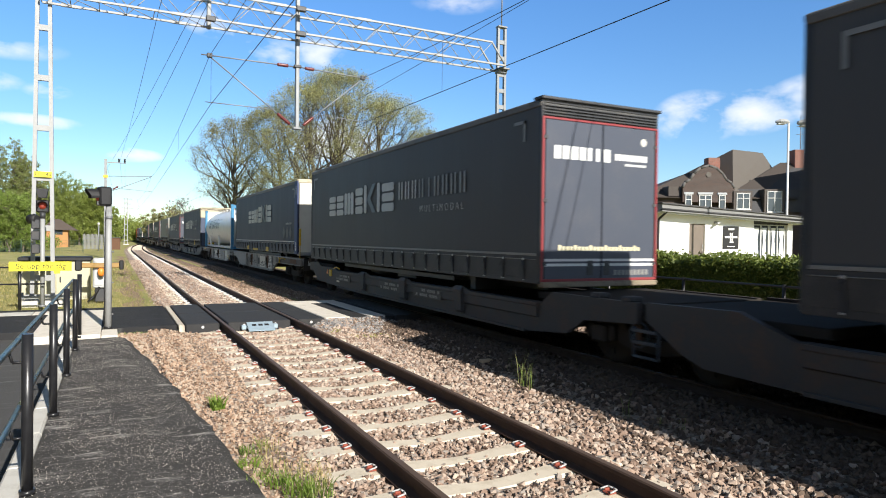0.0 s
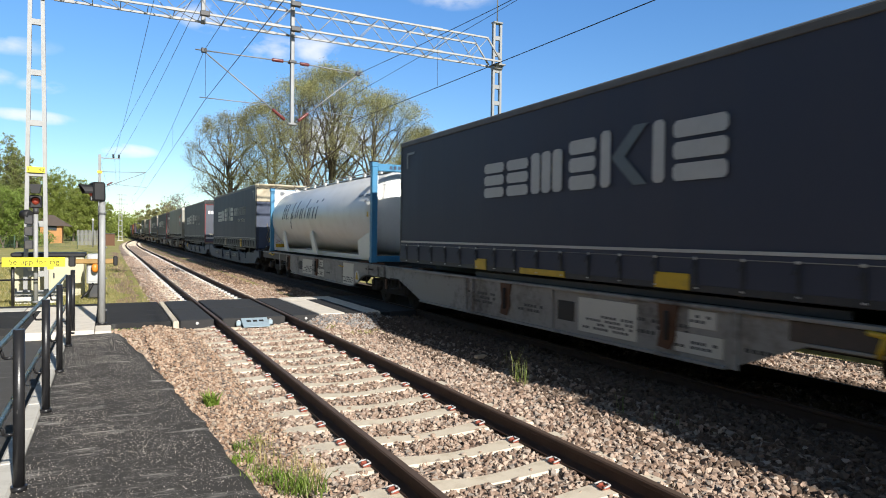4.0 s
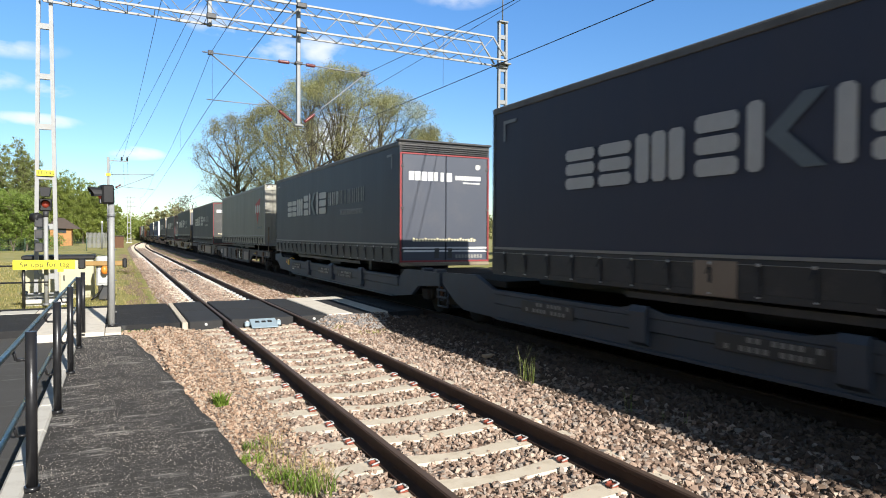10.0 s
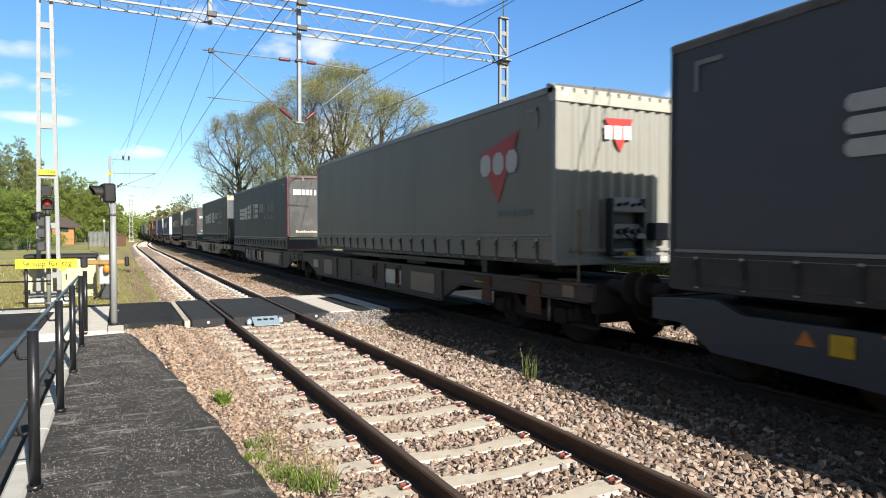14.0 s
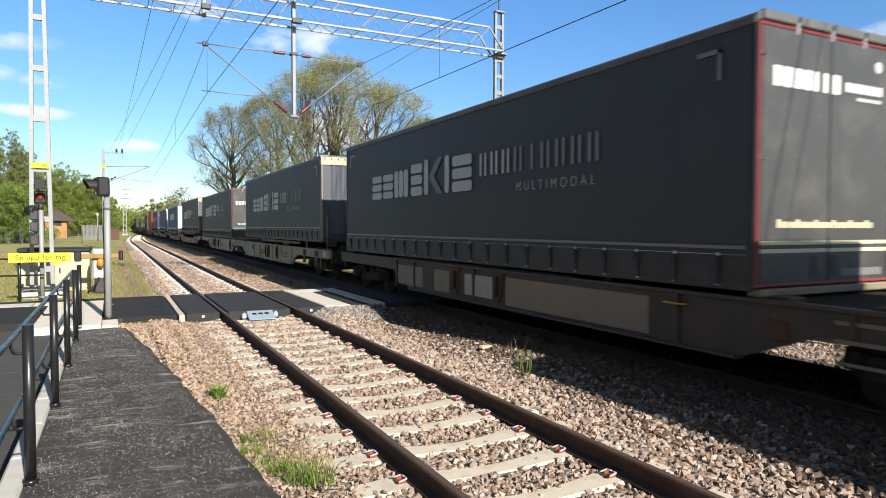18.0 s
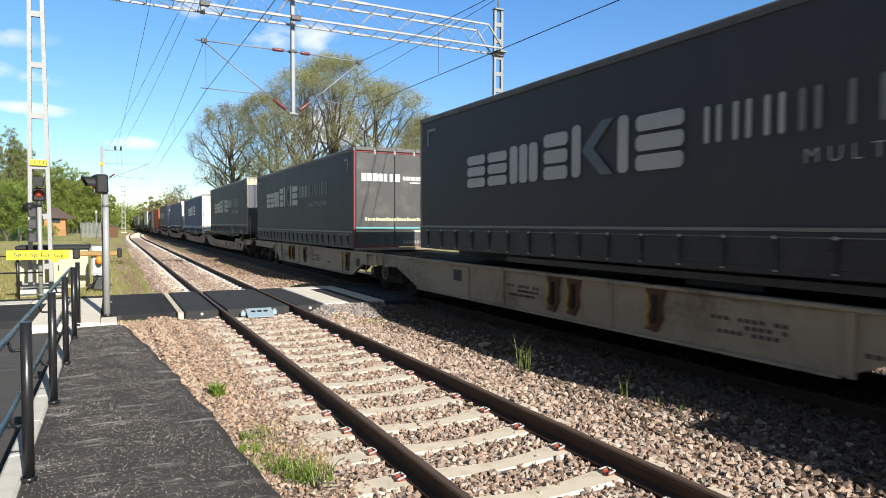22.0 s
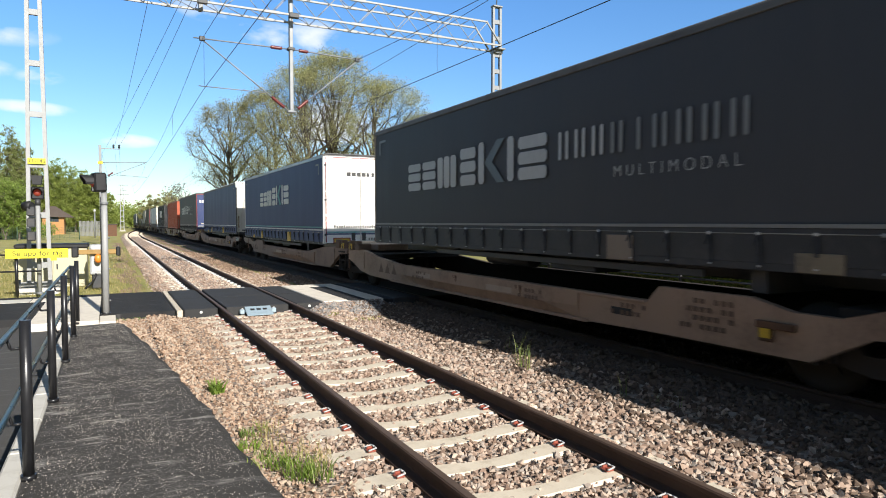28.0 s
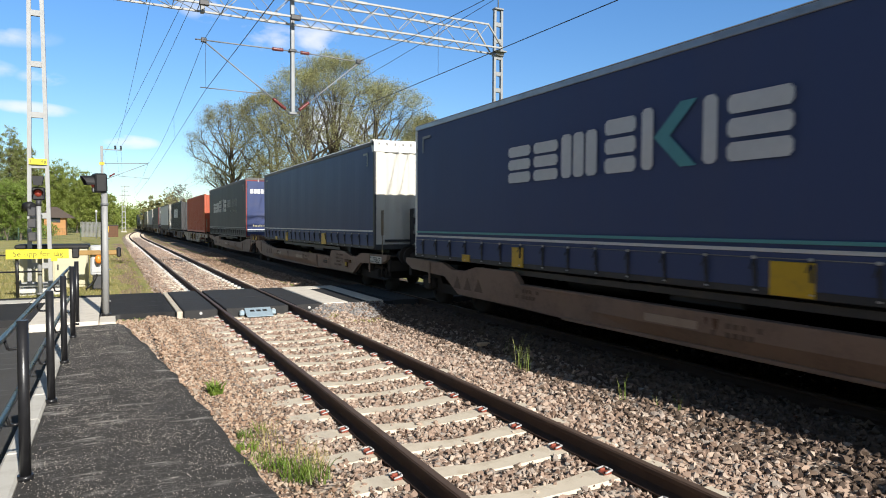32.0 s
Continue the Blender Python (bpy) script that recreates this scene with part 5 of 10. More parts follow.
def end_face(t, spec, y, zb, zt):
    """What closes the end towards the camera."""
    kind = spec["end"]
    if kind == "doors":
        paint = M[spec["door"]]
        top = zt - (0.33 if spec.get("louvre") else 0.07 if spec.get("dashed") else 0.14)
        for a, b in ((-HALF + 0.075, -0.008), (0.008, HALF - 0.075)):
            d = part("door", Shape().box(a, b, y - 0.012, y + 0.05, zb + 0.02, top, 0.012), paint, t)
            for z in (zb + 0.3, (zb + top) / 2, top - 0.3):
                x = a if a < 0 else b
                part("hinge", Shape().box(x - 0.04, x + 0.04, y - 0.025, y - 0.008, z - 0.03, z + 0.03, 0.006), M["darkmetal"], d)
        r = M[spec.get("border", "red")]
        w = spec.get("edge", 0.045)
        for k, (a, b, c, d) in enumerate(((-HALF + 0.01, -HALF + 0.01 + w, zb + 0.05, top), (HALF - 0.01 - w, HALF - 0.01, zb + 0.05, top), (-HALF + 0.01, HALF - 0.01, top, top + w * 0.8), (-HALF + 0.01, HALF - 0.01, zb + 0.05 - w, zb + 0.05))):
            if not spec.get("dashed"):
                part("border_strip", Shape().box(a, b, y - 0.02, y + 0.02, c, d, 0.004), r, t)
            elif k < 2:
                a += 0.07 if k == 0 else -0.07
                for e0, e1 in ((0.0, 0.3), (0.33, 0.58), (0.60, 0.93), (0.96, 0.985)):
                    part("border_strip", Shape().box(a, a + w, y - 0.02, y + 0.0, c + (d - c) * e0, c + (d - c) * e1), r, t)
            elif k == 2:
                for e0, e1 in ((0.045, 0.10), (0.12, 0.49), (0.505, 0.9), (0.915, 0.965)):
                    part("border_strip", Shape().box(a + (b - a) * e0, a + (b - a) * e1, y - 0.02, y + 0.0, top - 0.05, top - 0.05 + w), r, t)
        if spec.get("louvre"):
            part("louvre_box", Shape().box(-HALF + 0.02, HALF - 0.02, y + 0.01, y + 0.06, top + 0.05, zt - 0.01), M["matblack"], t)
            for i in range(5):
                z = top + 0.06 + i * 0.05
                part("louvre_slat", Shape().prism([(y - 0.02, z), (y + 0.02, z + 0.02), (y + 0.02, z + 0.035), (y - 0.02, z + 0.015)], -HALF + 0.03, HALF - 0.03), M["darkmetal"], t)
            part("louvre_top", Shape().box(-HALF - 0.03, HALF + 0.03, y - 0.06, y + 0.2, zt - 0.02, zt + 0.03, 0.01), M["darkmetal"], t)
        else:
            for i in range(4):
                x = -HALF + 0.34 + i * 0.625
                part("roof_flap", Shape().box(x - 0.28, x + 0.28, y - 0.035, y + 0.03, top + 0.05, zt + 0.02, 0.012), M["roofgrey"], t)
                part("hinge", Shape().box(x + 0.29, x + 0.335, y - 0.025, y + 0.01, top - 0.05, zt - 0.05, 0.008), M["trim"], t)
        p = M[spec.get("print", "white")]
        zl = top - spec.get("mark", 0.62)
        first = -0.48 if spec.get("short") else -1.03
        front_bars(t, "wordmark", p, [(first + i * 0.175, first + i * 0.175 + (0.14 if i not in (4, 5) else 0.085), zl - 0.02, zl + (0.11 if spec.get("short") else 0.2)) for i in range(7)], y - 0.013)
        if not spec.get("short"):
            front_bars(t, "wordmark", p, [(0.27 + i * 0.084, 0.27 + i * 0.084 + 0.06, zl + 0.03, zl + 0.14) for i in range(9)], y - 0.013)
            front_bars(t, "small_wordmark", p, [(0.5 + i * 0.055, 0.5 + i * 0.055 + 0.035, zl - 0.06, zl - 0.02) for i in range(9)], y - 0.013)
            part("round_badge", Shape().tube((0.92, y - 0.018, zl + 0.38), (0.92, y - 0.01, zl + 0.38), 0.07, 16), M["logo"], t)
        wz = spec.get("web_z", 0.52)
        front_bars(t, "web_lettering", M[spec.get("web", "cream")], [(-0.92 + i * 0.082, -0.92 + i * 0.082 + 0.058, zb + wz, zb + wz + (0.07 if i % 4 else 0.095)) for i in range(22)], y - 0.013)
        for z, c in spec.get("lines", ((0.34, "white"), (0.26, "white"))):
            front_bars(t, "reflective_line", M[c], [(-HALF + 0.08, -0.02, zb + z, zb + z + 0.045), (0.02, HALF - 0.08, zb + z, zb + z + 0.045)], y - 0.013)
        front_bars(t, "lettering", M["logomid"], [(0.28 + i * 0.09, 0.28 + i * 0.09 + 0.06, zb + 0.1, zb + 0.19) for i in range(9)], y - 0.013)
        for x in (-0.25, 0.12):
            part("buffer_plate", Shape().box(x - 0.07, x + 0.07, y - 0.02, y, zb + 0.1, zb + 0.36, 0.01), M["skirt"], t)
        part("rear_sill", Shape().box(-HALF + 0.03, HALF - 0.03, y - 0.07, y + 0.1, zb - 0.09, zb + 0.0, 0.015), M["sillmat"], t)
        if spec.get("lamps"):
            for a, b in ((-0.95, -0.35), (0.5, 1.05)):
                part("reflector_board", Shape().box(a, b, y - 0.02, y - 0.006, zb + 0.02, zb + 0.2, 0.004), M["red"], t)
                part("reflector_field", Shape().box(a + 0.04, b - 0.04, y - 0.026, y - 0.014, zb + 0.05, zb + 0.17, 0.004), M["yellow"], t)
    elif kind == "corrugated":
        paint = M[spec["door"]]
        cap = spec.get("cap", 0.3)
        part("end_panel", corrugated(-HALF + 0.30, HALF - 0.07, zb + 0.05, zt - cap, y + 0.03, spec.get("pitch", 0.31), 0.045, True), paint, t)
        part("end_margin", Shape().box(-HALF + 0.05, -HALF + 0.30, y - 0.012, y + 0.05, zb + 0.05, zt - cap, 0.01), paint, t)
        part("end_cap", Shape().prism([(y - 0.04, zt - cap), (y - 0.045, zt - cap * 0.35), (y + 0.01, zt - 0.02), (y + 0.14, zt + 0.03), (y + 0.22, zt + 0.03), (y + 0.12, zt - cap)], -HALF - 0.012, HALF + 0.012), M[spec["capmat"]], t, "tarpaulin cap")
        for i in range(11):
            x = -HALF + 0.12 + i * 0.23
            part("lace_eye", Shape().box(x - 0.016, x + 0.016, y - 0.054, y - 0.02, zt - cap * 0.45, zt - cap * 0.2, 0.006), M["strapmat"], t)
        for x in (-HALF, HALF - 0.05):
            part("edge_post", Shape().box(x, x + 0.05, y - 0.03, y + 0.02, zb, zt - cap, 0.008), M[spec.get("post", "darkmetal")], t)
        part("lower_beam", Shape().box(-HALF + 0.03, HALF - 0.03, y - 0.05, y + 0.1, zb - 0.04, zb + 0.10, 0.015), M[spec.get("beam", "darkmetal")], t)
        part("lower_rail", Shape().box(-HALF + 0.30, HALF - 0.06, y - 0.04, y + 0.02, zb + 0.17, zb + 0.23, 0.01), M[spec.get("beam", "darkmetal")], t)
        coupling_rack(t, y - 0.012, -0.25, zb + 0.14)
        box = part("end_locker", Shape().box(0.66, 1.06, y - 0.2, y - 0.02, zb + 0.36, zb + 0.66, 0.02), M["darkmetal"], t)
        part("locker_lid", Shape().box(0.68, 1.04, y - 0.21, y - 0.198, zb + 0.38, zb + 0.64, 0.006), M["skirt"], box)
        if spec.get("logo") == "triangle":
            part("triangle", Shape().prism([(-0.29, 3.68), (0.32, 3.70), (0.05, 3.13)], y - 0.03, y - 0.022, "y"), M["pnored"], t)
            for i in range(3):
                part("mark_bar", Shape().box(-0.29 + i * 0.2, -0.13 + i * 0.2, y - 0.036, y - 0.03, 3.33 + 0.008 * i, 3.56 + 0.008 * i, 0.002), M["white"], t)
            part("round_badge", Shape().tube((-HALF + 0.16, y - 0.052, zt - cap * 0.5), (-HALF + 0.16, y - 0.044, zt - cap * 0.5), 0.06, 16), M["white"], t, "small white round badge")
            for i in range(5):
                part("end_plate", Shape().box(0.62 + i * 0.1, 0.69 + i * 0.1, y - 0.056, y - 0.05, zb + 0.0, zb + 0.08), M["endwhite"], t)
    elif kind == "flat":
        paint = M[spec["door"]]
        part("end_panel", Shape().box(-HALF + 0.07, HALF - 0.07, y - 0.01, y + 0.05, zb + 0.04, zt - 0.12, 0.015), paint, t)
        part("end_cap", Shape().box(-HALF - 0.005, HALF + 0.005, y - 0.02, y + 0.25, zt - 0.14, zt + 0.03, 0.04), M[spec.get("capmat", "roofcream")], t)
        part("lower_beam", Shape().box(-HALF + 0.03, HALF - 0.03, y - 0.04, y + 0.1, zb - 0.08, zb + 0.05, 0.012), M["trim"], t)
        if spec.get("cheeks"):
            part("cheek", Shape().box(-HALF - 0.022, -HALF + 0.03, y - 0.02, y + 0.40, zb - 0.02, zt - 0.06, 0.012), M["navy"], t, "navy corner strip")
            part("cheek", Shape().box(HALF - 0.07, HALF + 0.004, y - 0.016, y + 0.1, zb, zt - 0.14, 0.02), M["endwhite"], t)
            for z0 in (zb + 0.12, zt - 0.55):
                stroke(t, "lettering", M["white"], [bar(y + 0.10, y + 0.2, z0 + i * 0.065, z0 + i * 0.065 + 0.045) for i in range(5)], -HALF - 0.023)
        front_bars(t, "lettering", M["logomid"], [(0.35 + i * 0.09, 0.41 + i * 0.09, zb + 0.5, zb + 0.58) for i in range(7)], y - 0.011)
    elif kind == "tarp":
        part("end_panel", Shape().box(-HALF + 0.02, HALF - 0.02, y - 0.01, y + 0.05, zb - 0.04, zt - 0.82, 0.02), M["endblue"], t, "slate-blue end panel")
        flap = part("tarp_top", Shape().box(-HALF - 0.012, HALF + 0.012, y - 0.03, y + 0.2, zt - 0.84, zt + 0.02, 0.05), M["roofcream"], t, "cream tarpaulin flap")
        part("tarp_roll", Shape().path([(-HALF - 0.03, y + 0.06, zt - 0.06), (-HALF + 0.12, y - 0.05, zt - 0.05), (-0.4, y - 0.045, zt - 0.03), (0.5, y - 0.045, zt - 0.06), (HALF + 0.01, y - 0.03, zt - 0.05)], 0.06, 8), M["roofcream"], flap)
        part("lacing_rope", Shape().path([(-HALF - 0.01 + i * 0.159, y - (0.075 if i % 2 else 0.055), zt - 0.15 - (0.035 if i % 2 else 0.0) - 0.02 * math.sin(i * 0.9)) for i in range(17)], 0.013, 6), M["strapmat"], t, "dark lacing rope")
        for a in (-1, 1):
            part("cross_seam", Shape().prism([(a * 0.78, zt - 0.76), (a * 0.76, zt - 0.76), (-a * 0.76, zt - 0.26), (-a * 0.74, zt - 0.26)], y - 0.036, y - 0.029, "y"), M["endcap"], flap)
        for x, r in ((-HALF + 0.01, 0.012), (HALF - 0.07, 0.016), (HALF - 0.16, 0.01)):
            part("hanging_rope", Shape().path([(x, y - 0.03, zt - 0.2), (x + 0.012, y - 0.035, zt - 1.0), (x - 0.02, y - 0.03, zb + 0.9), (x + 0.02, y - 0.04, zb + 0.1)], r, 6), M["strapmat"], t)
        part("edge_strip", Shape().box(HALF - 0.045, HALF + 0.002, y - 0.022, y + 0.04, zb - 0.02, zt - 0.84, 0.008), M["trim"], t)
        rack = part("coupling_rack", Shape().box(-0.14, 0.66, y - 0.14, y - 0.01, zb + 0.66, zb + 0.70, 0.008).box(-0.14, -0.1, y - 0.12, y - 0.01, zb + 0.3, zb + 0.9, 0.008).box(0.62, 0.66, y - 0.12, y - 0.01, zb + 0.3, zb + 0.9, 0.008)
                    .box(-0.1, 0.62, y - 0.03, y - 0.01, zb + 0.3, zb + 0.9), M["matblack"], t)
        for i in range(5):
            xx = -0.02 + i * 0.14
            part("hose_coupling", Shape().tube((xx, y - 0.15, zb + 0.80), (xx + 0.02, y - 0.05, zb + 0.78), 0.042, 8), M["pnored" if i == 2 else "logomid"], rack)
        for x, z in ((-0.25, 0.45), (-0.58, 0.5)):
            part("hose", Shape().path([(x + 0.10 * math.cos(k * 0.52), y - 0.05, zb + z + 0.21 * math.sin(k * 0.52)) for k in range(13)], 0.012, 6), M["sillmat"], t, "coiled pale hose")
        part("hose", Shape().path([(-0.76, y - 0.03, zb + 1.15), (-0.70, y - 0.06, zb + 0.8), (-0.78, y - 0.06, zb + 0.5), (-0.68, y - 0.05, zb + 0.25)], 0.014, 6), M["sillmat"], t)
        part("end_placard", Shape().box(-0.52, -0.32, y - 0.02, y - 0.008, zb + 0.68, zb + 0.92, 0.004), M["logodim"], t)
        part("end_placard", Shape().box(0.86, 1.0, y - 0.02, y - 0.008, zb + 0.3, zb + 0.6, 0.004), M["logo"], t)
        part("marker", Shape().box(-0.66, -0.54, y - 0.04, y - 0.008, zb + 0.28, zb + 0.45, 0.006), M["yellow"], t, "worn yellow chock")
        part("warning_triangle", Shape().prism([(0.3, zb + 0.25), (0.5, zb + 0.25), (0.4, zb + 0.42)], y - 0.05, y - 0.03, "y"), M["yellow"], t)
        front_bars(t, "lettering", M["logomid"], [(-0.8, -0.74, zb + 0.03, zb + 0.1), (-0.5, -0.28, zb + 0.03, zb + 0.09), (-0.2, -0.05, zb + 0.03, zb + 0.09)], y - 0.011)
        front_bars(t, "lettering", M["white"], [(0.15 + i * 0.08, 0.2 + i * 0.08, zb + 1.13, zb + 1.22) for i in range(3)] + [(0.5 + i * 0.08, 0.555 + i * 0.08, zb + 1.13, zb + 1.22) for i in range(3)] + [(0.78, 0.83, zb + 1.13, zb + 1.22), (0.95, 1.0, zb + 1.13, zb + 1.22)], y - 0.012)


def box_container(name, label, mat, L, mark=False, z=(1.12, 3.98)):
    """A plain corrugated steel box container."""
    y0, y1 = -L / 2, L / 2
    t = thing(name, label, "container", group="loads on the goods train")
    zb, zt = z
    pts, y = [], y0 + 0.1
    while y < y1 - 0.1:
        pts += [(-HALF + 0.06, y), (-HALF + 0.06, y + 0.08), (-HALF + 0.02, y + 0.12), (-HALF + 0.02, y + 0.22)]
        y += 0.28
    part("side_wall", Shape().prism(pts + [(-HALF + 0.1, y1 - 0.1), (-HALF + 0.1, y0 + 0.1)], zb + 0.14, zt - 0.1, "z"), mat, t)
    part("inner_box", Shape().box(-HALF + 0.09, HALF - 0.02, y0 + 0.05, y1 - 0.05, zb + 0.05, zt - 0.06), mat, t)
    part("end_wall", corrugated(-HALF + 0.1, HALF - 0.1, zb + 0.12, zt - 0.1, y0 + 0.03), mat, t)
    for x in (-HALF, HALF - 0.12):
        part("base_rail", Shape().box(x, x + 0.12, y0, y1, zb, zb + 0.15, 0.01), mat, t)
        part("top_rail", Shape().box(x, x + 0.1, y0, y1, zt - 0.1, zt, 0.01), mat, t)
        for y in (y0, y1 - 0.12):
            part("corner_post", Shape().box(x, x + 0.12, y, y + 0.12, zb, zt, 0.012), mat, t)
    if mark:
        stroke(t, "lettering", M["white"], [bar(1.5 - i * 1.1, 2.3 - i * 1.1, 2.4, 3.3) for i in range(4)], -HALF + 0.018)
    return t


def tank_container():
    L = 12.15
    y0, y1, zb, zt = -L / 2, L / 2, 1.08, 3.7
    t = thing("tank_container", "long white tank container in a bright blue end frame", "tank container", group="loads on the goods train")
    zc, r = 2.42, 1.2
    prof = [(0.0, 0.45), (0.006, 0.75), (0.016, 1.0), (0.03, 1.13), (0.05, r), (0.985, r), (0.991, 1.17), (0.996, 1.0), (1.0, 0.45)]
    tank = part("tank", Shape().turn(prof, (0, y0 + 0.12, zc), (0, y1 - 0.12, zc), 40), M["tankwhite"], t)
    part("band", Shape().turn([(0, r + 0.002), (1, r + 0.002)], (0, y0 + 6.1, zc), (0, y0 + 6.13, zc), 40), M["tankwhite"], tank)
    for y, e in ((y0, 1), (y1, -1)):
        for x in (-HALF + 0.03, HALF - 0.19):
            part("corner_post", Shape().box(x, x + 0.16, min(y, y + e * 0.16), max(y, y + e * 0.16), zb, zt + 0.04, 0.015), M["tankblue"], t)
            for z in (zb - 0.02, zt - 0.1):
                part("corner_casting", Shape().box(x - 0.012, x + 0.172, min(y - e * 0.012, y + e * 0.18), max(y - e * 0.012, y + e * 0.18), z, z + 0.14, 0.015), M["tankblue"], t)
        part("end_beam", Shape().box(-HALF + 0.19, HALF - 0.19, min(y, y + e * 0.12), max(y, y + e * 0.12), zt - 0.2, zt, 0.015), M["tankblue"], t)
        part("end_beam", Shape().box(-HALF + 0.19, HALF - 0.19, min(y, y + e * 0.12), max(y, y + e * 0.12), zb, zb + 0.16, 0.015), M["tankblue"], t)
        for x in (-1, 1):
            if e > 0:
                part("end_skirt", Shape().prism([(y + e * 0.16, zb + 0.04), (y + e * 1.5, zb + 0.04), (y + e * 1.62, zb + 0.55), (y + e * 1.5, zb + 0.58), (y + e * 0.9, zb + 0.75), (y + e * 0.16, zt - 0.3)], x * 1.03 - 0.02, x * 1.03 + 0.02), M["tankwhite"], t)
            part("top_plate", Shape().box(x * 1.15 - 0.13, x * 1.15 + 0.13, min(y - e * 0.03, y + e * 0.2), max(y - e * 0.03, y + e * 0.2), zt + 0.04, zt + 0.06, 0.006), M["darkmetal"], t)
    rear = part("rear_plate", Shape().box(-HALF + 0.19, HALF - 0.19, y1 - 0.16, y1 - 0.125, zb + 0.02, zt - 0.02, 0.01), M["tankwhite"], t, "white rear end plate")
    for y in (y0 + 5.4, y1 - 2.75):
        for x in (-1, 1):
            part("saddle", Shape().prism([(y, zb + 0.02), (y + 0.5, zb + 0.04), (y + 0.95, zb + 0.80), (y + 0.7, zb + 0.84)], x * 1.1 - 0.03, x * 1.1 + 0.03), M["tankwhite"], t)
    part("base_frame", Shape().box(-0.95, -0.8, y0 + 0.2, y1 - 0.2, zb, zb + 0.14, 0.01).box(0.8, 0.95, y0 + 0.2, y1 - 0.2, zb, zb + 0.14, 0.01), M["tankwhite"], t)
    walk_way = part("walkway", Shape().box(-0.2, 0.4, y0 + 0.9, y1 - 0.9, zt - 0.06, zt - 0.02, 0.005), M["trim"], t)
    part("walkway_edge", Shape().tube((-0.47, y0 + 0.5, zt - 0.03), (-0.47, y1 - 1.2, zt - 0.03), 0.02, 6), M["galvdull"], walk_way)
    for i in range(8):
        part("walkway_foot", Shape().box(-0.5, -0.42, y0 + 1.3 + i * 1.35, y0 + 1.42 + i * 1.35, zt - 0.14, zt + 0.0, 0.006), M["tankwhite"], walk_way)
    part("manway_rail", Shape().path([(-0.4, y0 + 0.5, zt - 0.02), (-0.35, y0 + 1.0, zt + 0.06), (-0.35, y0 + 2.3, zt + 0.06)], 0.04, 8), M["matblack"], t)

    def on_tank(name, mat, outlines, lift=0.008):
        s = Shape()
        for o in outlines:
            dense = []
            for (ya, za), (yb, zb2) in zip(o, o[1:] + o[:1]):
                for k in range(3):
                    dense.append((ya + (yb - ya) * k / 3, za + (zb2 - za) * k / 3))
            for rr in (r + lift,):
                pts = [(-math.sqrt(max(rr * rr - (z - zc) ** 2, 0.01)), y, z) for y, z in dense]
                s.add(pts, [tuple(range(len(pts)))])
        part(name, s, mat, t)
    # the owner's script mark as plain slanted strokes: (way back, foot, head, thickness)
    for y, z0, z1, w in ((10.1, 2.36, 2.96, 0.10), (9.82, 2.38, 2.98, 0.08), (9.5, 2.36, 2.96, 0.10), (9.2, 2.36, 2.44, 0.10), (8.9, 2.0, 2.62, 0.08), (8.72, 2.36, 2.98, 0.10), (8.5, 2.38, 2.48, 0.10), (8.15, 2.38, 3.04, 0.13), (7.86, 2.38, 2.7, 0.08),
                         (7.5, 2.36, 2.72, 0.12), (7.25, 2.36, 2.74, 0.08), (6.86, 2.36, 3.04, 0.10), (6.5, 2.35, 2.72, 0.12), (6.26, 2.35, 2.74, 0.08), (5.86, 2.34, 2.72, 0.12), (5.46, 2.32, 2.74, 0.09)):
        k = 0.42 * (z1 - z0)
        on_tank("script_mark", M["script"], [[(y0 + y, z0), (y0 + y - w, z0), (y0 + y - w - k, z1), (y0 + y - k, z1)]])
    for y, z in ((5.6, 2.86), (5.0, 2.88)):
        on_tank("script_mark", M["script"], [[(y0 + y, z), (y0 + y - 0.16, z + 0.02), (y0 + y - 0.18, z + 0.12), (y0 + y - 0.04, z + 0.1)]])
    for i in range(12):
        part("beam_mark", Shape().box(-0.75 + i * 0.12, -0.68 + i * 0.12, y0 - 0.006, y0 + 0.0, zt - 0.14, zt - 0.05), M["script"], t)
    part("danger_label", Shape().box(0.08, 0.32, y0 + 0.108, y0 + 0.119, 2.38, 2.58), M["logo"], t)
    on_tank("lettering", M["script"], [bar(y0 + 1.30 - i * 0.1, y0 + 1.345 - i * 0.1, 2.85, 2.93) for i in range(10) if i != 4] + [bar(y0 + 0.72 - i * 0.1, y0 + 0.765 - i * 0.1, 2.69, 2.77) for i in range(4)])
    on_tank("warning_plate", M["yellow"], [bar(y0 + 0.38, y0 + 0.49, 2.29, 2.43)])
    yr = y1 - 0.16
    part("warning_plate", Shape().box(-1.02, -0.60, yr - 0.008, yr, 1.22, 1.37, 0.003), M["yellow"], rear, "yellow lettered plate")
    part("label_plate", Shape().box(-1.03, -0.13, yr - 0.008, yr, 1.39, 1.56, 0.003), M["white"], rear)
    for k in range(2):
        c = -0.88 + k * 0.3
        for e in (-1, 1):
            part("red_cross", Shape().prism([(c - e * 0.13, 1.40), (c - e * 0.11, 1.40), (c + e * 0.13, 1.55), (c + e * 0.11, 1.55)], yr - 0.014, yr - 0.008, "y"), M["pnored"], rear)
    part("black_square", Shape().box(-0.30, -0.18, yr - 0.014, yr - 0.008, 1.42, 1.53), M["ink"], rear)
    return t


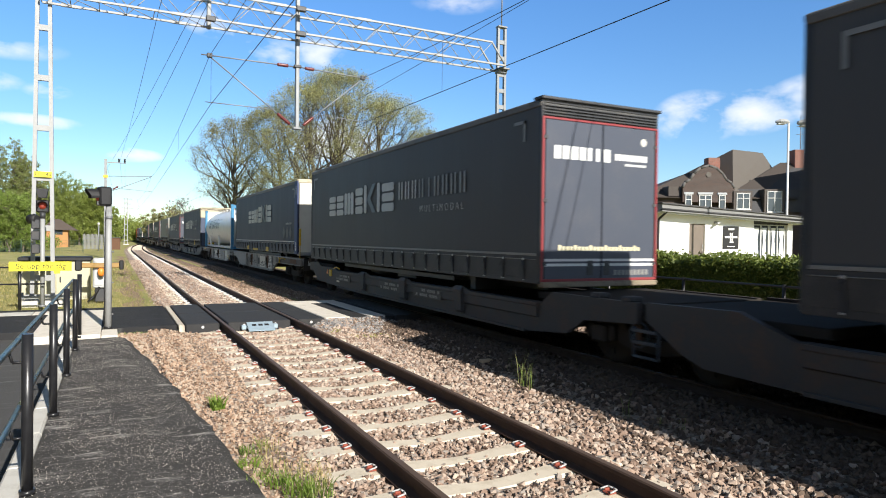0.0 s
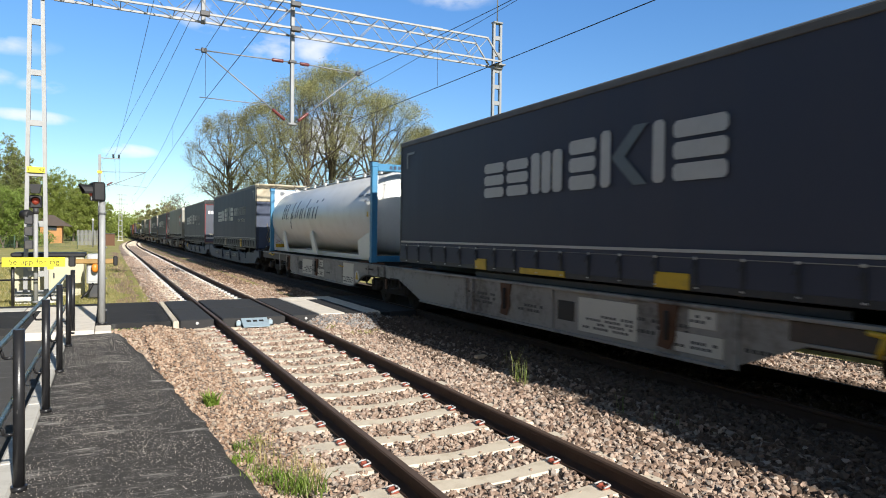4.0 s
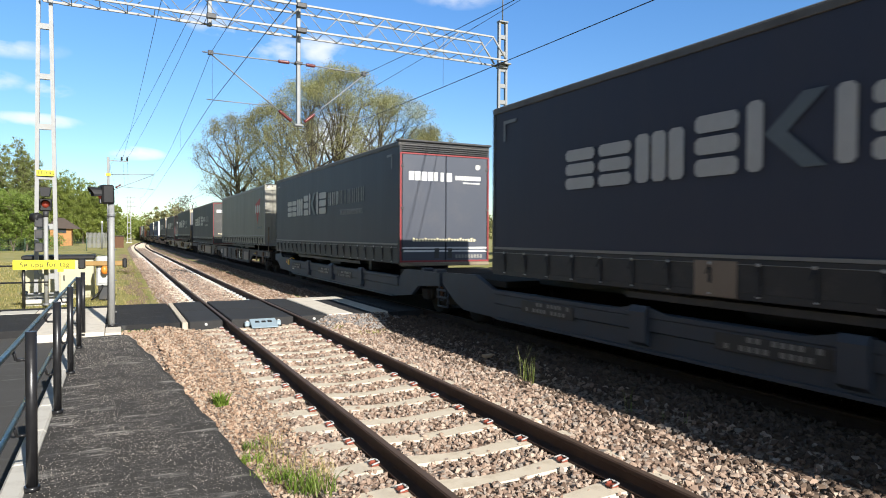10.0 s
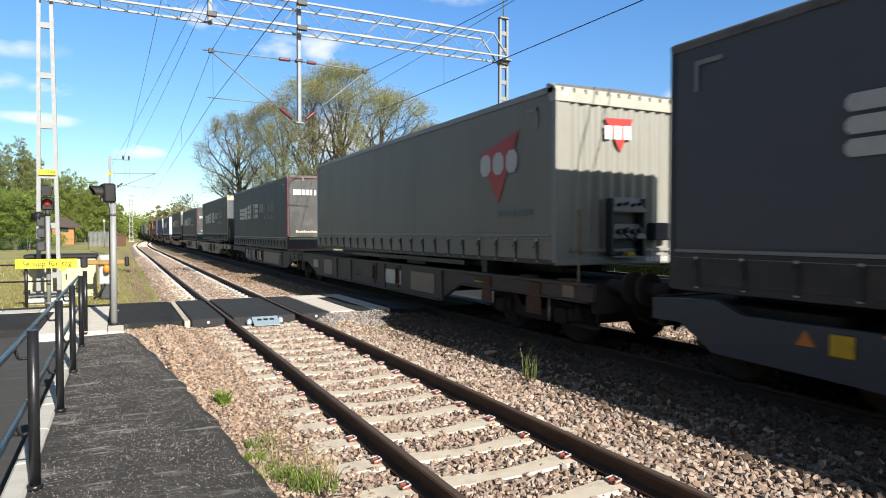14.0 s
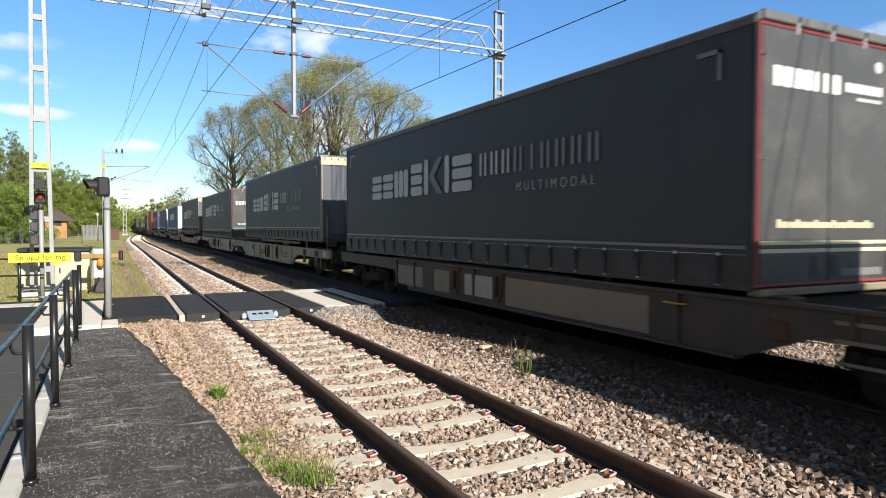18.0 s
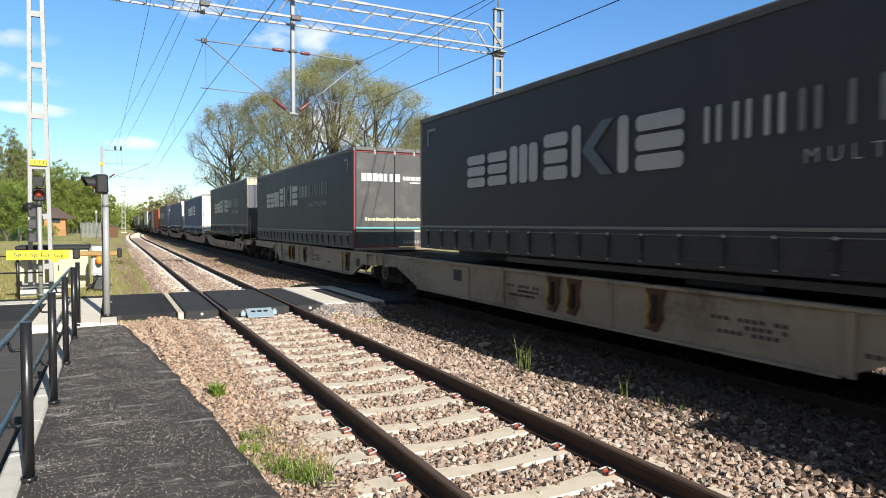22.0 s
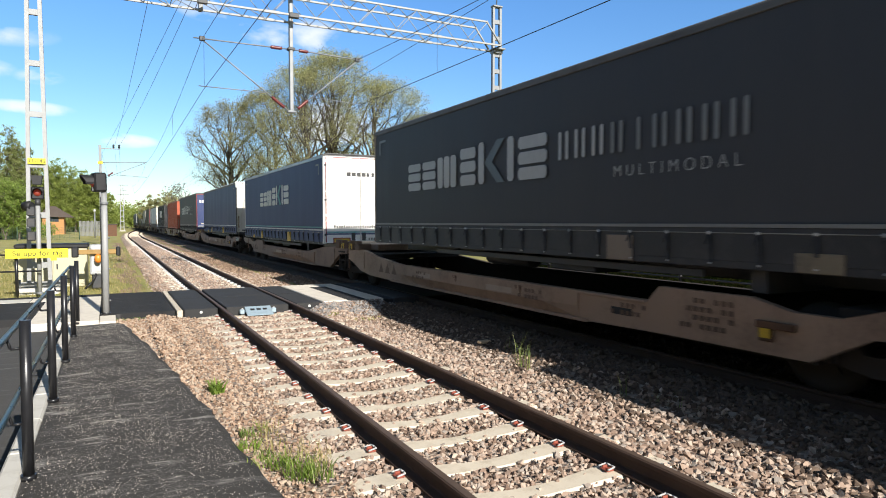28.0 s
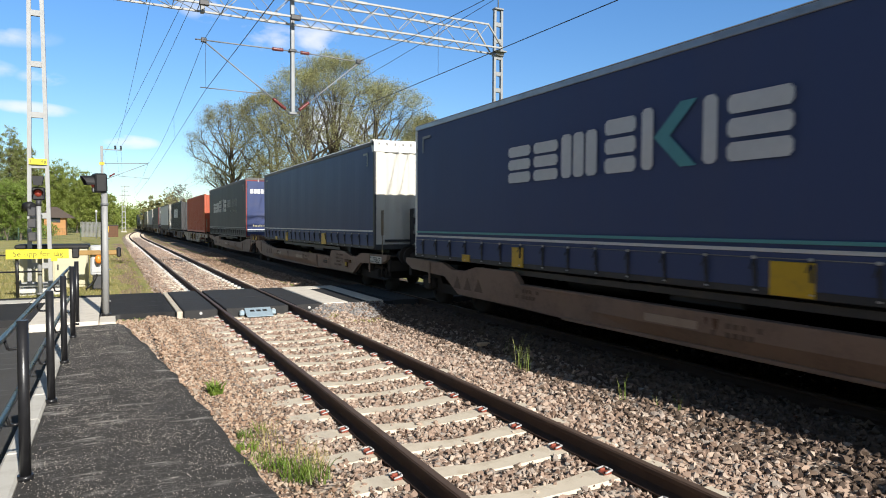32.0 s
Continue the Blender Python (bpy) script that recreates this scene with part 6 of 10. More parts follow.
def bogie_parts(t, y):
    """A two-axle bogie: frame, axle boxes, springs and wheelsets that turn."""
    frame_ = Shape()
    for x in (-1.02, 0.94):
        frame_.prism([(y - 1.35, 0.42), (y - 1.3, 0.62), (y - 0.5, 0.7), (y - 0.35, 0.5), (y + 0.35, 0.5), (y + 0.5, 0.7), (y + 1.3, 0.62), (y + 1.35, 0.42), (y + 1.1, 0.36), (y + 0.6, 0.36), (y + 0.3, 0.3), (y - 0.3, 0.3), (y - 0.6, 0.36), (y - 1.1, 0.36)], x, x + 0.08)
    frame_.box(-0.95, 0.95, y - 0.16, y + 0.16, 0.4, 0.66, 0.02)
    b = part("bogie_frame", frame_, M["bogie"], t)
    sets = []
    for dy in (-0.9, 0.9):
        for x in (-1.06, 1.06):
            part("axle_box", Shape().box(x - 0.09, x + 0.09, y + dy - 0.15, y + dy + 0.15, 0.33, 0.58, 0.03), M["bogie"], b)
            for e in (-0.24, 0.24):
                part("spring", Shape().tube((x, y + dy + e, 0.38), (x, y + dy + e, 0.6), 0.06, 8), M["bogie"], b)
        s = Shape().turn([(0, 0.085), (0.16, 0.085), (0.162, 0.08), (0.84, 0.08), (1, 0.085)], (-1.0, 0, 0), (1.0, 0, 0), 10)
        for x in (-1, 1):
            s.turn([(0, 0.2), (0.1, 0.38), (0.2, 0.46), (0.75, 0.46), (0.8, 0.49), (1.0, 0.49)], (x * 0.82, 0, 0), (x * 0.68, 0, 0), 24)
            for k in range(4):
                w = k * math.pi / 2
                s.box(x * 0.84 - 0.01, x * 0.84 + 0.01, math.cos(w) * 0.28 - 0.04, math.cos(w) * 0.28 + 0.04, math.sin(w) * 0.28 - 0.04, math.sin(w) * 0.28 + 0.04)
        wheel = part("wheelset", WHEELS.setdefault("one", s.mesh("wheelset", M["bogie"])), None, t, m=pose(0, y + dy, 0.46))
        sets.append((wheel, y + dy))
    return sets


WHEELS = {}


# side sills end by end, from the wagon's end inwards: (way in, top edge) and (way in, bottom edge);
# "own": over the wagon's own bogie, "front"/"tail": where two platforms share one
SILLS = {
    ("pocket", "front"): (((0, 0.98), (1.9, 0.98), (2.2, 0.77)), ((0, 0.70), (1.1, 0.63), (1.5, 0.38), (2.6, 0.28))),
    ("pocket", "tail"): (((0, 1.0), (1.4, 1.03), (2.15, 0.77)), ((0, 0.77), (0.6, 0.42), (0.95, 0.30), (2.2, 0.28))),
    ("pocket", "own"): (((0, 0.95), (1.0, 1.0), (1.35, 0.86), (2.8, 0.86), (3.2, 0.77)), ((0, 0.68), (0.45, 0.68), (0.95, 0.38), (2.8, 0.32), (3.2, 0.28))),
    ("belly", "front"): (((0, 1.0), (0.9, 1.05), (2.35, 0.98), (4.6, 0.74)), ((0, 0.86), (0.72, 0.82), (1.65, 0.36), (3.2, 0.34))),
    ("belly", "tail"): (((0, 0.97), (1.25, 1.03), (2.2, 0.88), (4.2, 0.74)), ((0, 0.72), (0.45, 0.62), (1.0, 0.44), (1.75, 0.36), (3.2, 0.34))),
    ("belly", "own"): (((0, 1.0), (1.9, 0.98), (2.3, 0.86), (2.8, 0.86), (3.3, 0.97), (4.62, 0.97), (4.85, 0.74)), ((0, 0.9), (0.35, 0.76), (2.0, 0.70), (2.6, 0.38), (4.6, 0.37), (6.0, 0.34))),
    ("flat", "front"): (((0, 1.0),), ((0, 0.73), (1.45, 0.70), (2.35, 0.34))),
    ("flat", "tail"): (((0, 1.0),), ((0, 0.72), (0.9, 0.70), (2.05, 0.34))),
    ("flat", "own"): (((0, 1.0),), ((0, 0.76), (4.1, 0.74), (5.05, 0.34))),
}


def sill_outline(kind, y0, y1, lead, tail):
    """The side sill's outline, and where its deep middle begins and ends."""
    top_a, bot_a = SILLS[kind, "own" if lead else "front"]
    top_b, bot_b = SILLS[kind, "own" if tail == 1 else "tail"]
    line = [(y0 + d, z) for d, z in top_a] + [(y1 - d, z) for d, z in top_b[::-1]] + [(y1 - d, z) for d, z in bot_b] + [(y0 + d, z) for d, z in bot_a[::-1]]
    return line, (y0 + bot_a[-1][0], y1 - bot_b[-1][0]), (y0 + top_a[-1][0], y1 - top_b[-1][0])


def rows_of_marks(y, z0, wide, rows, pitch=0.1, high=0.06, lead=-1.256):
    """Unreadable stencilled lines on the near sill."""
    st = Shape()
    for r in range(rows):
        k, edge = 0, wide * (1.0 if r % 2 == 0 else 0.7)
        while k * pitch < edge:
            if (k * 7 + r * 3) % 5:
                st.box(lead, lead + 0.004, y + k * pitch, y + k * pitch + pitch * 0.62, z0 + r * high * 1.7, z0 + r * high * 1.7 + high)
            k += 1
    return st


def ring(c, wide, r, n=20, m=6):
    """A closed hoop lying in the y-z plane."""
    v, f = [], []
    for i in range(n):
        a = 2 * math.pi * i / n
        for j in range(m):
            b = 2 * math.pi * j / m
            d = wide + r * math.cos(b)
            v.append((c[0] + r * math.sin(b), c[1] + d * math.cos(a), c[2] + d * math.sin(a)))
            k, q = (i + 1) % n, (j + 1) % m
            f.append((i * m + j, k * m + j, k * m + q, i * m + q))
    return Shape().add(v, f, True)


def rigging(t, y, e):
    """Headstock, brake beam, drawgear and hanging hoses at a wagon's free end; e: which way is out."""
    part("headstock", Shape().box(-1.16, 1.16, min(y, y - e * 0.14), max(y, y - e * 0.14), 0.58, 0.98, 0.012), M["bogie"], t)
    part("brake_beam", Shape().box(-0.95, 0.95, min(y - e * 0.45, y - e * 0.58), max(y - e * 0.45, y - e * 0.58), 0.36, 0.62, 0.02), M["bogie"], t)
    part("drawgear", Shape().box(-0.24, 0.24, min(y, y + e * 0.34), max(y, y + e * 0.34), 0.66, 0.98, 0.03), M["bogie"], t)
    for x in (-0.52, 0.42):
        part("brake_hose", Shape().path([(x, y, 0.74), (x - 0.02, y + e * 0.2, 0.52), (x * 0.8, y + e * 0.42, 0.42), (x * 0.5, y + e * 0.55, 0.62)], 0.028, 6), M["matblack"], t)


def wagon(label, mat, y0, y1, style, lead, tail):
    """One platform of the train, y0 its end towards the camera; lead and tail: has its own bogie there."""
    t = thing("goods_wagon", label, "railway wagon", group="wagons of the goods train")
    x = 1.24
    paint = M[mat]
    L = y1 - y0
    kind = style if style in ("pocket", "belly") else "flat"
    outline, deep, low_run = sill_outline(kind, y0, y1, lead, tail)
    stencil = M["logomid" if mat in ("wslate", "wsoot") else "stain" if kind == "belly" else "skirt"]
    if kind != "flat":
        up, low, bot = 0.98, 0.77 if kind == "pocket" else 0.74, 0.28 if kind == "pocket" else 0.34
        for sx in (-1, 1):
            a, b = (sx * x, sx * (x - 0.1))
            # far sill painted dark, so its sunlit top edge stays dim
            hue = paint if sx < 0 else M["bogie"]
            s = part("side_sill", Shape().prism(outline, min(a, b), max(a, b)), hue, t)
            part("top_flange", Shape().box(sx * x - 0.03 if sx < 0 else x - 0.12, sx * x + 0.12 if sx < 0 else x + 0.03, low_run[0], low_run[1], low - 0.01, low + 0.03, 0.006), hue, s)
            part("bottom_flange", Shape().box(sx * x - 0.03 if sx < 0 else x - 0.12, sx * x + 0.12 if sx < 0 else x + 0.03, deep[0], deep[1], bot - 0.02, bot + 0.03, 0.006), hue, s)
            if sx > 0:
                continue
            if kind == "pocket":
                part("upper_beam", Shape().prism([(-x - 0.035, 0.56), (-x + 0.01, 0.53), (-x + 0.01, low + 0.02), (-x - 0.05, low + 0.02), (-x - 0.05, low - 0.03), (-x - 0.035, low - 0.05)], low_run[0] + 0.05, low_run[1] - 0.05, "y"), paint, s)
                for k in range(4):
                    yy = y0 + 4.9 + 2.8 * k
                    if yy > y1 - 3.4:
                        continue
                    part("stanchion", Shape().prism([(-x - 0.09, 0.40), (-x, 0.34), (-x, 0.88), (-x - 0.06, 0.88), (-x - 0.10, 0.80)], yy - 0.15, yy + 0.15, "y"), paint, s)
                    part("stanchion_wing", Shape().prism([(yy - 0.6, low), (yy - 0.2, low + 0.09), (yy + 0.2, low + 0.09), (yy + 0.6, low)], -x - 0.045, -x - 0.005), paint, s)
            else:
                web = (deep[0] + 0.2, deep[1] - 0.7)
                rings = [[(-x - p, yy, 0.54), (-x - p, yy, low + 0.036), (-x + 0.02, yy, low + 0.036), (-x + 0.02, yy, bot + 0.032), (-x - 0.003, yy, bot + 0.032)] for yy, p in ((web[0], 0.032), (web[0] + 0.9, 0.085), (web[1] - 0.9, 0.085), (web[1], 0.032))]
                part("folded_web", Shape().loft(rings), paint, s)
                for d0, d1, za, zb in ((7.9, 8.75, 0.56, 0.66), (11.1, 11.7, 0.57, 0.67)):
                    if web[0] + 0.9 < y0 + d0 and y0 + d1 < web[1] - 0.9:
                        part("paint_patch", Shape().box(-x - 0.089, -x - 0.08, y0 + d0, y0 + d1, za, zb), M["patch"], s, "pale repainted patch")
                for d, w, h in ((7.6, 0.09, 0.17), (7.75, 0.05, 0.1), (9.9, 0.07, 0.15), (10.02, 0.03, 0.09), (12.4, 0.06, 0.12)):
                    if web[0] + 0.9 < y0 + d < web[1] - 1.0:
                        part("rust_stain", Shape().prism([(y0 + d, low - 0.015), (y0 + d + w, low - 0.015), (y0 + d + w * 0.8, low - h * 0.6), (y0 + d + w * 0.45, low - h), (y0 + d + w * 0.2, low - h * 0.7)], -x - 0.0885, -x - 0.08), M["rust"], s, "rust run")
                for yy in (y0 + 1.2, y1 - 1.3):
                    part("weld_rib", Shape().box(-x - 0.025, -x, yy - 0.03, yy + 0.03, 0.5, 0.97, 0.006), paint, s)
                for yy in (y1 - 3.4,):
                    for i in range(3):
                        c = yy + i * 0.42
                        part("lift_mark", Shape().prism([(c - 0.15, 0.5), (c + 0.15, 0.5), (c, 0.74)], -x - 0.005, -x), M["stain"], s, "faint brown triangular lifting mark")
                if lead:
                    part("hand_hole", Shape().box(-x - 0.004, -x + 0.002, y0 + 5.1, y0 + 5.5, 0.52, 0.62, 0.04), M["matblack"], s)
                    part("latch", Shape().box(-x - 0.05, -x, y0 + 2.75, y0 + 3.2, 0.66, 0.74, 0.01).box(-x - 0.04, -x, y0 + 3.0, y0 + 3.16, 0.52, 0.66, 0.01), M["rust"], s, "rusty latch")
                    part("latch_tag", Shape().box(-x - 0.056, -x - 0.04, y0 + 3.02, y0 + 3.14, 0.56, 0.66), M["yellow"], s)
                    tagged(part("lettering", rows_of_marks(y0 + 3.5, 0.52, 0.8, 4), M["stain"], s), kind="stuff")
                    plate = part("data_panel", Shape().box(-x - 0.01, -x, y0 + 0.35, y0 + 1.25, 0.76, 0.94, 0.004), M["endwhite"], s, "pale lettered panel")
                    tagged(part("lettering", rows_of_marks(y0 + 0.42, 0.78, 0.75, 3, 0.08, 0.03), M["skirt"], plate), kind="stuff")
            for yy in (y0 + 5.2, y0 + 7.4, y1 - 5.0):
                if kind == "pocket":
                    part("data_plate", Shape().box(-x - 0.047, -x - 0.03, yy + 0.5, yy + 1.9, 0.50, 0.70, 0.004), M["skirt"], s, "lettered data plate")
                tagged(part("lettering", rows_of_marks(yy + 0.6 if kind == "pocket" else yy - 0.36, 0.53, 1.15 if kind == "pocket" else 0.7, 2, lead=-x - (0.052 if kind == "pocket" else 0.091 if web[0] + 0.5 < yy < web[1] - 0.5 else 0.016)), stencil, s), kind="stuff")
            if kind == "pocket" and tail == 1:
                part("latch_plate", Shape().box(-x - 0.03, -x, y1 - 2.6, y1 - 2.36, 0.58, 0.80, 0.012), M["yellow"], s, "worn yellow latch")
                part("lever", Shape().path([(-x - 0.05, y1 - 3.5, 0.86), (-x - 0.06, y1 - 3.2, 0.90), (-x - 0.06, y1 - 2.9, 0.84)], 0.018, 6), M["yellow"], s, "yellow lever")
                part("label_plate", Shape().box(-x - 0.012, -x, y1 - 3.35, y1 - 3.1, 0.44, 0.62, 0.004), M["endwhite"], s)
                part("warning_triangle", Shape().prism([(y1 - 2.2, 0.64), (y1 - 2.0, 0.64), (y1 - 2.1, 0.8)], -x - 0.008, -x), M["orange"], s, "orange warning triangle")
        part("pocket_floor", Shape().box(-x + 0.1, x - 0.1, y0 + 2.6, y1 - 2.6, bot, bot + 0.06), M["bogie"], t)
        for a, b in ((y0 - 0.0, y0 + 2.4), (y1 - 2.4, y1)):
            part("end_deck", Shape().box(-x + 0.1, x - 0.1, a, b, up - 0.14, up - 0.02, 0.01), M["deck"], t)
        if kind == "belly":
            for e, sy in ((y0, 1), (y1, -1)):
                if (lead and sy > 0) or (tail == 1 and sy < 0):
                    continue
                for k, (d0, d1) in enumerate(((0.12, 0.45), (0.62, 0.98))):
                    yy = sorted((e + sy * d0, e + sy * d1))
                    blk = part("stanchion_block", Shape().box(-x - 0.04, -x + 0.34, yy[0], yy[1], up + 0.02, up + 0.21, 0.02).box(-x - 0.06, -x + 0.1, yy[0] + 0.08, yy[1] - 0.08, up + 0.19, up + 0.28, 0.02), M["stain"], t)
                    if k == 0:
                        part("hazard_plate", Shape().box(-x - 0.05, -x - 0.04, yy[0] + 0.04, yy[1] - 0.04, up + 0.03, up + 0.19), M["yellow"], blk, "black and yellow hazard plate")
                        part("hazard_stripe", Shape().prism([(yy[0] + 0.1, up + 0.035), (yy[0] + 0.18, up + 0.035), (yy[0] + 0.24, up + 0.185), (yy[0] + 0.16, up + 0.185)], -x - 0.056, -x - 0.05), M["ink"], blk)
                yy = sorted((e + sy * 0.1, e + sy * 1.5))
                part("cross_bolster", Shape().box(-x + 0.34, x - 0.02, yy[0], yy[1], up + 0.02, up + 0.2, 0.02), paint, t)
        else:
            for yy in (y0 + 0.25, y0 + 0.9):
                part("container_spigot", Shape().box(-x + 0.02, -x + 0.26, yy - 0.1, yy + 0.1, up - 0.01, up + 0.07, 0.02), paint, t)
    else:
        up, bot = 1.0, 0.34
        for sx in (-1, 1):
            a, b = (sx * x, sx * (x - 0.08))
            s = part("side_sill", Shape().prism(outline, min(a, b), max(a, b)), paint, t)
            part("top_flange", Shape().box(sx * x - 0.05 if sx < 0 else x - 0.1, sx * x + 0.1 if sx < 0 else x + 0.05, y0 + 0.05, y1 - 0.05, up - 0.02, up + 0.025, 0.006), paint, s)
            part("bottom_flange", Shape().box(sx * x - 0.05 if sx < 0 else x - 0.1, sx * x + 0.1 if sx < 0 else x + 0.05, deep[0], deep[1], bot - 0.02, bot + 0.02, 0.006), paint, s)
            if sx > 0:
                continue
            if lead:
                part("thin_flange", Shape().box(-x - 0.04, -x + 0.04, y0 + 0.1, y0 + 4.1, 0.735, 0.765, 0.006), paint, s)
                if mat == "wlight":
                    part("grimy_panel", Shape().box(-x - 0.012, -x, y0 + 0.02, y0 + 4.3, 0.765, 0.975, 0.004), M["wdark"], s, "grimy brown-black end panel")
                    part("rust_panel", Shape().box(-x - 0.022, -x - 0.01, y0 + 0.75, y0 + 1.75, 0.80, 0.95, 0.004), M["rust"], s, "rusty plate")
                    part("lever", Shape().path([(-x - 0.04, y0 + 2.5, 0.93), (-x - 0.06, y0 + 2.8, 0.98), (-x - 0.06, y0 + 3.15, 0.92), (-x - 0.06, y0 + 3.5, 0.96)], 0.03, 6).path([(-x - 0.06, y0 + 3.35, 0.93), (-x - 0.06, y0 + 3.4, 0.74)], 0.03, 6), M["yellow"], s, "worn yellow lever")
                    part("headstock_mark", Shape().box(-1.0, -0.78, y0 - 0.012, y0, 0.76, 0.94), M["logo"], s)
                for d, w, z in ((1.32, 0.34, 0.44), (2.9, 0.26, 0.50)) if mat != "wlight" else ():
                    part("axle_guard", Shape().prism([(y0 + d, 0.96), (y0 + d + w, 0.96), (y0 + d + w + 0.05, z), (y0 + d - 0.05, z)], -x - 0.03, -x - 0.003), M["rust"], s, "rusty axle guard")
                if mat != "wlight":
                    part("stay", Shape().tube((-x + 0.02, y0 + 1.1, 0.75), (-x + 0.02, y0 + 1.1, 0.36), 0.022, 8), M["panel"], s)
                    part("end_plate", Shape().box(-x - 0.014, -x, y0 + 0.42, y0 + 0.72, 0.79, 0.98, 0.006), M["endwhite" if mat != "wdark" else "panel"], s)
            else:
                for d in (0.35, 1.05):
                    part("gusset_rib", Shape().prism([(-x - 0.045, up - 0.02), (-x + 0.01, up - 0.02), (-x + 0.01, 0.72), (-x - 0.02, 0.72)], y0 + d, y0 + d + 0.06, "y"), paint, s)
                if mat != "wlight":
                    part("end_plate", Shape().box(-x - 0.02, -x, y0 + 1.75, y0 + 2.0, 0.6, 0.82, 0.01), M["matblack" if mat != "wdark" else "rust"], s)
            panels = ()
            if style == "panelled":
                panels = ((5.3, 6.6, "panel", 0.44, 0.88), (7.2, 8.2, "endwhite", 0.5, 0.86), (L - 3.87, L - 2.94, "panel", 0.42, 0.90), (L - 2.18, L - 1.63, "cladpanel", 0.58, 0.85)) if lead else \
                    ((3.7, 7.15, "panel", 0.40, 0.90), (7.6, 8.65, "cladpanel", 0.46, 0.87), (9.3, 10.0, "panel", 0.42, 0.88), (10.6, 12.0, "panel", 0.42, 0.88))
            for p0, p1, hue, z0, z1 in panels:
                part("side_panel", Shape().box(-x - 0.02, -x, y0 + p0, y0 + p1, z0, z1, 0.006), M[hue], s, "pale side panel" if hue != "panel" else "tan side panel")
            for d in (4.9 if lead else 3.2, 8.25, 11.0, L - 4.4):
                part("rib", Shape().prism([(-x - 0.05, up - 0.02), (-x + 0.01, up - 0.02), (-x + 0.01, bot), (-x - 0.03, bot)], y0 + d, y0 + d + 0.07, "y"), paint, s)
            spots = {"wcream": (2.7, 7.4, 9.05, 9.55), "wdark": (7.38, 9.0), "wlight": (5.9, 9.6)}.get(mat, ())
            for k, d in enumerate(spots):
                if lead and d < 5:
                    continue
                yy = y0 + d
                rb = part("rust_bracket", Shape().prism([(yy - 0.16, up + 0.03), (yy + 0.18, up + 0.03), (yy + 0.13, bot + 0.3), (yy + 0.17, bot + 0.1), (yy - 0.02, bot + 0.08), (yy - 0.12, bot + 0.26), (yy - 0.1, bot + 0.42)], -x - 0.035, -x), M["rust"], s, "rusty folding spigot bracket")
                part("spigot_arm", Shape().tube((-x - 0.06, yy, bot + 0.2), (-x - 0.06, yy, up - 0.1), 0.03, 6), M["bogie"], rb)
                if mat == "wcream":
                    part("yellow_latch", Shape().path([(-x - 0.075, yy + 0.12, up - 0.08), (-x - 0.085, yy + 0.06, up - 0.24), (-x - 0.075, yy + 0.12, bot + 0.26), (-x - 0.06, yy + 0.09, bot + 0.14)], 0.014, 6), M["yellow"], rb, "worn yellow latch")
            if mat == "wcream":
                part("hand_hole", Shape().box(-x - 0.006, -x + 0.002, y1 - 4.1, y1 - 3.75, 0.66, 0.88, 0.02), M["matblack"], s)
            for yy, w, r in ((y0 + 4.4, 0.5, 1), (y0 + 5.6, 0.9, 3), (y0 + 10.0, 0.9, 3), (y1 - 6.6, 0.7, 2)):
                tagged(part("lettering", rows_of_marks(yy, 0.56, w, r, 0.09, 0.045, -x - 0.006), stencil, s), kind="stuff")
            if mat == "wlight":
                part("hand_hole", Shape().box(-x - 0.006, -x + 0.002, y0 + 7.75, y0 + 8.15, 0.53, 0.83, 0.02), M["matblack"], s)
                for p0, p1, z0, z1, r in ((2.25, 3.3, 0.36, 0.97, 3), (6.45, 7.65, 0.42, 0.92, 4), (5.1, 5.8, 0.42, 0.66, 2), (5.2, 5.6, 0.74, 0.95, 2)):
                    if lead and p0 < 4:
                        continue
                    plate = part("data_panel", Shape().box(-x - 0.010, -x, y0 + p0, y0 + p1, z0, z1, 0.004), M["endwhite"], s, "pale lettered panel")
                    tagged(part("lettering", rows_of_marks(y0 + p0 + 0.08, z0 + 0.06, (p1 - p0) * 0.8, r, 0.08, 0.035, -x - 0.014), M["skirt"], plate), kind="stuff")
                if tail == 1:
                    part("grimy_panel", Shape().box(-x - 0.012, -x, y1 - 4.3, y1 - 0.02, 0.745, 0.975, 0.004), M["wdark"], s, "grimy brown-black end panel")
                    part("lever", Shape().path([(-x - 0.04, y1 - 1.3, 0.93), (-x - 0.06, y1 - 1.6, 0.97), (-x - 0.06, y1 - 2.0, 0.90), (-x - 0.06, y1 - 2.3, 0.95)], 0.026, 6), M["yellow"], s, "worn yellow lever")
                if lead:
                    continue
                tri = part("triangle_field", Shape().tube((-x - 0.008, y0 + 1.98, 0.62), (-x, y0 + 1.98, 0.62), 0.17, 16), M["endwhite"], s)
                part("warning_triangle", Shape().prism([(y0 + 1.86, 0.54), (y0 + 2.1, 0.54), (y0 + 1.98, 0.75)], -x - 0.014, -x - 0.008), M["yellow"], tri, "yellow warning triangle")
            part("handle", Shape().path([(-x, y0 + 3.1, 0.86), (-x - 0.07, y0 + 3.1, 0.86), (-x - 0.07, y0 + 3.4, 0.86), (-x, y0 + 3.4, 0.86)], 0.014, 6), M["yellow"], s)
        for a, b, z in ((y0 + 0.1, y0 + 0.5, 0.74), (y1 - 0.5, y1 - 0.1, 0.74), (y0 + 5.2, y0 + 5.5, 0.5), (y1 - 5.5, y1 - 5.2, 0.5)):
            part("cross_member", Shape().box(-x + 0.08, x - 0.08, a, b, z, up - 0.03), M["bogie"], t)
        part("centre_beam", Shape().box(-0.35, 0.35, y0 + 0.2, y1 - 0.2, 0.55, up - 0.04, 0.01), M["bogie"], t)
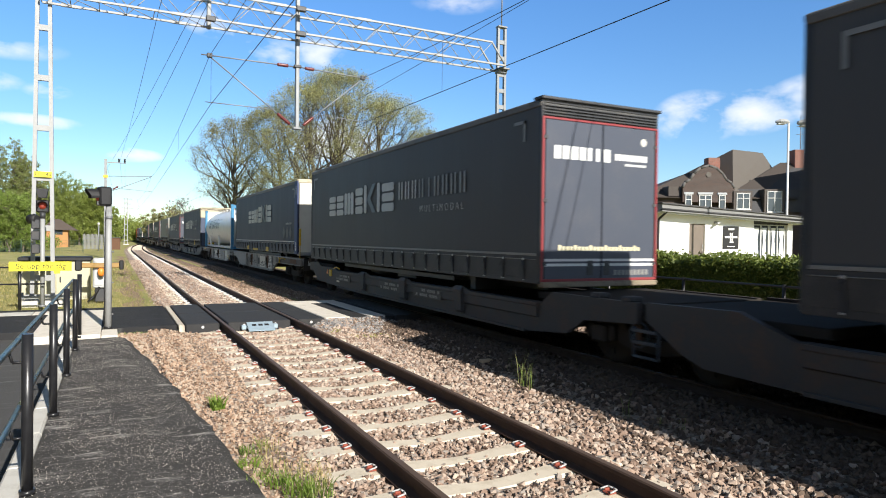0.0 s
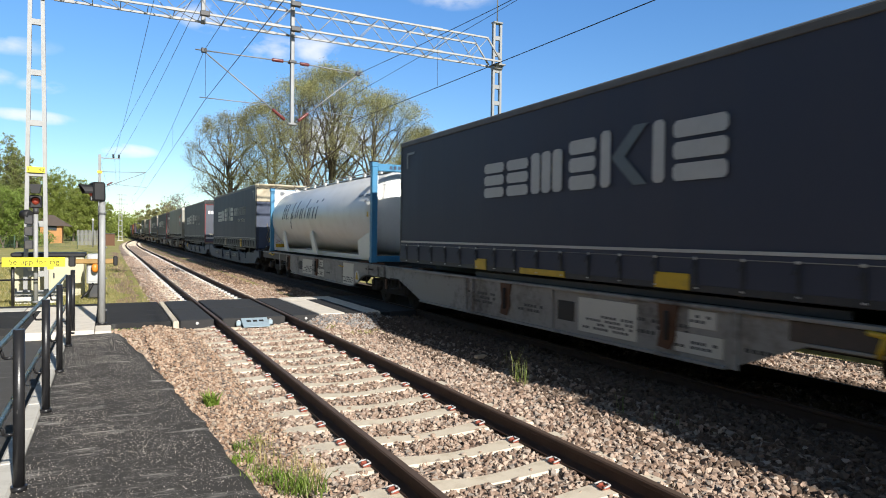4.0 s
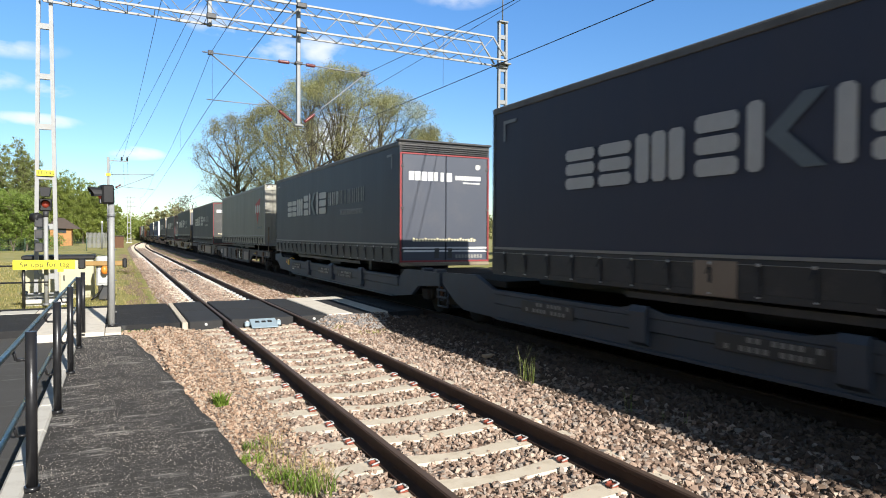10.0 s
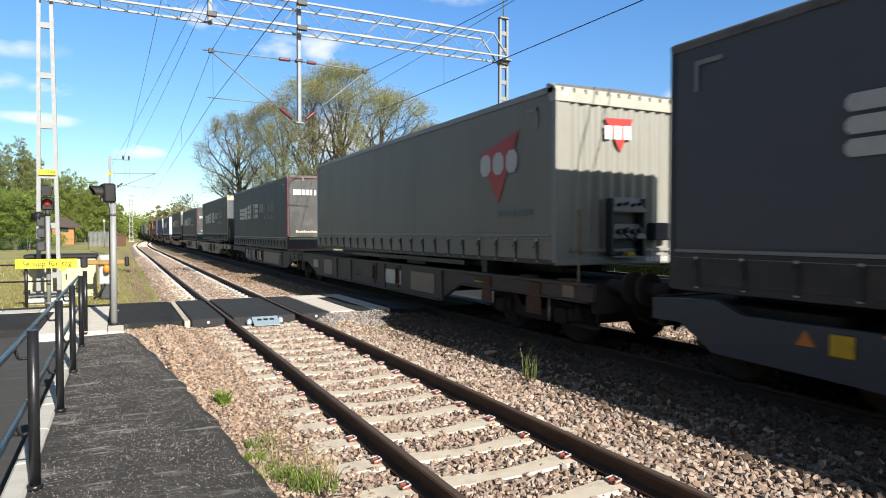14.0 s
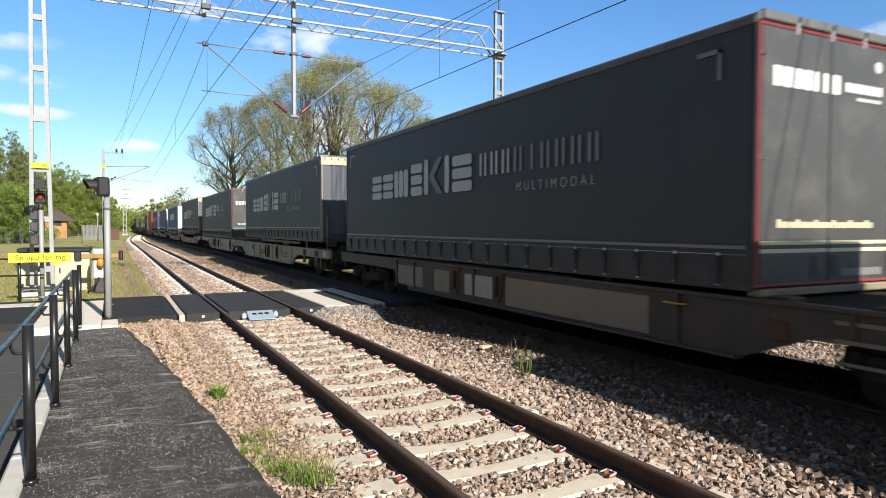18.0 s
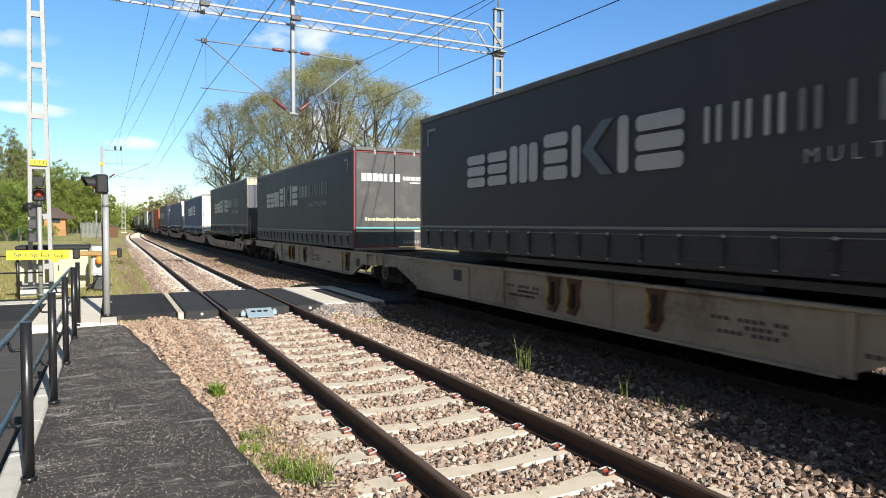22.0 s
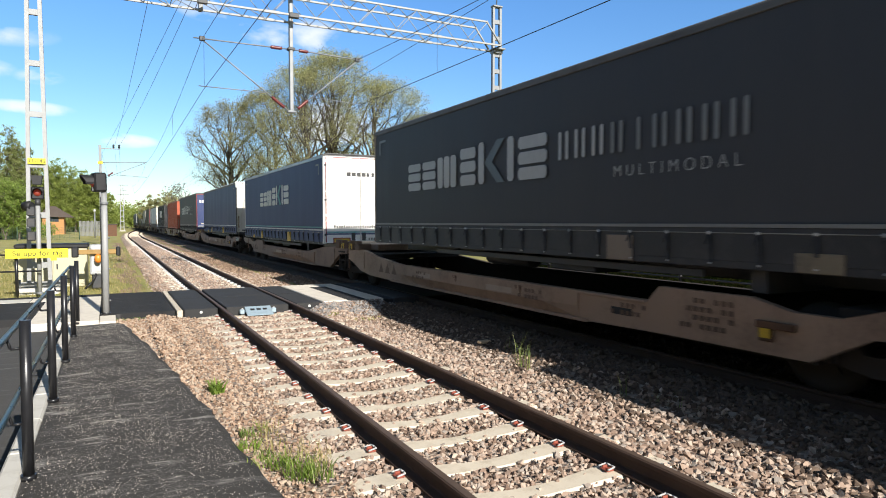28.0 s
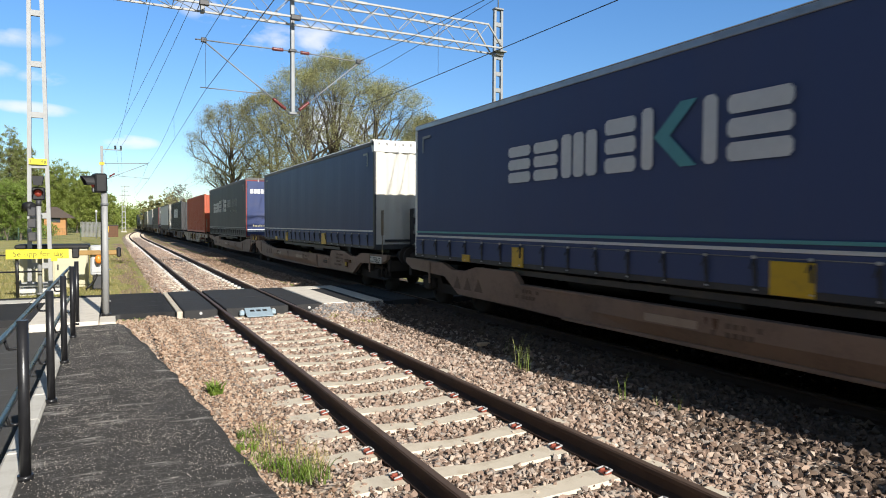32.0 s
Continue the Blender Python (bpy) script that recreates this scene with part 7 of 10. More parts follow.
        part("end_deck", Shape().box(-x + 0.08, x - 0.08, y0 + 0.02, y1 - 0.02, up - 0.03, up - 0.005, 0.004), M["deck"], t)
        for yy in (y0 + 0.8, y0 + 1.9, y1 - 1.9, y1 - 0.8):
            part("folded_spigot", Shape().box(-x + 0.05, -x + 0.3, yy - 0.14, yy + 0.14, up + 0.0, up + 0.06, 0.015), M["rust"], t)
    # brake gear, ladder and handwheel near the ends
    part("brake_cylinder", Shape().tube((-0.55, y0 + 3.1, 0.55), (-0.55, y0 + 3.7, 0.55), 0.16, 12), M["bogie"], t)
    part("air_pipe", Shape().tube((-0.8, y0 + 0.3, 0.66), (-0.8, y1 - 0.3, 0.66), 0.03, 6), M["bogie"], t)
    if not lead:
        d0, d1, z0, z1 = {"pocket": (-0.36, 0.08, 0.27, 0.66), "belly": (0.2, 0.75, 0.36, 0.94), "flat": (0.74, 1.26, 0.48, 0.92)}[kind]
        rail = M["wslate" if kind == "pocket" else "bogie" if mat == "wlight" or kind == "belly" else "panel"]
        step = part("ladder", Shape().path([(-1.2, y0 + d1, z1), (-1.22, y0 + d1, z0), (-1.22, y0 + d0, z0), (-1.2, y0 + d0, z1)], 0.022, 6), rail, t, "steel foot ladder")
        part("rung", Shape().box(-1.26, -1.2, y0 + d0, y0 + d1, z1 - 0.06, z1 - 0.02), rail, step)
        part("rung", Shape().box(-1.26, -1.2, y0 + d0, y0 + d1, (z0 + z1) / 2 - 0.02, (z0 + z1) / 2 + 0.02), rail, step)
        wheel = part("handwheel", ring((-1.15, y0 + 0.05, 0.55), 0.17, 0.016), rail, t)
        part("hub", Shape().box(-1.17, -1.14, y0 - 0.01, y0 + 0.11, 0.42, 0.68, 0.01), M["rust"], wheel)
    if tail == 2 and kind == "flat":
        step = part("ladder", Shape().path([(-1.2, y1 - 0.3, 0.96), (-1.22, y1 - 0.3, 0.48), (-1.22, y1 - 0.82, 0.48), (-1.2, y1 - 0.82, 0.96)], 0.02, 6), M["bogie"], t, "dark steel foot ladder")
        part("rung", Shape().box(-1.26, -1.2, y1 - 0.82, y1 - 0.3, 0.70, 0.74), M["bogie"], step)
    sets = []
    if lead:
        sets += bogie_parts(t, y0 + 1.85)
        step = part("step", Shape().path([(-1.15, y0 + 0.45, 0.9), (-1.2, y0 + 0.45, 0.40), (-1.2, y0 - 0.05, 0.38), (-1.15, y0 - 0.05, 0.9)], 0.016, 6), M["bogie"], t, "dark shunter's step")
        part("tread", Shape().box(-1.3, -1.14, y0 - 0.07, y0 + 0.47, 0.375, 0.395), M["yellow" if mat == "wcream" else "bogie"], step)
        rigging(t, y0, -1)
        for xx in (-0.87, 0.87):
            bf = part("buffer", Shape().tube((xx, y0 - 0.42, 1.0), (xx, y0, 1.0), 0.1, 10), M["bogie"], t)
            part("buffer_head", Shape().tube((xx, y0 - 0.48, 1.0), (xx, y0 - 0.42, 1.0), 0.23, 14), M["bogie"], bf)
        part("coupling", Shape().path([(0, y0, 0.95), (0, y0 - 0.3, 0.82), (0, y0 - 0.55, 0.9)], 0.04, 6), M["bogie"], t)
        thick = 0.016 if kind == "pocket" else 0.036
        part("grab_pole", Shape().tube((-1.22, y0 + 0.35, 0.8), (-1.22, y0 + 0.35, 1.5), 0.016, 8).tube((-1.22, y0 + 0.35, 1.5), (-1.22, y0 + 0.35, 2.14), thick, 8), M["bogie" if kind == "pocket" else "yellow" if mat == "wlight" else "sillmat"], t, "upright grab pole")
    if tail:
        sets += bogie_parts(t, y1 - (1.85 if tail == 1 else -0.15))
        if tail == 1:
            rigging(t, y1, 1)
            for xx in (-0.87, 0.87):
                bf = part("buffer", Shape().tube((xx, y1, 1.0), (xx, y1 + 0.42, 1.0), 0.1, 10), M["bogie"], t)
                part("buffer_head", Shape().tube((xx, y1 + 0.42, 1.0), (xx, y1 + 0.48, 1.0), 0.23, 14), M["bogie"], bf)
    return t, sets


DARK = dict(side="charcoal", logo="double")
NAVY = dict(piping="white", piping2="teal", skirt="navy", plates=((4.5, "yellow", 0.5, 0.36), (9.5, "yellow", 0.34, 0.34), (11.3, "yellow", 0.3, 0.14)))
BLUEDOOR = dict(end="doors", door="doorslate", louvre=True)
GREYDOOR = dict(side="coal", end="doors", door="doorgrey", edge=0.032, web_z=0.67, lines=((0.48, "cream"), (0.39, "cream")))
TEALDOOR = dict(side="coal", end="doors", door="doorgrey", z=(1.12, 4.01), mark=0.80, edge=0.032, web_z=0.78, lines=((0.55, "teal"), (0.45, "cream")))
RIBBED = dict(side="coal", end="corrugated", door="endgrey", capmat="roofcream", z=(1.3, 4.15), post="panel")
WHITEDOOR = dict(end="doors", door="doorwhite", print="skirt", web="skirt", short=True, lamps=True, edge=0.026, dashed=True, lines=((0.3, "navy"), (0.36, "teal")), post="doorwhite", rail="trim")
DARK_TEXT = "charcoal curtain-sided trailer"
WHEELSETS = []


def load(kind, front, length=13.7):
    """Put a load on the train with its leading end at that place."""
    MOVERS.append((kind, front + length / 2))


def train():
    load(trailer("curtain_trailer", DARK_TEXT + " with slate doors, leading the train", dict(DARK, **BLUEDOOR)), -9.5)
    load(trailer("curtain_trailer", DARK_TEXT + " with slate-blue doors edged in red", dict(DARK, **BLUEDOOR)), 8.68)
    load(trailer("curtain_trailer", "blue-black curtain-sided swap body with white end and blue corners",
                 dict(side="dusk", skirt="dusk", logo="single", fade=1, end="flat", door="endwhite", cheeks=1, diamonds=1, z=(1.2, 4.0), piping="logo", plates=((5.3, "yellow", 0.55, 0.2), (9.9, "yellow", 0.4, 0.2), (8.0, "yellow", 1.2, 0.1)))), 24.29)
    load(tank_container(), 39.92, 12.15)
    load(trailer("curtain_trailer", "blue-black curtain-sided trailer with cream tarpaulin flap over blue end", dict(side="dusk", logo="double", end="tarp", plates=((3.8, "yellow", 0.42, 0.4), (8.7, "panel", 0.6, 0.42)))), 54.9)
    load(trailer("curtain_trailer", "slate curtain-sided trailer with slate-blue doors edged in red", dict(BLUEDOOR, side="slate", logo="double")), 73.0)
    load(trailer("curtain_trailer", "grey curtain-sided trailer with a red triangle mark and pale ribbed end",
                 dict(side="greygreen", logo="triangle", skirt="greygreen", end="corrugated", door="endpale", capmat="endcap", pitch=0.235, cap=0.27, beam="logomid", z=(1.3, 4.15), roof="roofgrey", rail="logomid", post="logomid")), 89.1)
    load(trailer("curtain_trailer", DARK_TEXT + " with dark grey doors edged in red", dict(DARK, **GREYDOOR)), 107.3)
    load(trailer("curtain_trailer", DARK_TEXT + " with slate ribbed end under cream cap", dict(DARK, **RIBBED)), 123.6)
    load(trailer("curtain_trailer", DARK_TEXT + " with grey red-edged doors and teal line", dict(DARK, **TEALDOOR)), 141.8)
    load(trailer("curtain_trailer", DARK_TEXT + " with slate ribbed end under wide cream cap", dict(DARK, **dict(RIBBED, cap=0.36, plates=((1.7, "sillmat", 0.5, 0.2), (4.5, "panel", 0.5, 0.34))))), 158.0)
    load(trailer("curtain_trailer", "navy curtain-sided trailer with clean white red-edged doors", dict(NAVY, side="navy", logo="single", **dict(WHITEDOOR, z=(1.08, 4.02)))), 176.3)
    load(trailer("curtain_trailer", "blue curtain-sided trailer with a white ribbed end",
                 dict(NAVY, side="royal", end="corrugated", door="endwhite", capmat="doorwhite", z=(1.15, 4.0), roof="whitecurtain", piping2=None)), 192.6)
    load(trailer("curtain_trailer", "dark charcoal curtain-sided trailer with bright blue red-edged doors", dict(DARK, **dict(BLUEDOOR, door="doorblue", louvre=None))), 210.9)
    load(box_container("box_container", "orange-red corrugated steel container", M["boxred"], 12.2), 227.4, 12.2)
    load(box_container("box_container", "black corrugated steel container with white lettering blocks", M["boxblack"], 12.2, True), 245.2, 12.2)
    rest = (("whitecurtain", "flat", "endwhite", "white"), ("charcoal", "doors", "doorgrey", "dark charcoal"), ("silver", "flat", "endwhite", "pale grey"), ("greygreen", "flat", "endpale", "grey"),
            ("charcoal", "doors", "doorslate", "dark charcoal"), ("royal", "flat", "endwhite", "blue"), ("charcoal", "flat", "endgrey", "dark charcoal"))
    fronts = (261.6, 279.8, 296.0, 314.2, 330.5, 348.7, 365.0)
    for (c, e, d, word), f in zip(rest, fronts):
        load(trailer("curtain_trailer", word + " curtain-sided trailer far back in the train", dict(side=c, end=e, door=d, straps=False)), f)
    # wagons: (label, paint, front, back, style, own leading bogie, trailing bogie: 1 own, 2 shared)
    W = (("soot-dark pocket wagon with rust-stained side sills", "wsoot", -10.6, 6.35, "pocket", 0, 2),
         ("soot-dark pocket wagon with rust-stained side sills", "wsoot", 6.5, 22.6, "pocket", 0, 1),
         ("pale grey container wagon with rust-stained deep side sills", "wlight", 23.75, 38.9, "flat", 1, 2),
         ("pale grey container wagon with rust-stained deep side sills", "wlight", 39.05, 53.3, "flat", 0, 1),
         ("dark slate pocket wagon with fish-bellied side sills", "wslate", 54.3, 70.7, "pocket", 1, 2),
         ("dark slate pocket wagon with fish-bellied side sills", "wslate", 70.85, 87.0, "pocket", 0, 1),
         ("black-brown container wagon with tan side panels", "wdark", 88.2, 105.0, "panelled", 1, 2),
         ("black-brown container wagon with tan side panels", "wdark", 105.15, 121.6, "panelled", 0, 1),
         ("cream container wagon with rusty spigot brackets", "wcream", 122.8, 139.5, "flat", 1, 2),
         ("cream container wagon with rusty spigot brackets", "wcream", 139.65, 156.1, "flat", 0, 1),
         ("faded tan pocket wagon with deep belly", "wtan", 157.2, 173.9, "belly", 1, 2),
         ("faded pink-brown pocket wagon with hazard plates", "wpink", 174.05, 190.6, "belly", 0, 1),
         ("faded pink-brown pocket wagon with hazard plates", "wpink", 191.8, 208.5, "belly", 1, 2),
         ("faded pink-brown pocket wagon with hazard plates", "wpink", 208.65, 225.1, "belly", 0, 1))
    for label, mat, a, b, style, lead, tail in W:
        h = (b - a) / 2
        t, sets = wagon(label, mat, -h, h, style, lead, tail)
        MOVERS.append((t, (a + b) / 2))
        WHEELSETS.append((sets, (a + b) / 2))
    a = 226.3
    for i in range(9):
        b = a + (16.7 if i % 2 == 0 else 16.4)
        h = (b - a) / 2
        t, sets = wagon("grey container wagon far back in the train", "wdark" if i % 3 else "wcream", -h, h, "flat", i % 2 == 0, 2 if i % 2 == 0 else 1)
        MOVERS.append((t, (a + b) / 2))
        a = b + (0.15 if i % 2 == 0 else 1.2)


train()


def motions():
    """The train comes on along its track, slowing a little, and its wheels roll."""
    for ob, place_ in MOVERS:
        rows = []
        for i in range(33):
            y = place_ - run(i)
            turn = math.degrees(math.atan(far_line(y + 0.5) - far_line(y - 0.5)))
            rows.append((float(i), pose(far_line(y), y, 0, 0, 0, -turn)))
        walk(ob, rows)
    for sets, place_ in WHEELSETS:
        for wheel, y in sets:
            rows = []
            for i in range(321):
                rows.append((i / 10, pose(0, y, 0.46, math.degrees(run(i / 10) / 0.46), 0, 0)))
            walk(wheel, rows)


# ---- overhead line, signals and lineside things ----
GANTRY_Y = 21.3


def lattice_mast(x, y, top, wide_low, wide_high, label, step=1.55, leg=0.085, steel="galv", first=0.75):
    """Two upright channels joined by batten plates."""
    t = thing("catenary_mast", label, "mast", m=pose(x, y, -0.1))
    for s in (-1, 1):
        lo, hi = s * wide_low / 2, s * wide_high / 2
        h = leg / 2
        part("leg", Shape().loft([[(lo - h, -0.06, 0), (lo + h, -0.06, 0), (lo + h, 0.06, 0), (lo - h, 0.06, 0)], [(hi - h, -0.06, top), (hi + h, -0.06, top), (hi + h, 0.06, top), (hi - h, 0.06, top)]]), M[steel], t)
    z = first
    while z < top - 0.1:
        w = wide_low + (wide_high - wide_low) * z / top
        part("batten", Shape().box(-w / 2, w / 2, -0.045, 0.045, z, z + 0.16, 0.006), M[steel], t)
        z += step
    part("foundation", Shape().box(-wide_low / 2 - 0.25, wide_low / 2 + 0.25, -0.4, 0.4, -0.4, 0.06, 0.03), M["kerb"], t)
    return t


def gantry():
    left = lattice_mast(-4.58, GANTRY_Y, 10.2, 0.51, 0.25, "tall two-legged galvanised catenary mast beside the crossing", 1.40, 0.10, "galv", 0.6)
    num = part("number_plate", Shape().box(-0.215, 0.215, -0.11, -0.09, 3.50, 3.66, 0.004), M["yellowsign"], left, "yellow number plate")
    mark = bpy.data.curves.new("lettering", "FONT")
    mark.body, mark.size, mark.extrude, mark.align_x, mark.align_y = "11-14a", 0.15, 0.002, "CENTER", "CENTER"
    mark.materials.append(M["ink"])
    ob = new("lettering", mark)
    ob.parent = num
    ob.matrix_basis = pose(0.0, -0.113, 3.58, 90, 0, 0)
    part("base_frame", Shape().box(-0.55, 0.55, -0.3, -0.2, 0.12, 0.2, 0.01).box(-0.55, 0.55, 0.2, 0.3, 0.12, 0.2, 0.01), M["galv"], left)
    for x in (-0.45, 0.45):
        part("anchor_bolt", Shape().tube((x, -0.25, 0), (x, -0.25, 0.3), 0.025, 6), M["galvdull"], left)
    right = lattice_mast(10.45, GANTRY_Y, 10.1, 0.36, 0.30, "galvanised catenary mast with a lightning rod behind the train", 0.62, 0.09, "galvdull")
    part("rod", Shape().tube((0, 0, 10.1), (0, 0, 12.6), 0.024, 8), M["galvdull"], right)
    part("cap", Shape().box(-0.2, 0.2, -0.12, 0.12, 10.06, 10.12, 0.01), M["galvdull"], right)
    part("bracket", Shape().box(-0.22, 0.22, -0.3, 0.3, 8.43, 8.49, 0.01).box(-0.2, 0.2, -0.14, 0.14, 8.32, 8.43, 0.015), M["galvdull"], right)
    t = thing("gantry_beam", "galvanised lattice gantry beam spanning both tracks", "gantry")
    x0, x1 = -4.66, 10.15
    ya, yb, zl, zh = GANTRY_Y - 0.42, GANTRY_Y + 0.42, 8.42, 9.22
    for y in (ya, yb):
        part("chord", Shape().box(x0, x1 + 0.25, y - 0.028, y + 0.028, zl - 0.032, zl + 0.032, 0.006), M["galv"], t)
        part("chord", Shape().box(x0, x1 - 0.35, y - 0.028, y + 0.028, zh - 0.032, zh + 0.032, 0.006), M["galv"], t)
        part("end_strut", Shape().tube((x1 - 0.38, y, zh), (x1 + 0.2, y, zl + 0.05), 0.035, 6), M["galv"], t)
    n = 20
    w = (x1 - 0.35 - x0) / n
    for i in range(n):
        a, b = x0 + i * w, x0 + (i + 1) * w
        for y in (ya, yb):
            part("diagonal", Shape().tube((a, y, zl if i % 2 else zh), (b, y, zh if i % 2 else zl), 0.013, 5), M["galv"], t)
        for z in (zl, zh):
            part("cross_brace", Shape().tube((a, ya, z), (b, yb, z), 0.013, 5), M["galv"], t)
            part("cross_brace", Shape().tube((a, yb, z), (a, ya, z), 0.013, 5), M["galv"], t)
        if i % 4 == 1:
            for y in (ya, yb):
                part("splice_plate", Shape().box(a - 0.25, a + 0.25, y - 0.038, y + 0.038, zl - 0.042, zl + 0.042, 0.004).box(a - 0.25, a + 0.25, y - 0.038, y + 0.038, zh - 0.042, zh + 0.042, 0.004), M["galv"], t)
    hang = part("short_hanger", Shape().box(-0.27, -0.15, GANTRY_Y - 0.1, GANTRY_Y + 0.1, 8.25, 9.6, 0.01), M["galvdull"], t)
    part("clamp", Shape().box(-0.35, -0.07, GANTRY_Y - 0.52, GANTRY_Y - 0.4, 8.34, 8.5, 0.02), M["darkmetal"], hang)
    # middle post with a cantilever to each side
    c = thing("catenary_support", "galvanised drop post with two cantilevers on brown insulators", "catenary support")
    part("post", Shape().box(2.50, 2.62, GANTRY_Y - 0.08, GANTRY_Y + 0.08, 5.42, 9.72, 0.012), M["galvdull"], c)
    for z in (8.38, 9.18):
        part("clamp", Shape().box(2.4, 2.72, GANTRY_Y - 0.5, GANTRY_Y - 0.34, z - 0.06, z + 0.1, 0.02), M["darkmetal"], c)
    part("foot", Shape().box(2.42, 2.70, GANTRY_Y - 0.1, GANTRY_Y + 0.1, 5.37, 5.44, 0.015), M["galvdull"], c)
    part("collar", Shape().box(2.44, 2.68, GANTRY_Y - 0.11, GANTRY_Y + 0.11, 7.39, 7.48, 0.015), M["darkmetal"], c)
    for s, end in ((-1, -0.18), (1, 4.84)):
        zt_ = 7.40 if s < 0 else 7.32
        px = 2.56 + s * 0.12
        a, b = Vector((px, GANTRY_Y, 7.43)), Vector((end - (0.25 if s < 0 else -0.2), GANTRY_Y, zt_ + 0.03))
        part("top_tube", Shape().tube(a, b, 0.021, 8), M["galvdull"], c)
        part("insulator", Shape().turn([(0, 0.03), (0.05, 0.065), (0.15, 0.045), (0.25, 0.065), (0.35, 0.045), (0.45, 0.065), (0.55, 0.045), (0.65, 0.065), (0.75, 0.045), (0.85, 0.065), (1, 0.03)], a.lerp(b, 0.06), a.lerp(b, 0.19), 12), M["insulator"], c)
        d, e = Vector((px, GANTRY_Y, 5.45)), Vector((end, GANTRY_Y, zt_))
        part("strut", Shape().tube(d, e, 0.022, 8), M["galvdull"], c)
        part("insulator", Shape().turn([(0, 0.03), (0.05, 0.065), (0.15, 0.045), (0.25, 0.065), (0.35, 0.045), (0.45, 0.065), (0.55, 0.045), (0.65, 0.065), (0.75, 0.045), (0.85, 0.065), (1, 0.03)], d.lerp(e, 0.04), d.lerp(e, 0.2), 12), M["insulator"], c)
        f = d.lerp(e, 0.26)
        part("registration_arm", Shape().tube(f, (end - (0.12 if s < 0 else -0.15), GANTRY_Y, 5.98 if s < 0 else 5.84), 0.015, 6), M["galvdull"], c)
        part("wire_clamp", Shape().box(end - 0.08, end + 0.08, GANTRY_Y - 0.06, GANTRY_Y + 0.06, zt_ - 0.04, zt_ + 0.1, 0.015), M["darkmetal"], c)


def sag_wire(name, label, pts, r, dip):
    """A hanging wire through the given supports."""
    cu = bpy.data.curves.new(name, "CURVE")
    cu.dimensions, cu.bevel_depth, cu.bevel_resolution = "3D", r, 1
    line = []
    for (a, b) in zip(pts, pts[1:]):
        a, b = Vector(a), Vector(b)
        for k in range(10):
            s = k / 10
            p = a.lerp(b, s)
            line.append((p.x, p.y, p.z - dip * 4 * s * (1 - s)))
    line.append(tuple(pts[-1]))
    sp = cu.splines.new("POLY")
    sp.points.add(len(line) - 1)
    for q, p in zip(sp.points, line):
        q.co = (*p, 1)
    cu.materials.append(M["wire"])
    return tagged(new(name, cu), label, "wire")


def wires():
    sag_wire("messenger_wire", "dark messenger wire over the near track", [(-0.1, -24, 7.4), (-0.18, GANTRY_Y, 7.42), (0.22, 64, 7.15), (near_line(107), 107, 7.2), (near_line(150), 150, 7.2)], 0.008, 0.55)
    sag_wire("contact_wire", "dark contact wire over the near track", [(0.15, -24, 5.85), (-0.16, GANTRY_Y, 5.88), (0.25, 64, 5.7), (near_line(107), 107, 5.7), (near_line(150), 150, 5.7)], 0.009, 0.02)
    sag_wire("messenger_wire", "dark messenger wire over the train", [(4.7, -24, 7.2), (4.83, GANTRY_Y, 7.34), (far_line(64), 64, 7.2), (far_line(107), 107, 7.2), (far_line(150), 150, 7.2)], 0.008, 0.72)
    sag_wire("stitch_wire", "thin auxiliary wire over the train", [(4.75, -24, 6.8), (4.83, 10, 6.80), (4.86, 26, 6.72)], 0.006, 0.03)
    sag_wire("contact_wire", "dark contact wire over the train", [(4.75, -24, 5.08), (4.88, GANTRY_Y, 5.80), (far_line(64), 64, 5.7), (far_line(107), 107, 5.7), (far_line(150), 150, 5.7)], 0.009, 0.03)
    sag_wire("feeder_wire", "dark overhead feeder wire", [(-0.9, -24, 9.2), (-1.65, GANTRY_Y, 8.5), (-2.3, 64, 8.5), (near_line(107) - 2, 107, 8.5)], 0.008, 0.25)
    sag_wire("feeder_wire", "dark overhead feeder wire", [(1.0, -24, 9.0), (-0.62, GANTRY_Y, 8.2), (-1.93, 64, 8.5), (near_line(107) - 1.6, 107, 8.5)], 0.008, 0.25)
    sag_wire("feeder_wire", "dark overhead return wire", [(2.0, -24, 9.0), (-0.85, GANTRY_Y, 8.3), (-3.3, 64, 7.75), (near_line(107) - 3, 107, 7.8)], 0.008, 0.2)
    for (x, y, z0, z1) in ((4.84, 15.2, 5.71, 6.95), (-0.17, 21.0, 5.9, 7.38), (-0.1, 33.0, 5.85, 6.85), (4.9, 29.0, 5.92, 6.98)):
        sag_wire("dropper", "thin dropper wire between messenger and contact wire", [(x, y, z0), (x, y, z1)], 0.005, 0)


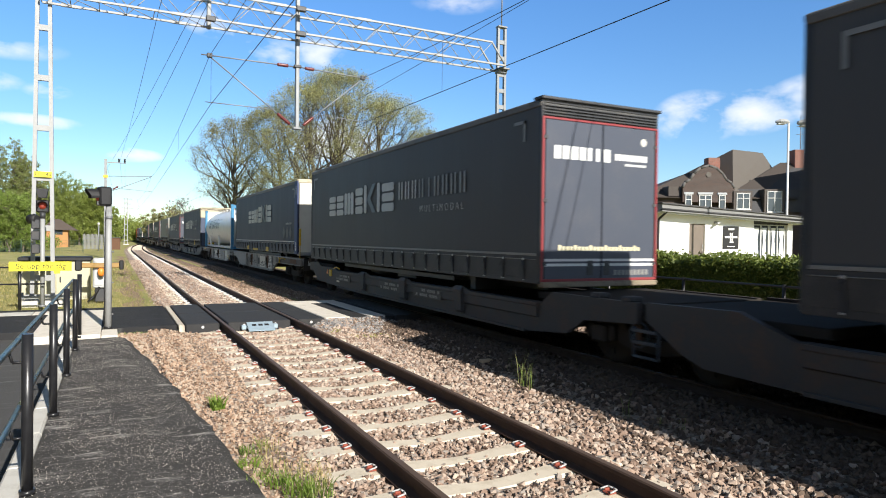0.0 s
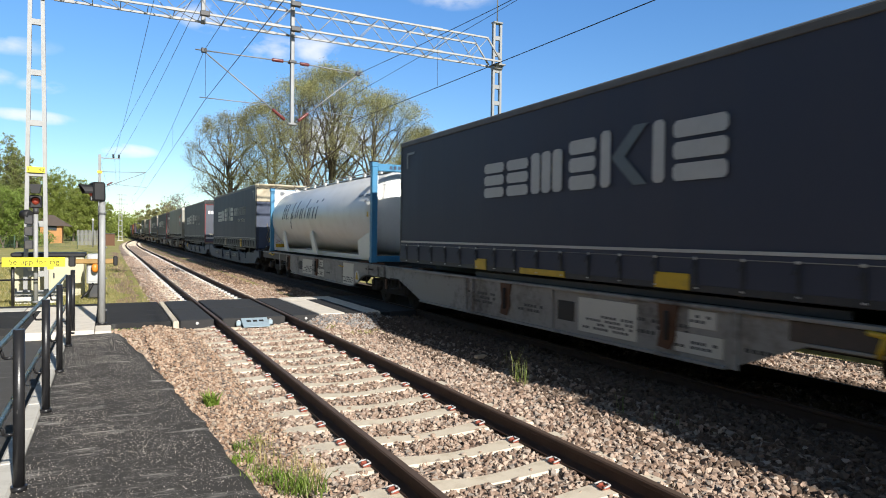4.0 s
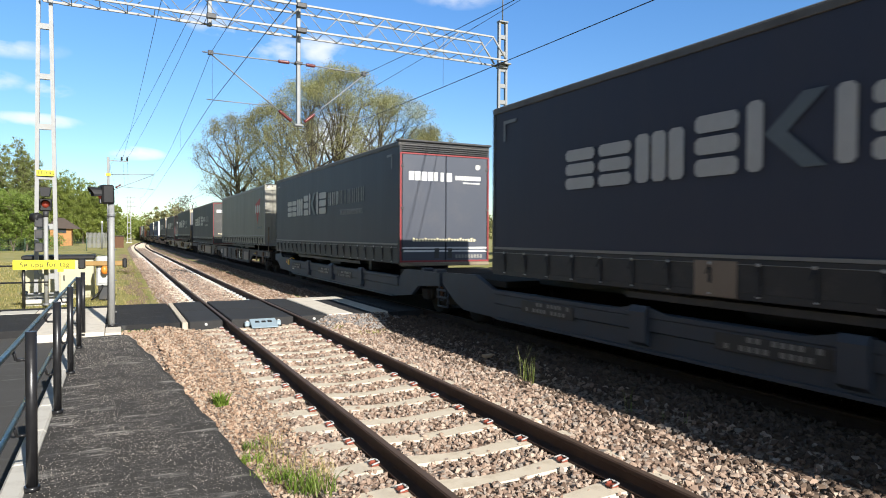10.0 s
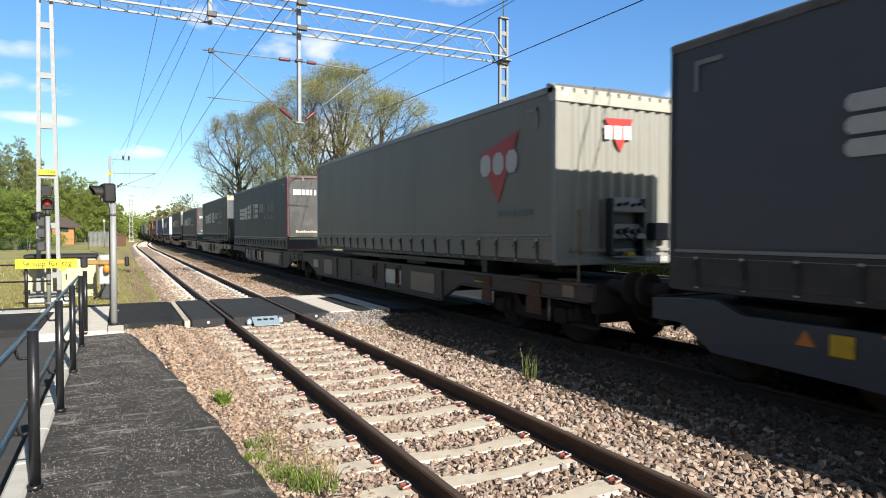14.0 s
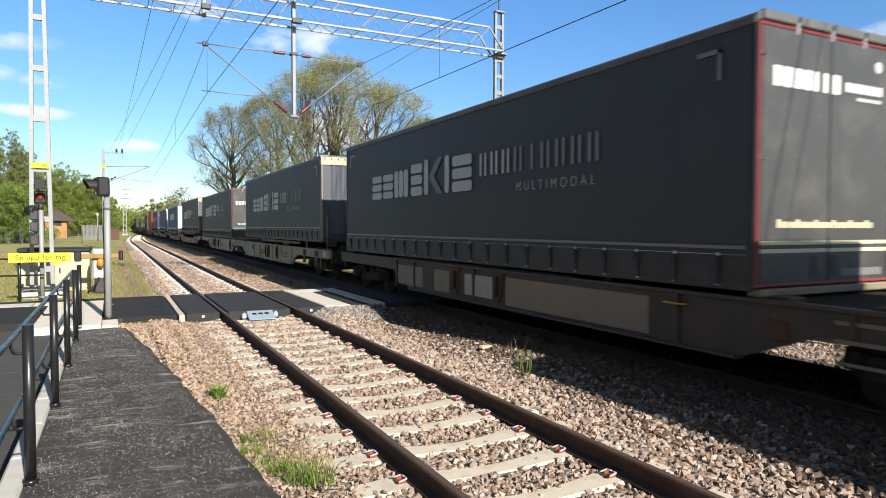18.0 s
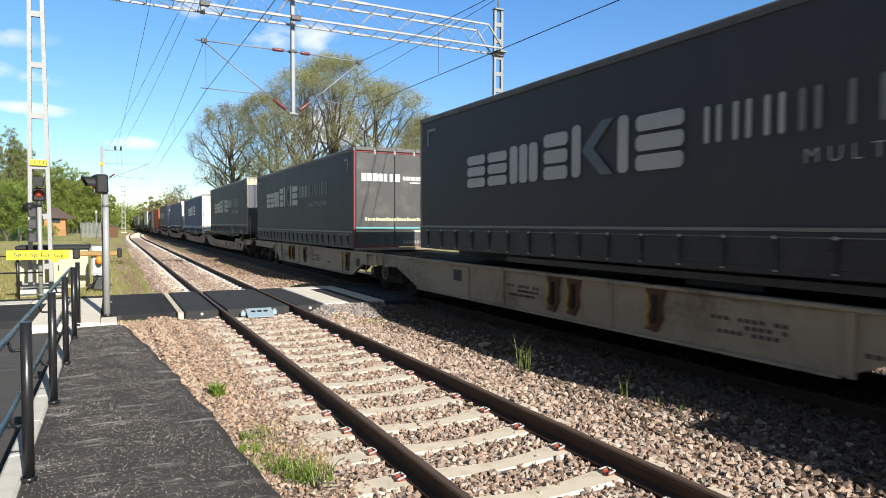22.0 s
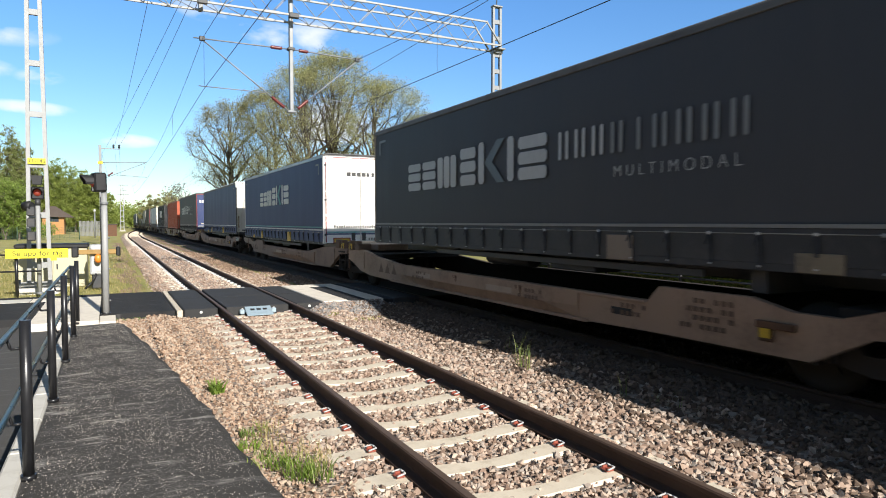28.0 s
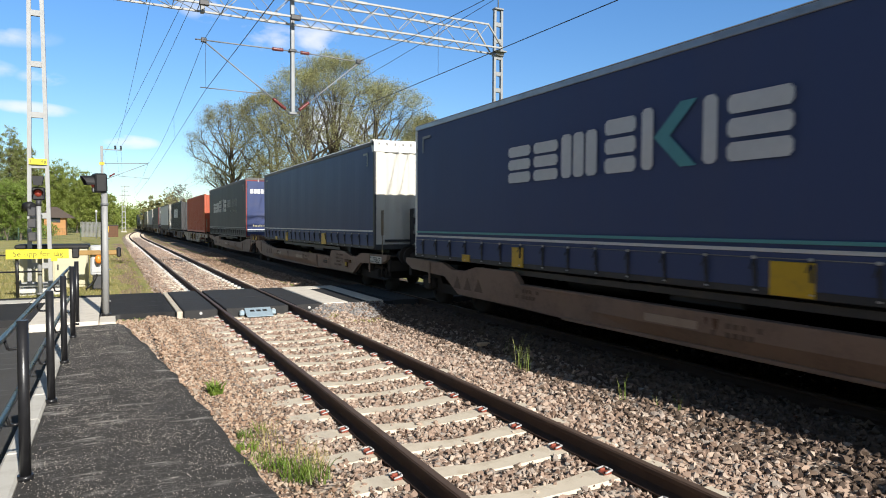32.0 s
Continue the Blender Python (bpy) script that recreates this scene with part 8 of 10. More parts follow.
def side_mast(x, y, arm, label):
    """A single lineside mast with a cantilever over the near track."""
    t = thing("catenary_mast", label, "mast", m=pose(x, y, -0.1))
    part("post", Shape().box(-0.11, 0.11, -0.09, 0.09, -0.2, 8.6, 0.01), M["galvdull"], t)
    part("crossarm", Shape().box(0.0, 1.6, -0.04, 0.04, 8.28, 8.36, 0.01), M["galvdull"], t)
    for xx in (1.05, 1.5):
        part("pin_insulator", Shape().turn([(0, 0.05), (0.3, 0.09), (0.6, 0.06), (0.8, 0.09), (1, 0.04)], (xx, 0, 8.36), (xx, 0, 8.7), 8), M["matblack"], t)
    part("top_tube", Shape().tube((0, 0, 7.1), (arm, 0, 7.25), 0.03, 6), M["galvdull"], t)
    part("strut", Shape().tube((0, 0, 5.6), (arm - 0.1, 0, 7.2), 0.03, 6), M["galvdull"], t)
    part("registration_arm", Shape().tube((1.2, 0, 6.05), (arm, 0, 5.9), 0.02, 6), M["galvdull"], t)
    part("plate", Shape().box(-0.2, 0.2, -0.13, -0.1, 6.95, 7.2, 0.01), M["yellow"], t, "small yellow plate")
    part("insulator", Shape().turn([(0, 0.04), (0.2, 0.08), (0.5, 0.05), (0.8, 0.08), (1, 0.04)], (0.55, 0, 5.95), (1.0, 0, 6.25), 8), M["insulator"], t)


def signal_head(parent, x, y, z, face, size=0.17):
    """A hooded lamp on a black backboard, looking along face."""
    q = Matrix.Translation((x, y, z)) @ Vector(face).to_track_quat("-Y", "Z").to_matrix().to_4x4()
    box = part("lamp_case", Shape().box(-size * 1.35, size * 1.35, 0.0, 0.22, -size * 1.6, size * 1.5, 0.03), M["matblack"], parent, m=q)
    part("lens", Shape().turn([(0, size * 0.2), (0.5, size * 0.75), (1, size * 0.85)], (0, -0.05, 0), (0, 0.01, 0), 20), M["redlens"], box, "dark red lens")
    hood = []
    for k in range(13):
        a = math.radians(-20 + 220 * k / 12)
        hood.append((math.cos(a) * size, math.sin(a) * size))
    v = [(p[0], 0.0, p[1]) for p in hood] + [(p[0] * 1.05, -0.22 + 0.08 * (1 - max(p[1], 0) / size), p[1] * 1.05) for p in hood]
    v += [(p[0] * 1.07, 0.0, p[1] * 1.07) for p in hood] + [(p[0] * 1.12, -0.22 + 0.08 * (1 - max(p[1], 0) / size), p[1] * 1.12) for p in hood]
    n = len(hood)
    f = [(i, i + 1, n + i + 1, n + i) for i in range(n - 1)] + [(2 * n + i, 2 * n + i + 1, 3 * n + i + 1, 3 * n + i) for i in range(n - 1)] + [(n + i, n + i + 1, 3 * n + i + 1, 3 * n + i) for i in range(n - 1)]
    part("hood", Shape().add(v, f), M["matblack"], box)
    return box


def signals():
    a = thing("crossing_signal", "road signal with a dark red lamp on a galvanised post", "signal", m=pose(-4.47, 19.89, -0.1))
    part("post", Shape().tube((0, 0, 0), (0, 0, 2.34), 0.054, 16), M["galv"], a)
    part("foot", Shape().tube((0, 0, 0), (0, 0, 0.05), 0.09, 14), M["galvdull"], a)
    part("neck", Shape().tube((0, 0, 2.32), (0, 0, 2.48), 0.065, 14), M["darkmetal"], a)
    signal_head(a, 0.0, -0.05, 2.65, (0.05, -1, 0), 0.108)
    part("upper_hood", Shape().prism([(-0.09, 2.86), (0.09, 2.86), (0.13, 3.09), (-0.13, 3.09)], -0.18, 0.06, "y"), M["matblack"], a)
    for z in (1.75, 2.05, 1.4):
        part("terminal_box", Shape().box(-0.25, -0.06, -0.09, 0.07, z, z + 0.24, 0.02), M["darkmetal"], a)
    part("side_lamp", Shape().turn([(0, 0.1), (0.4, 0.14), (1, 0.12)], (-0.12, -0.05, 2.3), (-0.3, 0.15, 2.3), 12), M["matblack"], a)
    part("clamp", Shape().tube((0, 0, 1.0), (0, 0, 1.06), 0.064, 14), M["galvdull"], a)
    b = thing("crossing_signal", "black hooded signal lamp on a slim galvanised post", "signal", m=pose(-2.9, 14.2, -0.02))
    part("post", Shape().tube((0, 0, 0), (0, 0, 2.4), 0.062, 18, 0.054), M["galv"], b)
    part("base_collar", Shape().tube((0, 0, 0), (0, 0, 0.04), 0.085, 16), M["blackpaint"], b)
    part("upper_collar", Shape().tube((0, 0, 2.14), (0, 0, 2.19), 0.07, 16), M["galvdull"], b)
    part("cap", Shape().turn([(0, 0.054), (0.5, 0.045), (1, 0.02)], (0, 0, 2.4), (0, 0, 2.44), 14), M["galv"], b)
    part("bracket", Shape().box(-0.2, 0.02, -0.03, 0.03, 2.4, 2.48, 0.01), M["galvdull"], b)
    signal_head(b, -0.19, 0.0, 2.58, (-1, -0.25, -0.02), 0.118)
    for z in (1.5, 0.9, 0.28):
        part("bolt", Shape().tube((0.055, -0.02, z), (0.085, -0.03, z), 0.016, 8), M["galvdull"], b)
    part("conduit", Shape().path([(-0.055, 0.04, 2.3), (-0.065, 0.04, 1.5), (-0.07, 0.04, 0.0)], 0.013, 6), M["matblack"], b)


def barrier():
    t = thing("barrier_machine", "grey crossing barrier machine with orange lamp and yellow boom stub", "level-crossing barrier", m=pose(-3.18, 21.68, -0.17))
    part("pedestal", Shape().box(-0.12, 0.16, -0.12, 0.14, 0, 0.5, 0.03), M["darkmetal"], t)
    part("case", Shape().box(-0.17, 0.2, -0.2, 0.2, 0.42, 1.3, 0.035), M["greybox"], t)
    part("door_panel", Shape().box(-0.13, 0.16, -0.215, -0.2, 0.5, 1.22, 0.01), M["greybox"], t)
    part("boom", Shape().box(-0.5, 0.55, -0.34, -0.24, 1.02, 1.16, 0.02), M["boombrown"], t, "yellow-brown boom end")
    part("counterweight", Shape().box(-0.62, -0.44, -0.4, -0.16, 0.94, 1.24, 0.03), M["matblack"], t)
    part("boom_cap", Shape().box(0.52, 0.64, -0.38, -0.18, 0.96, 1.24, 0.03), M["matblack"], t)
    lamp = part("lamp", Shape().turn([(0, 0.06), (0.3, 0.09), (0.8, 0.09), (1, 0.04)], (0.05, -0.36, 0.78), (0.05, -0.36, 1.02), 12), M["orange"], t, "orange lamp")
    part("lamp_bracket", Shape().tube((0.05, -0.34, 0.8), (0.05, -0.2, 0.8), 0.02, 6), M["darkmetal"], lamp)
    part("cable", Shape().path([(0.0, -0.2, 0.45), (-0.12, -0.28, 0.2), (-0.3, -0.3, 0.02)], 0.03, 6), M["matblack"], t)
    bracing = thing("handrail", "black steel railing carrying a yellow warning board", "railing")
    for x in (-8.9, -6.9, -4.95):
        part("post", Shape().tube((x, 19.68, -0.2), (x, 19.68, 1.06), 0.04, 10), M["blackpaint"], bracing)
    for z in (0.95, 0.52):
        part("bar", Shape().tube((-10, 19.68, z), (-4.4, 19.68, z), 0.022, 8), M["blackpaint"], bracing)
    sign = thing("warning_board", "yellow board lettered in black above the railing", "sign", m=pose(-4.47, 19.55, 0.98))
    part("board", Shape().box(-0.7, 0.68, -0.012, 0.012, -0.12, 0.12, 0.004), M["yellowsign"], sign)
    part("lower_tab", Shape().box(0.28, 0.42, -0.012, 0.012, -0.19, -0.12, 0.004), M["yellowsign"], sign)
    for x in (-0.55, 0.1):
        part("strut", Shape().box(x - 0.02, x + 0.02, 0.012, 0.14, -0.1, 0.08), M["galvdull"], sign)
    words = bpy.data.curves.new("lettering", "FONT")
    words.body, words.size, words.extrude, words.align_x, words.align_y = "Se upp för tåg", 0.185, 0.002, "CENTER", "CENTER"
    words.space_character, words.space_word = 1.02, 1.2
    words.materials.append(M["ink"])
    ob = new("lettering", words)
    ob.parent = sign
    ob.matrix_basis = pose(0.0, -0.016, 0.0, 90, 0, 0)
    cab = thing("relay_cabinet", "beige steel relay cabinet with a dark flat lid", "cabinet", m=pose(-4.35, 23.2, -0.2))
    part("body", Shape().box(-0.95, 0.9, -0.35, 0.75, 0, 1.2, 0.02), M["beigebox"], cab)
    part("lid", Shape().box(-1.0, 0.95, -0.42, 0.8, 1.2, 1.32, 0.03), M["matblack"], cab)
    for a, b in ((-0.92, -0.02), (0.0, 0.87)):
        d = part("door", Shape().box(a, b, -0.37, -0.352, 0.08, 1.16, 0.008), M["beigebox"], cab)
        part("handle", Shape().box(b - 0.12 if a < -0.1 else a + 0.08, b - 0.08 if a < -0.1 else a + 0.12, -0.39, -0.37, 0.55, 0.72, 0.008), M["darkmetal"], d)
    part("plinth", Shape().box(-0.9, 0.85, -0.3, 0.7, -0.15, 0.0), M["kerb"], cab)


gantry()
wires()
side_mast(-3.44, 64, 3.7, "lineside catenary mast with two pin insulators")
far_mast = lattice_mast(-0.3, 160, 10.2, 0.7, 0.5, "distant pale lattice mast beside the line", 1.2, 0.14)
for z, w in ((10.0, 1.9), (8.9, 1.3), (8.0, 2.4)):
    part("crossarm", Shape().box(-w / 2 + 0.3, w / 2 + 0.3, -0.06, 0.06, z, z + 0.12), M["galvdull"], far_mast)
signals()
barrier()


# ---- buildings, hedge and trees ----
M.update(
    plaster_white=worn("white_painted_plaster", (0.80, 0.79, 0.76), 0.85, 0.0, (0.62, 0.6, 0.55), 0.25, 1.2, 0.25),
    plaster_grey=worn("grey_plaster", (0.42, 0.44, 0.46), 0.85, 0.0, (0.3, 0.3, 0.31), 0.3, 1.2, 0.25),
    eaves=worn("grey_eaves_paint", (0.20, 0.20, 0.195), 0.7, 0.0, (0.14, 0.135, 0.13), 0.35, 1.5),
    felt=worn("dark_roofing_felt", (0.055, 0.055, 0.058), 0.85, 0.0, (0.12, 0.11, 0.1), 0.4, 1.2, 0.4),
    roof_brown=worn("brown_sheet_roof", (0.062, 0.05, 0.042), 0.7, 0.0, (0.06, 0.05, 0.045), 0.4, 1.0, 0.4),
    roof_hut=worn("dark_brown_shingle", (0.085, 0.065, 0.052), 0.8, 0.0, (0.05, 0.04, 0.035), 0.4, 1.0, 0.4),
    # paler roof tone: sunlight painted on one pavilion facet; the medallion uses it too
    roof_olive=worn("grey_brown_roof", (0.10, 0.088, 0.074), 0.7, 0.0, (0.1, 0.085, 0.07), 0.4, 1.0, 0.4),
    brick=brick_mat("red_brown_brick", (0.30, 0.105, 0.070), (0.20, 0.076, 0.053), (0.22, 0.19, 0.165)),
    darkbrick=brick_mat("dark_brown_brick", (0.085, 0.052, 0.04), (0.055, 0.038, 0.032), (0.10, 0.09, 0.082)),
    cladding=worn("pale_grey_cladding", (0.42, 0.39, 0.35), 0.8, 0.0, (0.33, 0.31, 0.29), 0.3, 1.0),
    frame_white=plain("white_window_paint", (0.60, 0.60, 0.58), 0.5),
    curtain_white=plain("white_net_curtain", (0.70, 0.70, 0.68), 0.8),
    doorbrown=worn("brown_door", (0.16, 0.13, 0.105), 0.6),
    awning=worn("navy_awning_cloth", (0.010, 0.014, 0.036), 0.75, 0.0, (0.03, 0.035, 0.06), 0.3, 3.0),
    shopsign=worn("grey_sign_panel", (0.20, 0.205, 0.22), 0.5),
    tilebrown=worn("brown_roof_tiles", (0.115, 0.085, 0.066), 0.85, 0.0, (0.09, 0.07, 0.055), 0.45, 2.0, 0.4),
    plinth=worn("dark_plinth", (0.10, 0.095, 0.09), 0.8),
    bark=worn("grey_brown_bark", (0.125, 0.10, 0.078), 0.92, 0.0, (0.06, 0.048, 0.038), 0.5, 5.0, 0.6),
    bark_dark=worn("dark_brown_bark", (0.085, 0.070, 0.050), 0.92, 0.0, (0.045, 0.038, 0.028), 0.5, 5.0, 0.6),
    leaf_spring=foliage_mat("young_leaves", [(0.0, (0.30, 0.315, 0.12)), (0.5, (0.41, 0.41, 0.18)), (1.0, (0.50, 0.48, 0.25))], 0.5),
    leaf_olive=foliage_mat("olive_leaves", [(0.0, (0.20, 0.205, 0.08)), (0.5, (0.28, 0.275, 0.115)), (1.0, (0.36, 0.335, 0.16))], 0.4),
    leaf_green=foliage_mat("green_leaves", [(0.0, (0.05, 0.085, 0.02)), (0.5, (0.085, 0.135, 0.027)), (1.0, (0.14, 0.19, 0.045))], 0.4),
    leaf_fresh=foliage_mat("fresh_green_leaves", [(0.0, (0.132, 0.204, 0.036)), (0.5, (0.216, 0.300, 0.054)), (1.0, (0.312, 0.396, 0.096))], 0.4),
    leaf_mid=foliage_mat("mid_green_leaves", [(0.0, (0.166, 0.208, 0.042)), (0.5, (0.255, 0.316, 0.066)), (1.0, (0.373, 0.417, 0.108))], 0.45),
    leaf_birch=foliage_mat("brownish_birch_leaves", [(0.0, (0.180, 0.213, 0.069)), (0.5, (0.275, 0.316, 0.103)), (1.0, (0.360, 0.386, 0.149))], 0.45),
    leaf_hedge=foliage_mat("hedge_leaves", [(0.0, (0.075, 0.108, 0.017)), (0.5, (0.15, 0.20, 0.032)), (1.0, (0.245, 0.29, 0.064))], 0.35),
    leaf_weed=foliage_mat("weed_leaves", [(0.0, (0.17, 0.28, 0.04)), (1.0, (0.32, 0.42, 0.08))], 0.4),
    twig=plain("dry_twig", (0.10, 0.08, 0.06), 0.9),
    grass=foliage_mat("grass_blades", [(0.0, (0.11, 0.18, 0.03)), (0.6, (0.20, 0.29, 0.05)), (1.0, (0.34, 0.34, 0.12))], 0.4),
    drygrass=foliage_mat("dry_grass_blades", [(0.0, (0.182, 0.195, 0.048)), (0.5, (0.338, 0.299, 0.108)), (1.0, (0.520, 0.429, 0.204))], 0.3),
    timber=worn("orange_brown_timber", (0.40, 0.20, 0.07), 0.75, 0.0, (0.25, 0.13, 0.06), 0.4, 2.0),
    palisade=worn("weathered_pale_boards", (0.20, 0.205, 0.195), 0.85, 0.0, (0.18, 0.18, 0.17), 0.4, 3.0),
    meshgreen=plain("green_mesh_wire", (0.06, 0.11, 0.07), 0.6),
    blue_sign=plain("blue_sign_film", (0.03, 0.13, 0.36), 0.4),
    flag=worn("violet_blue_banner", (0.065, 0.078, 0.21), 0.7),
)


def glass_mat():
    n = Nodes("window_glass")
    return n.set((0.05, 0.06, 0.07), 0.04, 0.0, **{"Specular IOR Level": 0.9})


M["glass"] = glass_mat()
EYE, AXIS = (-2.822, 0.0), 27.02


def yonder(depth):
    """A pose that many metres ahead along the middle of the view, turned to face it: x to the right, y away."""
    a = radians(AXIS)
    return pose(EYE[0] + math.sin(a) * depth, EYE[1] + math.cos(a) * depth, 0, 0, 0, -AXIS)


def window(parent, x, z, w, h, y, bars=1, cross=True, sill=True, proud=0.04, blind=None, e=0.06):
    """A framed window set in a wall that faces -y."""
    t = part("window", Shape().box(x - w / 2, x + w / 2, y - 0.01, y + 0.03, z, z + h), M["glass"], parent)
    fr = Shape()
    fr.box(x - w / 2 - e, x - w / 2, y - proud, y + 0.03, z - e, z + h + e, 0.008).box(x + w / 2, x + w / 2 + e, y - proud, y + 0.03, z - e, z + h + e, 0.008)
    fr.box(x - w / 2, x + w / 2, y - proud, y + 0.03, z + h, z + h + e, 0.008).box(x - w / 2, x + w / 2, y - proud, y + 0.03, z - e, z, 0.008)
    for i in range(bars):
        xx = x - w / 2 + w * (i + 1) / (bars + 1)
        fr.box(xx - 0.035, xx + 0.035, y - proud, y + 0.02, z, z + h, 0.006)
    if cross:
        fr.box(x - w / 2, x + w / 2, y - proud, y + 0.02, z + h * 0.66, z + h * 0.66 + 0.05, 0.006)
    part("window_frame", fr, M["frame_white"], t, "white frame")
    if sill:
        part("sill", Shape().box(x - w / 2 - 0.12, x + w / 2 + 0.12, y - 0.12, y, z - 0.13, z - e, 0.008), M["frame_white"], t)
    if blind:
        part("blind", Shape().box(x - w / 2 + 0.02, x + w / 2 - 0.02, y - 0.013, y - 0.011, z + h * (1 - blind), z + h), M["curtain_white"], t)
    return t


def cafe():
    """Low white flat-roofed building across the end of the yard."""
    t = thing("white_cafe", "low white plastered building with a dark overhanging flat roof", "building", m=pose(0, 18.9, 0.4))
    x0, x1 = 16.35, 24.55
    wall = Shape()
    z1 = 2.62
    wall.box(x0, 18.05, 0, 0.25, -0.8, z1).box(18.05, 18.95, 0, 0.25, 2.18, z1).box(18.95, 21.95, 0, 0.25, -0.8, z1).box(21.95, 24.2, 0, 0.25, 2.24, z1).box(24.2, x1, 0, 0.25, -0.8, z1).box(21.95, 24.2, 0, 0.25, -0.8, 0.6)
    part("wall", wall, M["plaster_white"], t)
    part("side_wall", Shape().box(x0, x0 + 0.25, 0.25, 9.0, -0.8, z1), M["plaster_white"], t)
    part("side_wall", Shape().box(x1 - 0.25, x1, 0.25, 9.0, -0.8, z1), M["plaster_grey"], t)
    part("back_wall", Shape().box(x0, x1, 9.0, 9.25, -0.8, z1), M["plaster_white"], t)
    part("fascia", Shape().prism([(x0 - 0.45, 2.60), (x1 + 0.9, 2.32), (x1 + 0.9, 2.54), (x0 - 0.45, 2.88)], -0.62, 9.4, "y"), M["eaves"], t, "grey eaves board")
    part("roof_felt", Shape().prism([(x0 - 0.5, 2.885), (x1 + 0.95, 2.545), (x1 + 0.95, 2.59), (x0 - 0.5, 2.94)], -0.68, 9.45, "y"), M["felt"], t)
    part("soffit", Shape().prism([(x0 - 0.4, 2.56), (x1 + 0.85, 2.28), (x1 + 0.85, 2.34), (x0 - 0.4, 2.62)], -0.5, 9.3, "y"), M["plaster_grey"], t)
    part("gutter", Shape().tube((x0 - 0.45, -0.58, 2.68), (x1 + 0.9, -0.58, 2.42), 0.06, 8), M["matblack"], t)
    part("downpipe", Shape().path([(x0 - 0.1, -0.55, 2.62), (x0 - 0.08, -0.08, 2.3), (x0 - 0.08, -0.08, -0.4)], 0.045, 8), M["matblack"], t)
    d = part("door", Shape().box(18.05, 18.95, 0.06, 0.12, -0.1, 2.18, 0.01), M["doorbrown"], t, "brown door")
    part("handle", Shape().path([(18.86, 0.0, 0.95), (18.80, 0.0, 1.15), (18.84, 0.0, 1.35)], 0.015, 6), M["trim"], d)
    s = part("sign_board", Shape().box(20.0, 20.95, -0.04, 0.0, 1.16, 2.12, 0.006), M["ink"], t, "black sign board")
    for a, b, c, e in ((20.3, 20.66, 1.96, 2.03), (20.1, 20.85, 1.62, 1.70), (20.4, 20.46, 1.5, 1.84), (20.5, 20.56, 1.5, 1.84), (20.38, 20.62, 1.42, 1.48), (20.25, 20.7, 1.25, 1.28)):
        part("lettering", Shape().box(a, b, -0.047, -0.04, c, e), M["white"], s)
    part("lintel", Shape().box(21.95, 24.2, -0.02, 0.1, 2.24, 2.5, 0.01), M["matblack"], t)
    for x in (22.5, 23.6):
        window(t, x, 0.6, 0.95, 1.6, 0.1, 1, False, False)
    for x, w in ((22.2, 0.4), (22.75, 0.3), (23.35, 0.3), (23.9, 0.4)):
        part("net_curtain", Shape().prism([(x - w / 2, 0.7), (x + w / 2, 0.7), (x + w / 4, 1.6), (x + w / 2, 2.1), (x - w / 2, 2.1), (x - w / 4, 1.6)], 0.082, 0.088, "y"), M["curtain_white"], t)
    part("outdoor_lamp", Shape().box(19.45, 19.62, -0.22, 0.0, 2.2, 2.3, 0.02).tube((19.5, -0.2, 2.25), (19.3, -0.32, 2.18), 0.05, 8), M["greybox"], t)
    side = part("side_window", Shape().box(x0 - 0.012, x0 + 0.02, 2.2, 3.1, 1.0, 1.9), M["glass"], t)
    part("window_frame", Shape().box(x0 - 0.03, x0 + 0.01, 2.1, 2.2, 0.92, 1.98).box(x0 - 0.03, x0 + 0.01, 3.1, 3.2, 0.92, 1.98).box(x0 - 0.03, x0 + 0.01, 2.2, 3.1, 0.92, 1.0).box(x0 - 0.03, x0 + 0.01, 2.2, 3.1, 1.9, 1.98), M["frame_white"], side)
    part("chimney", Shape().box(17.2, 17.8, 6.0, 6.6, 2.6, 3.9, 0.02), M["felt"], t)
    part("chimney_cap", Shape().box(17.1, 17.9, 5.9, 6.7, 3.9, 4.0, 0.02), M["matblack"], t)


def slopes(corners, faces):
    """Roof faces with no corners to spare."""
    used = sorted({i for f in faces for i in f})
    return Shape().add([corners[i] for i in used], [tuple(used.index(i) for i in f) for f in faces])


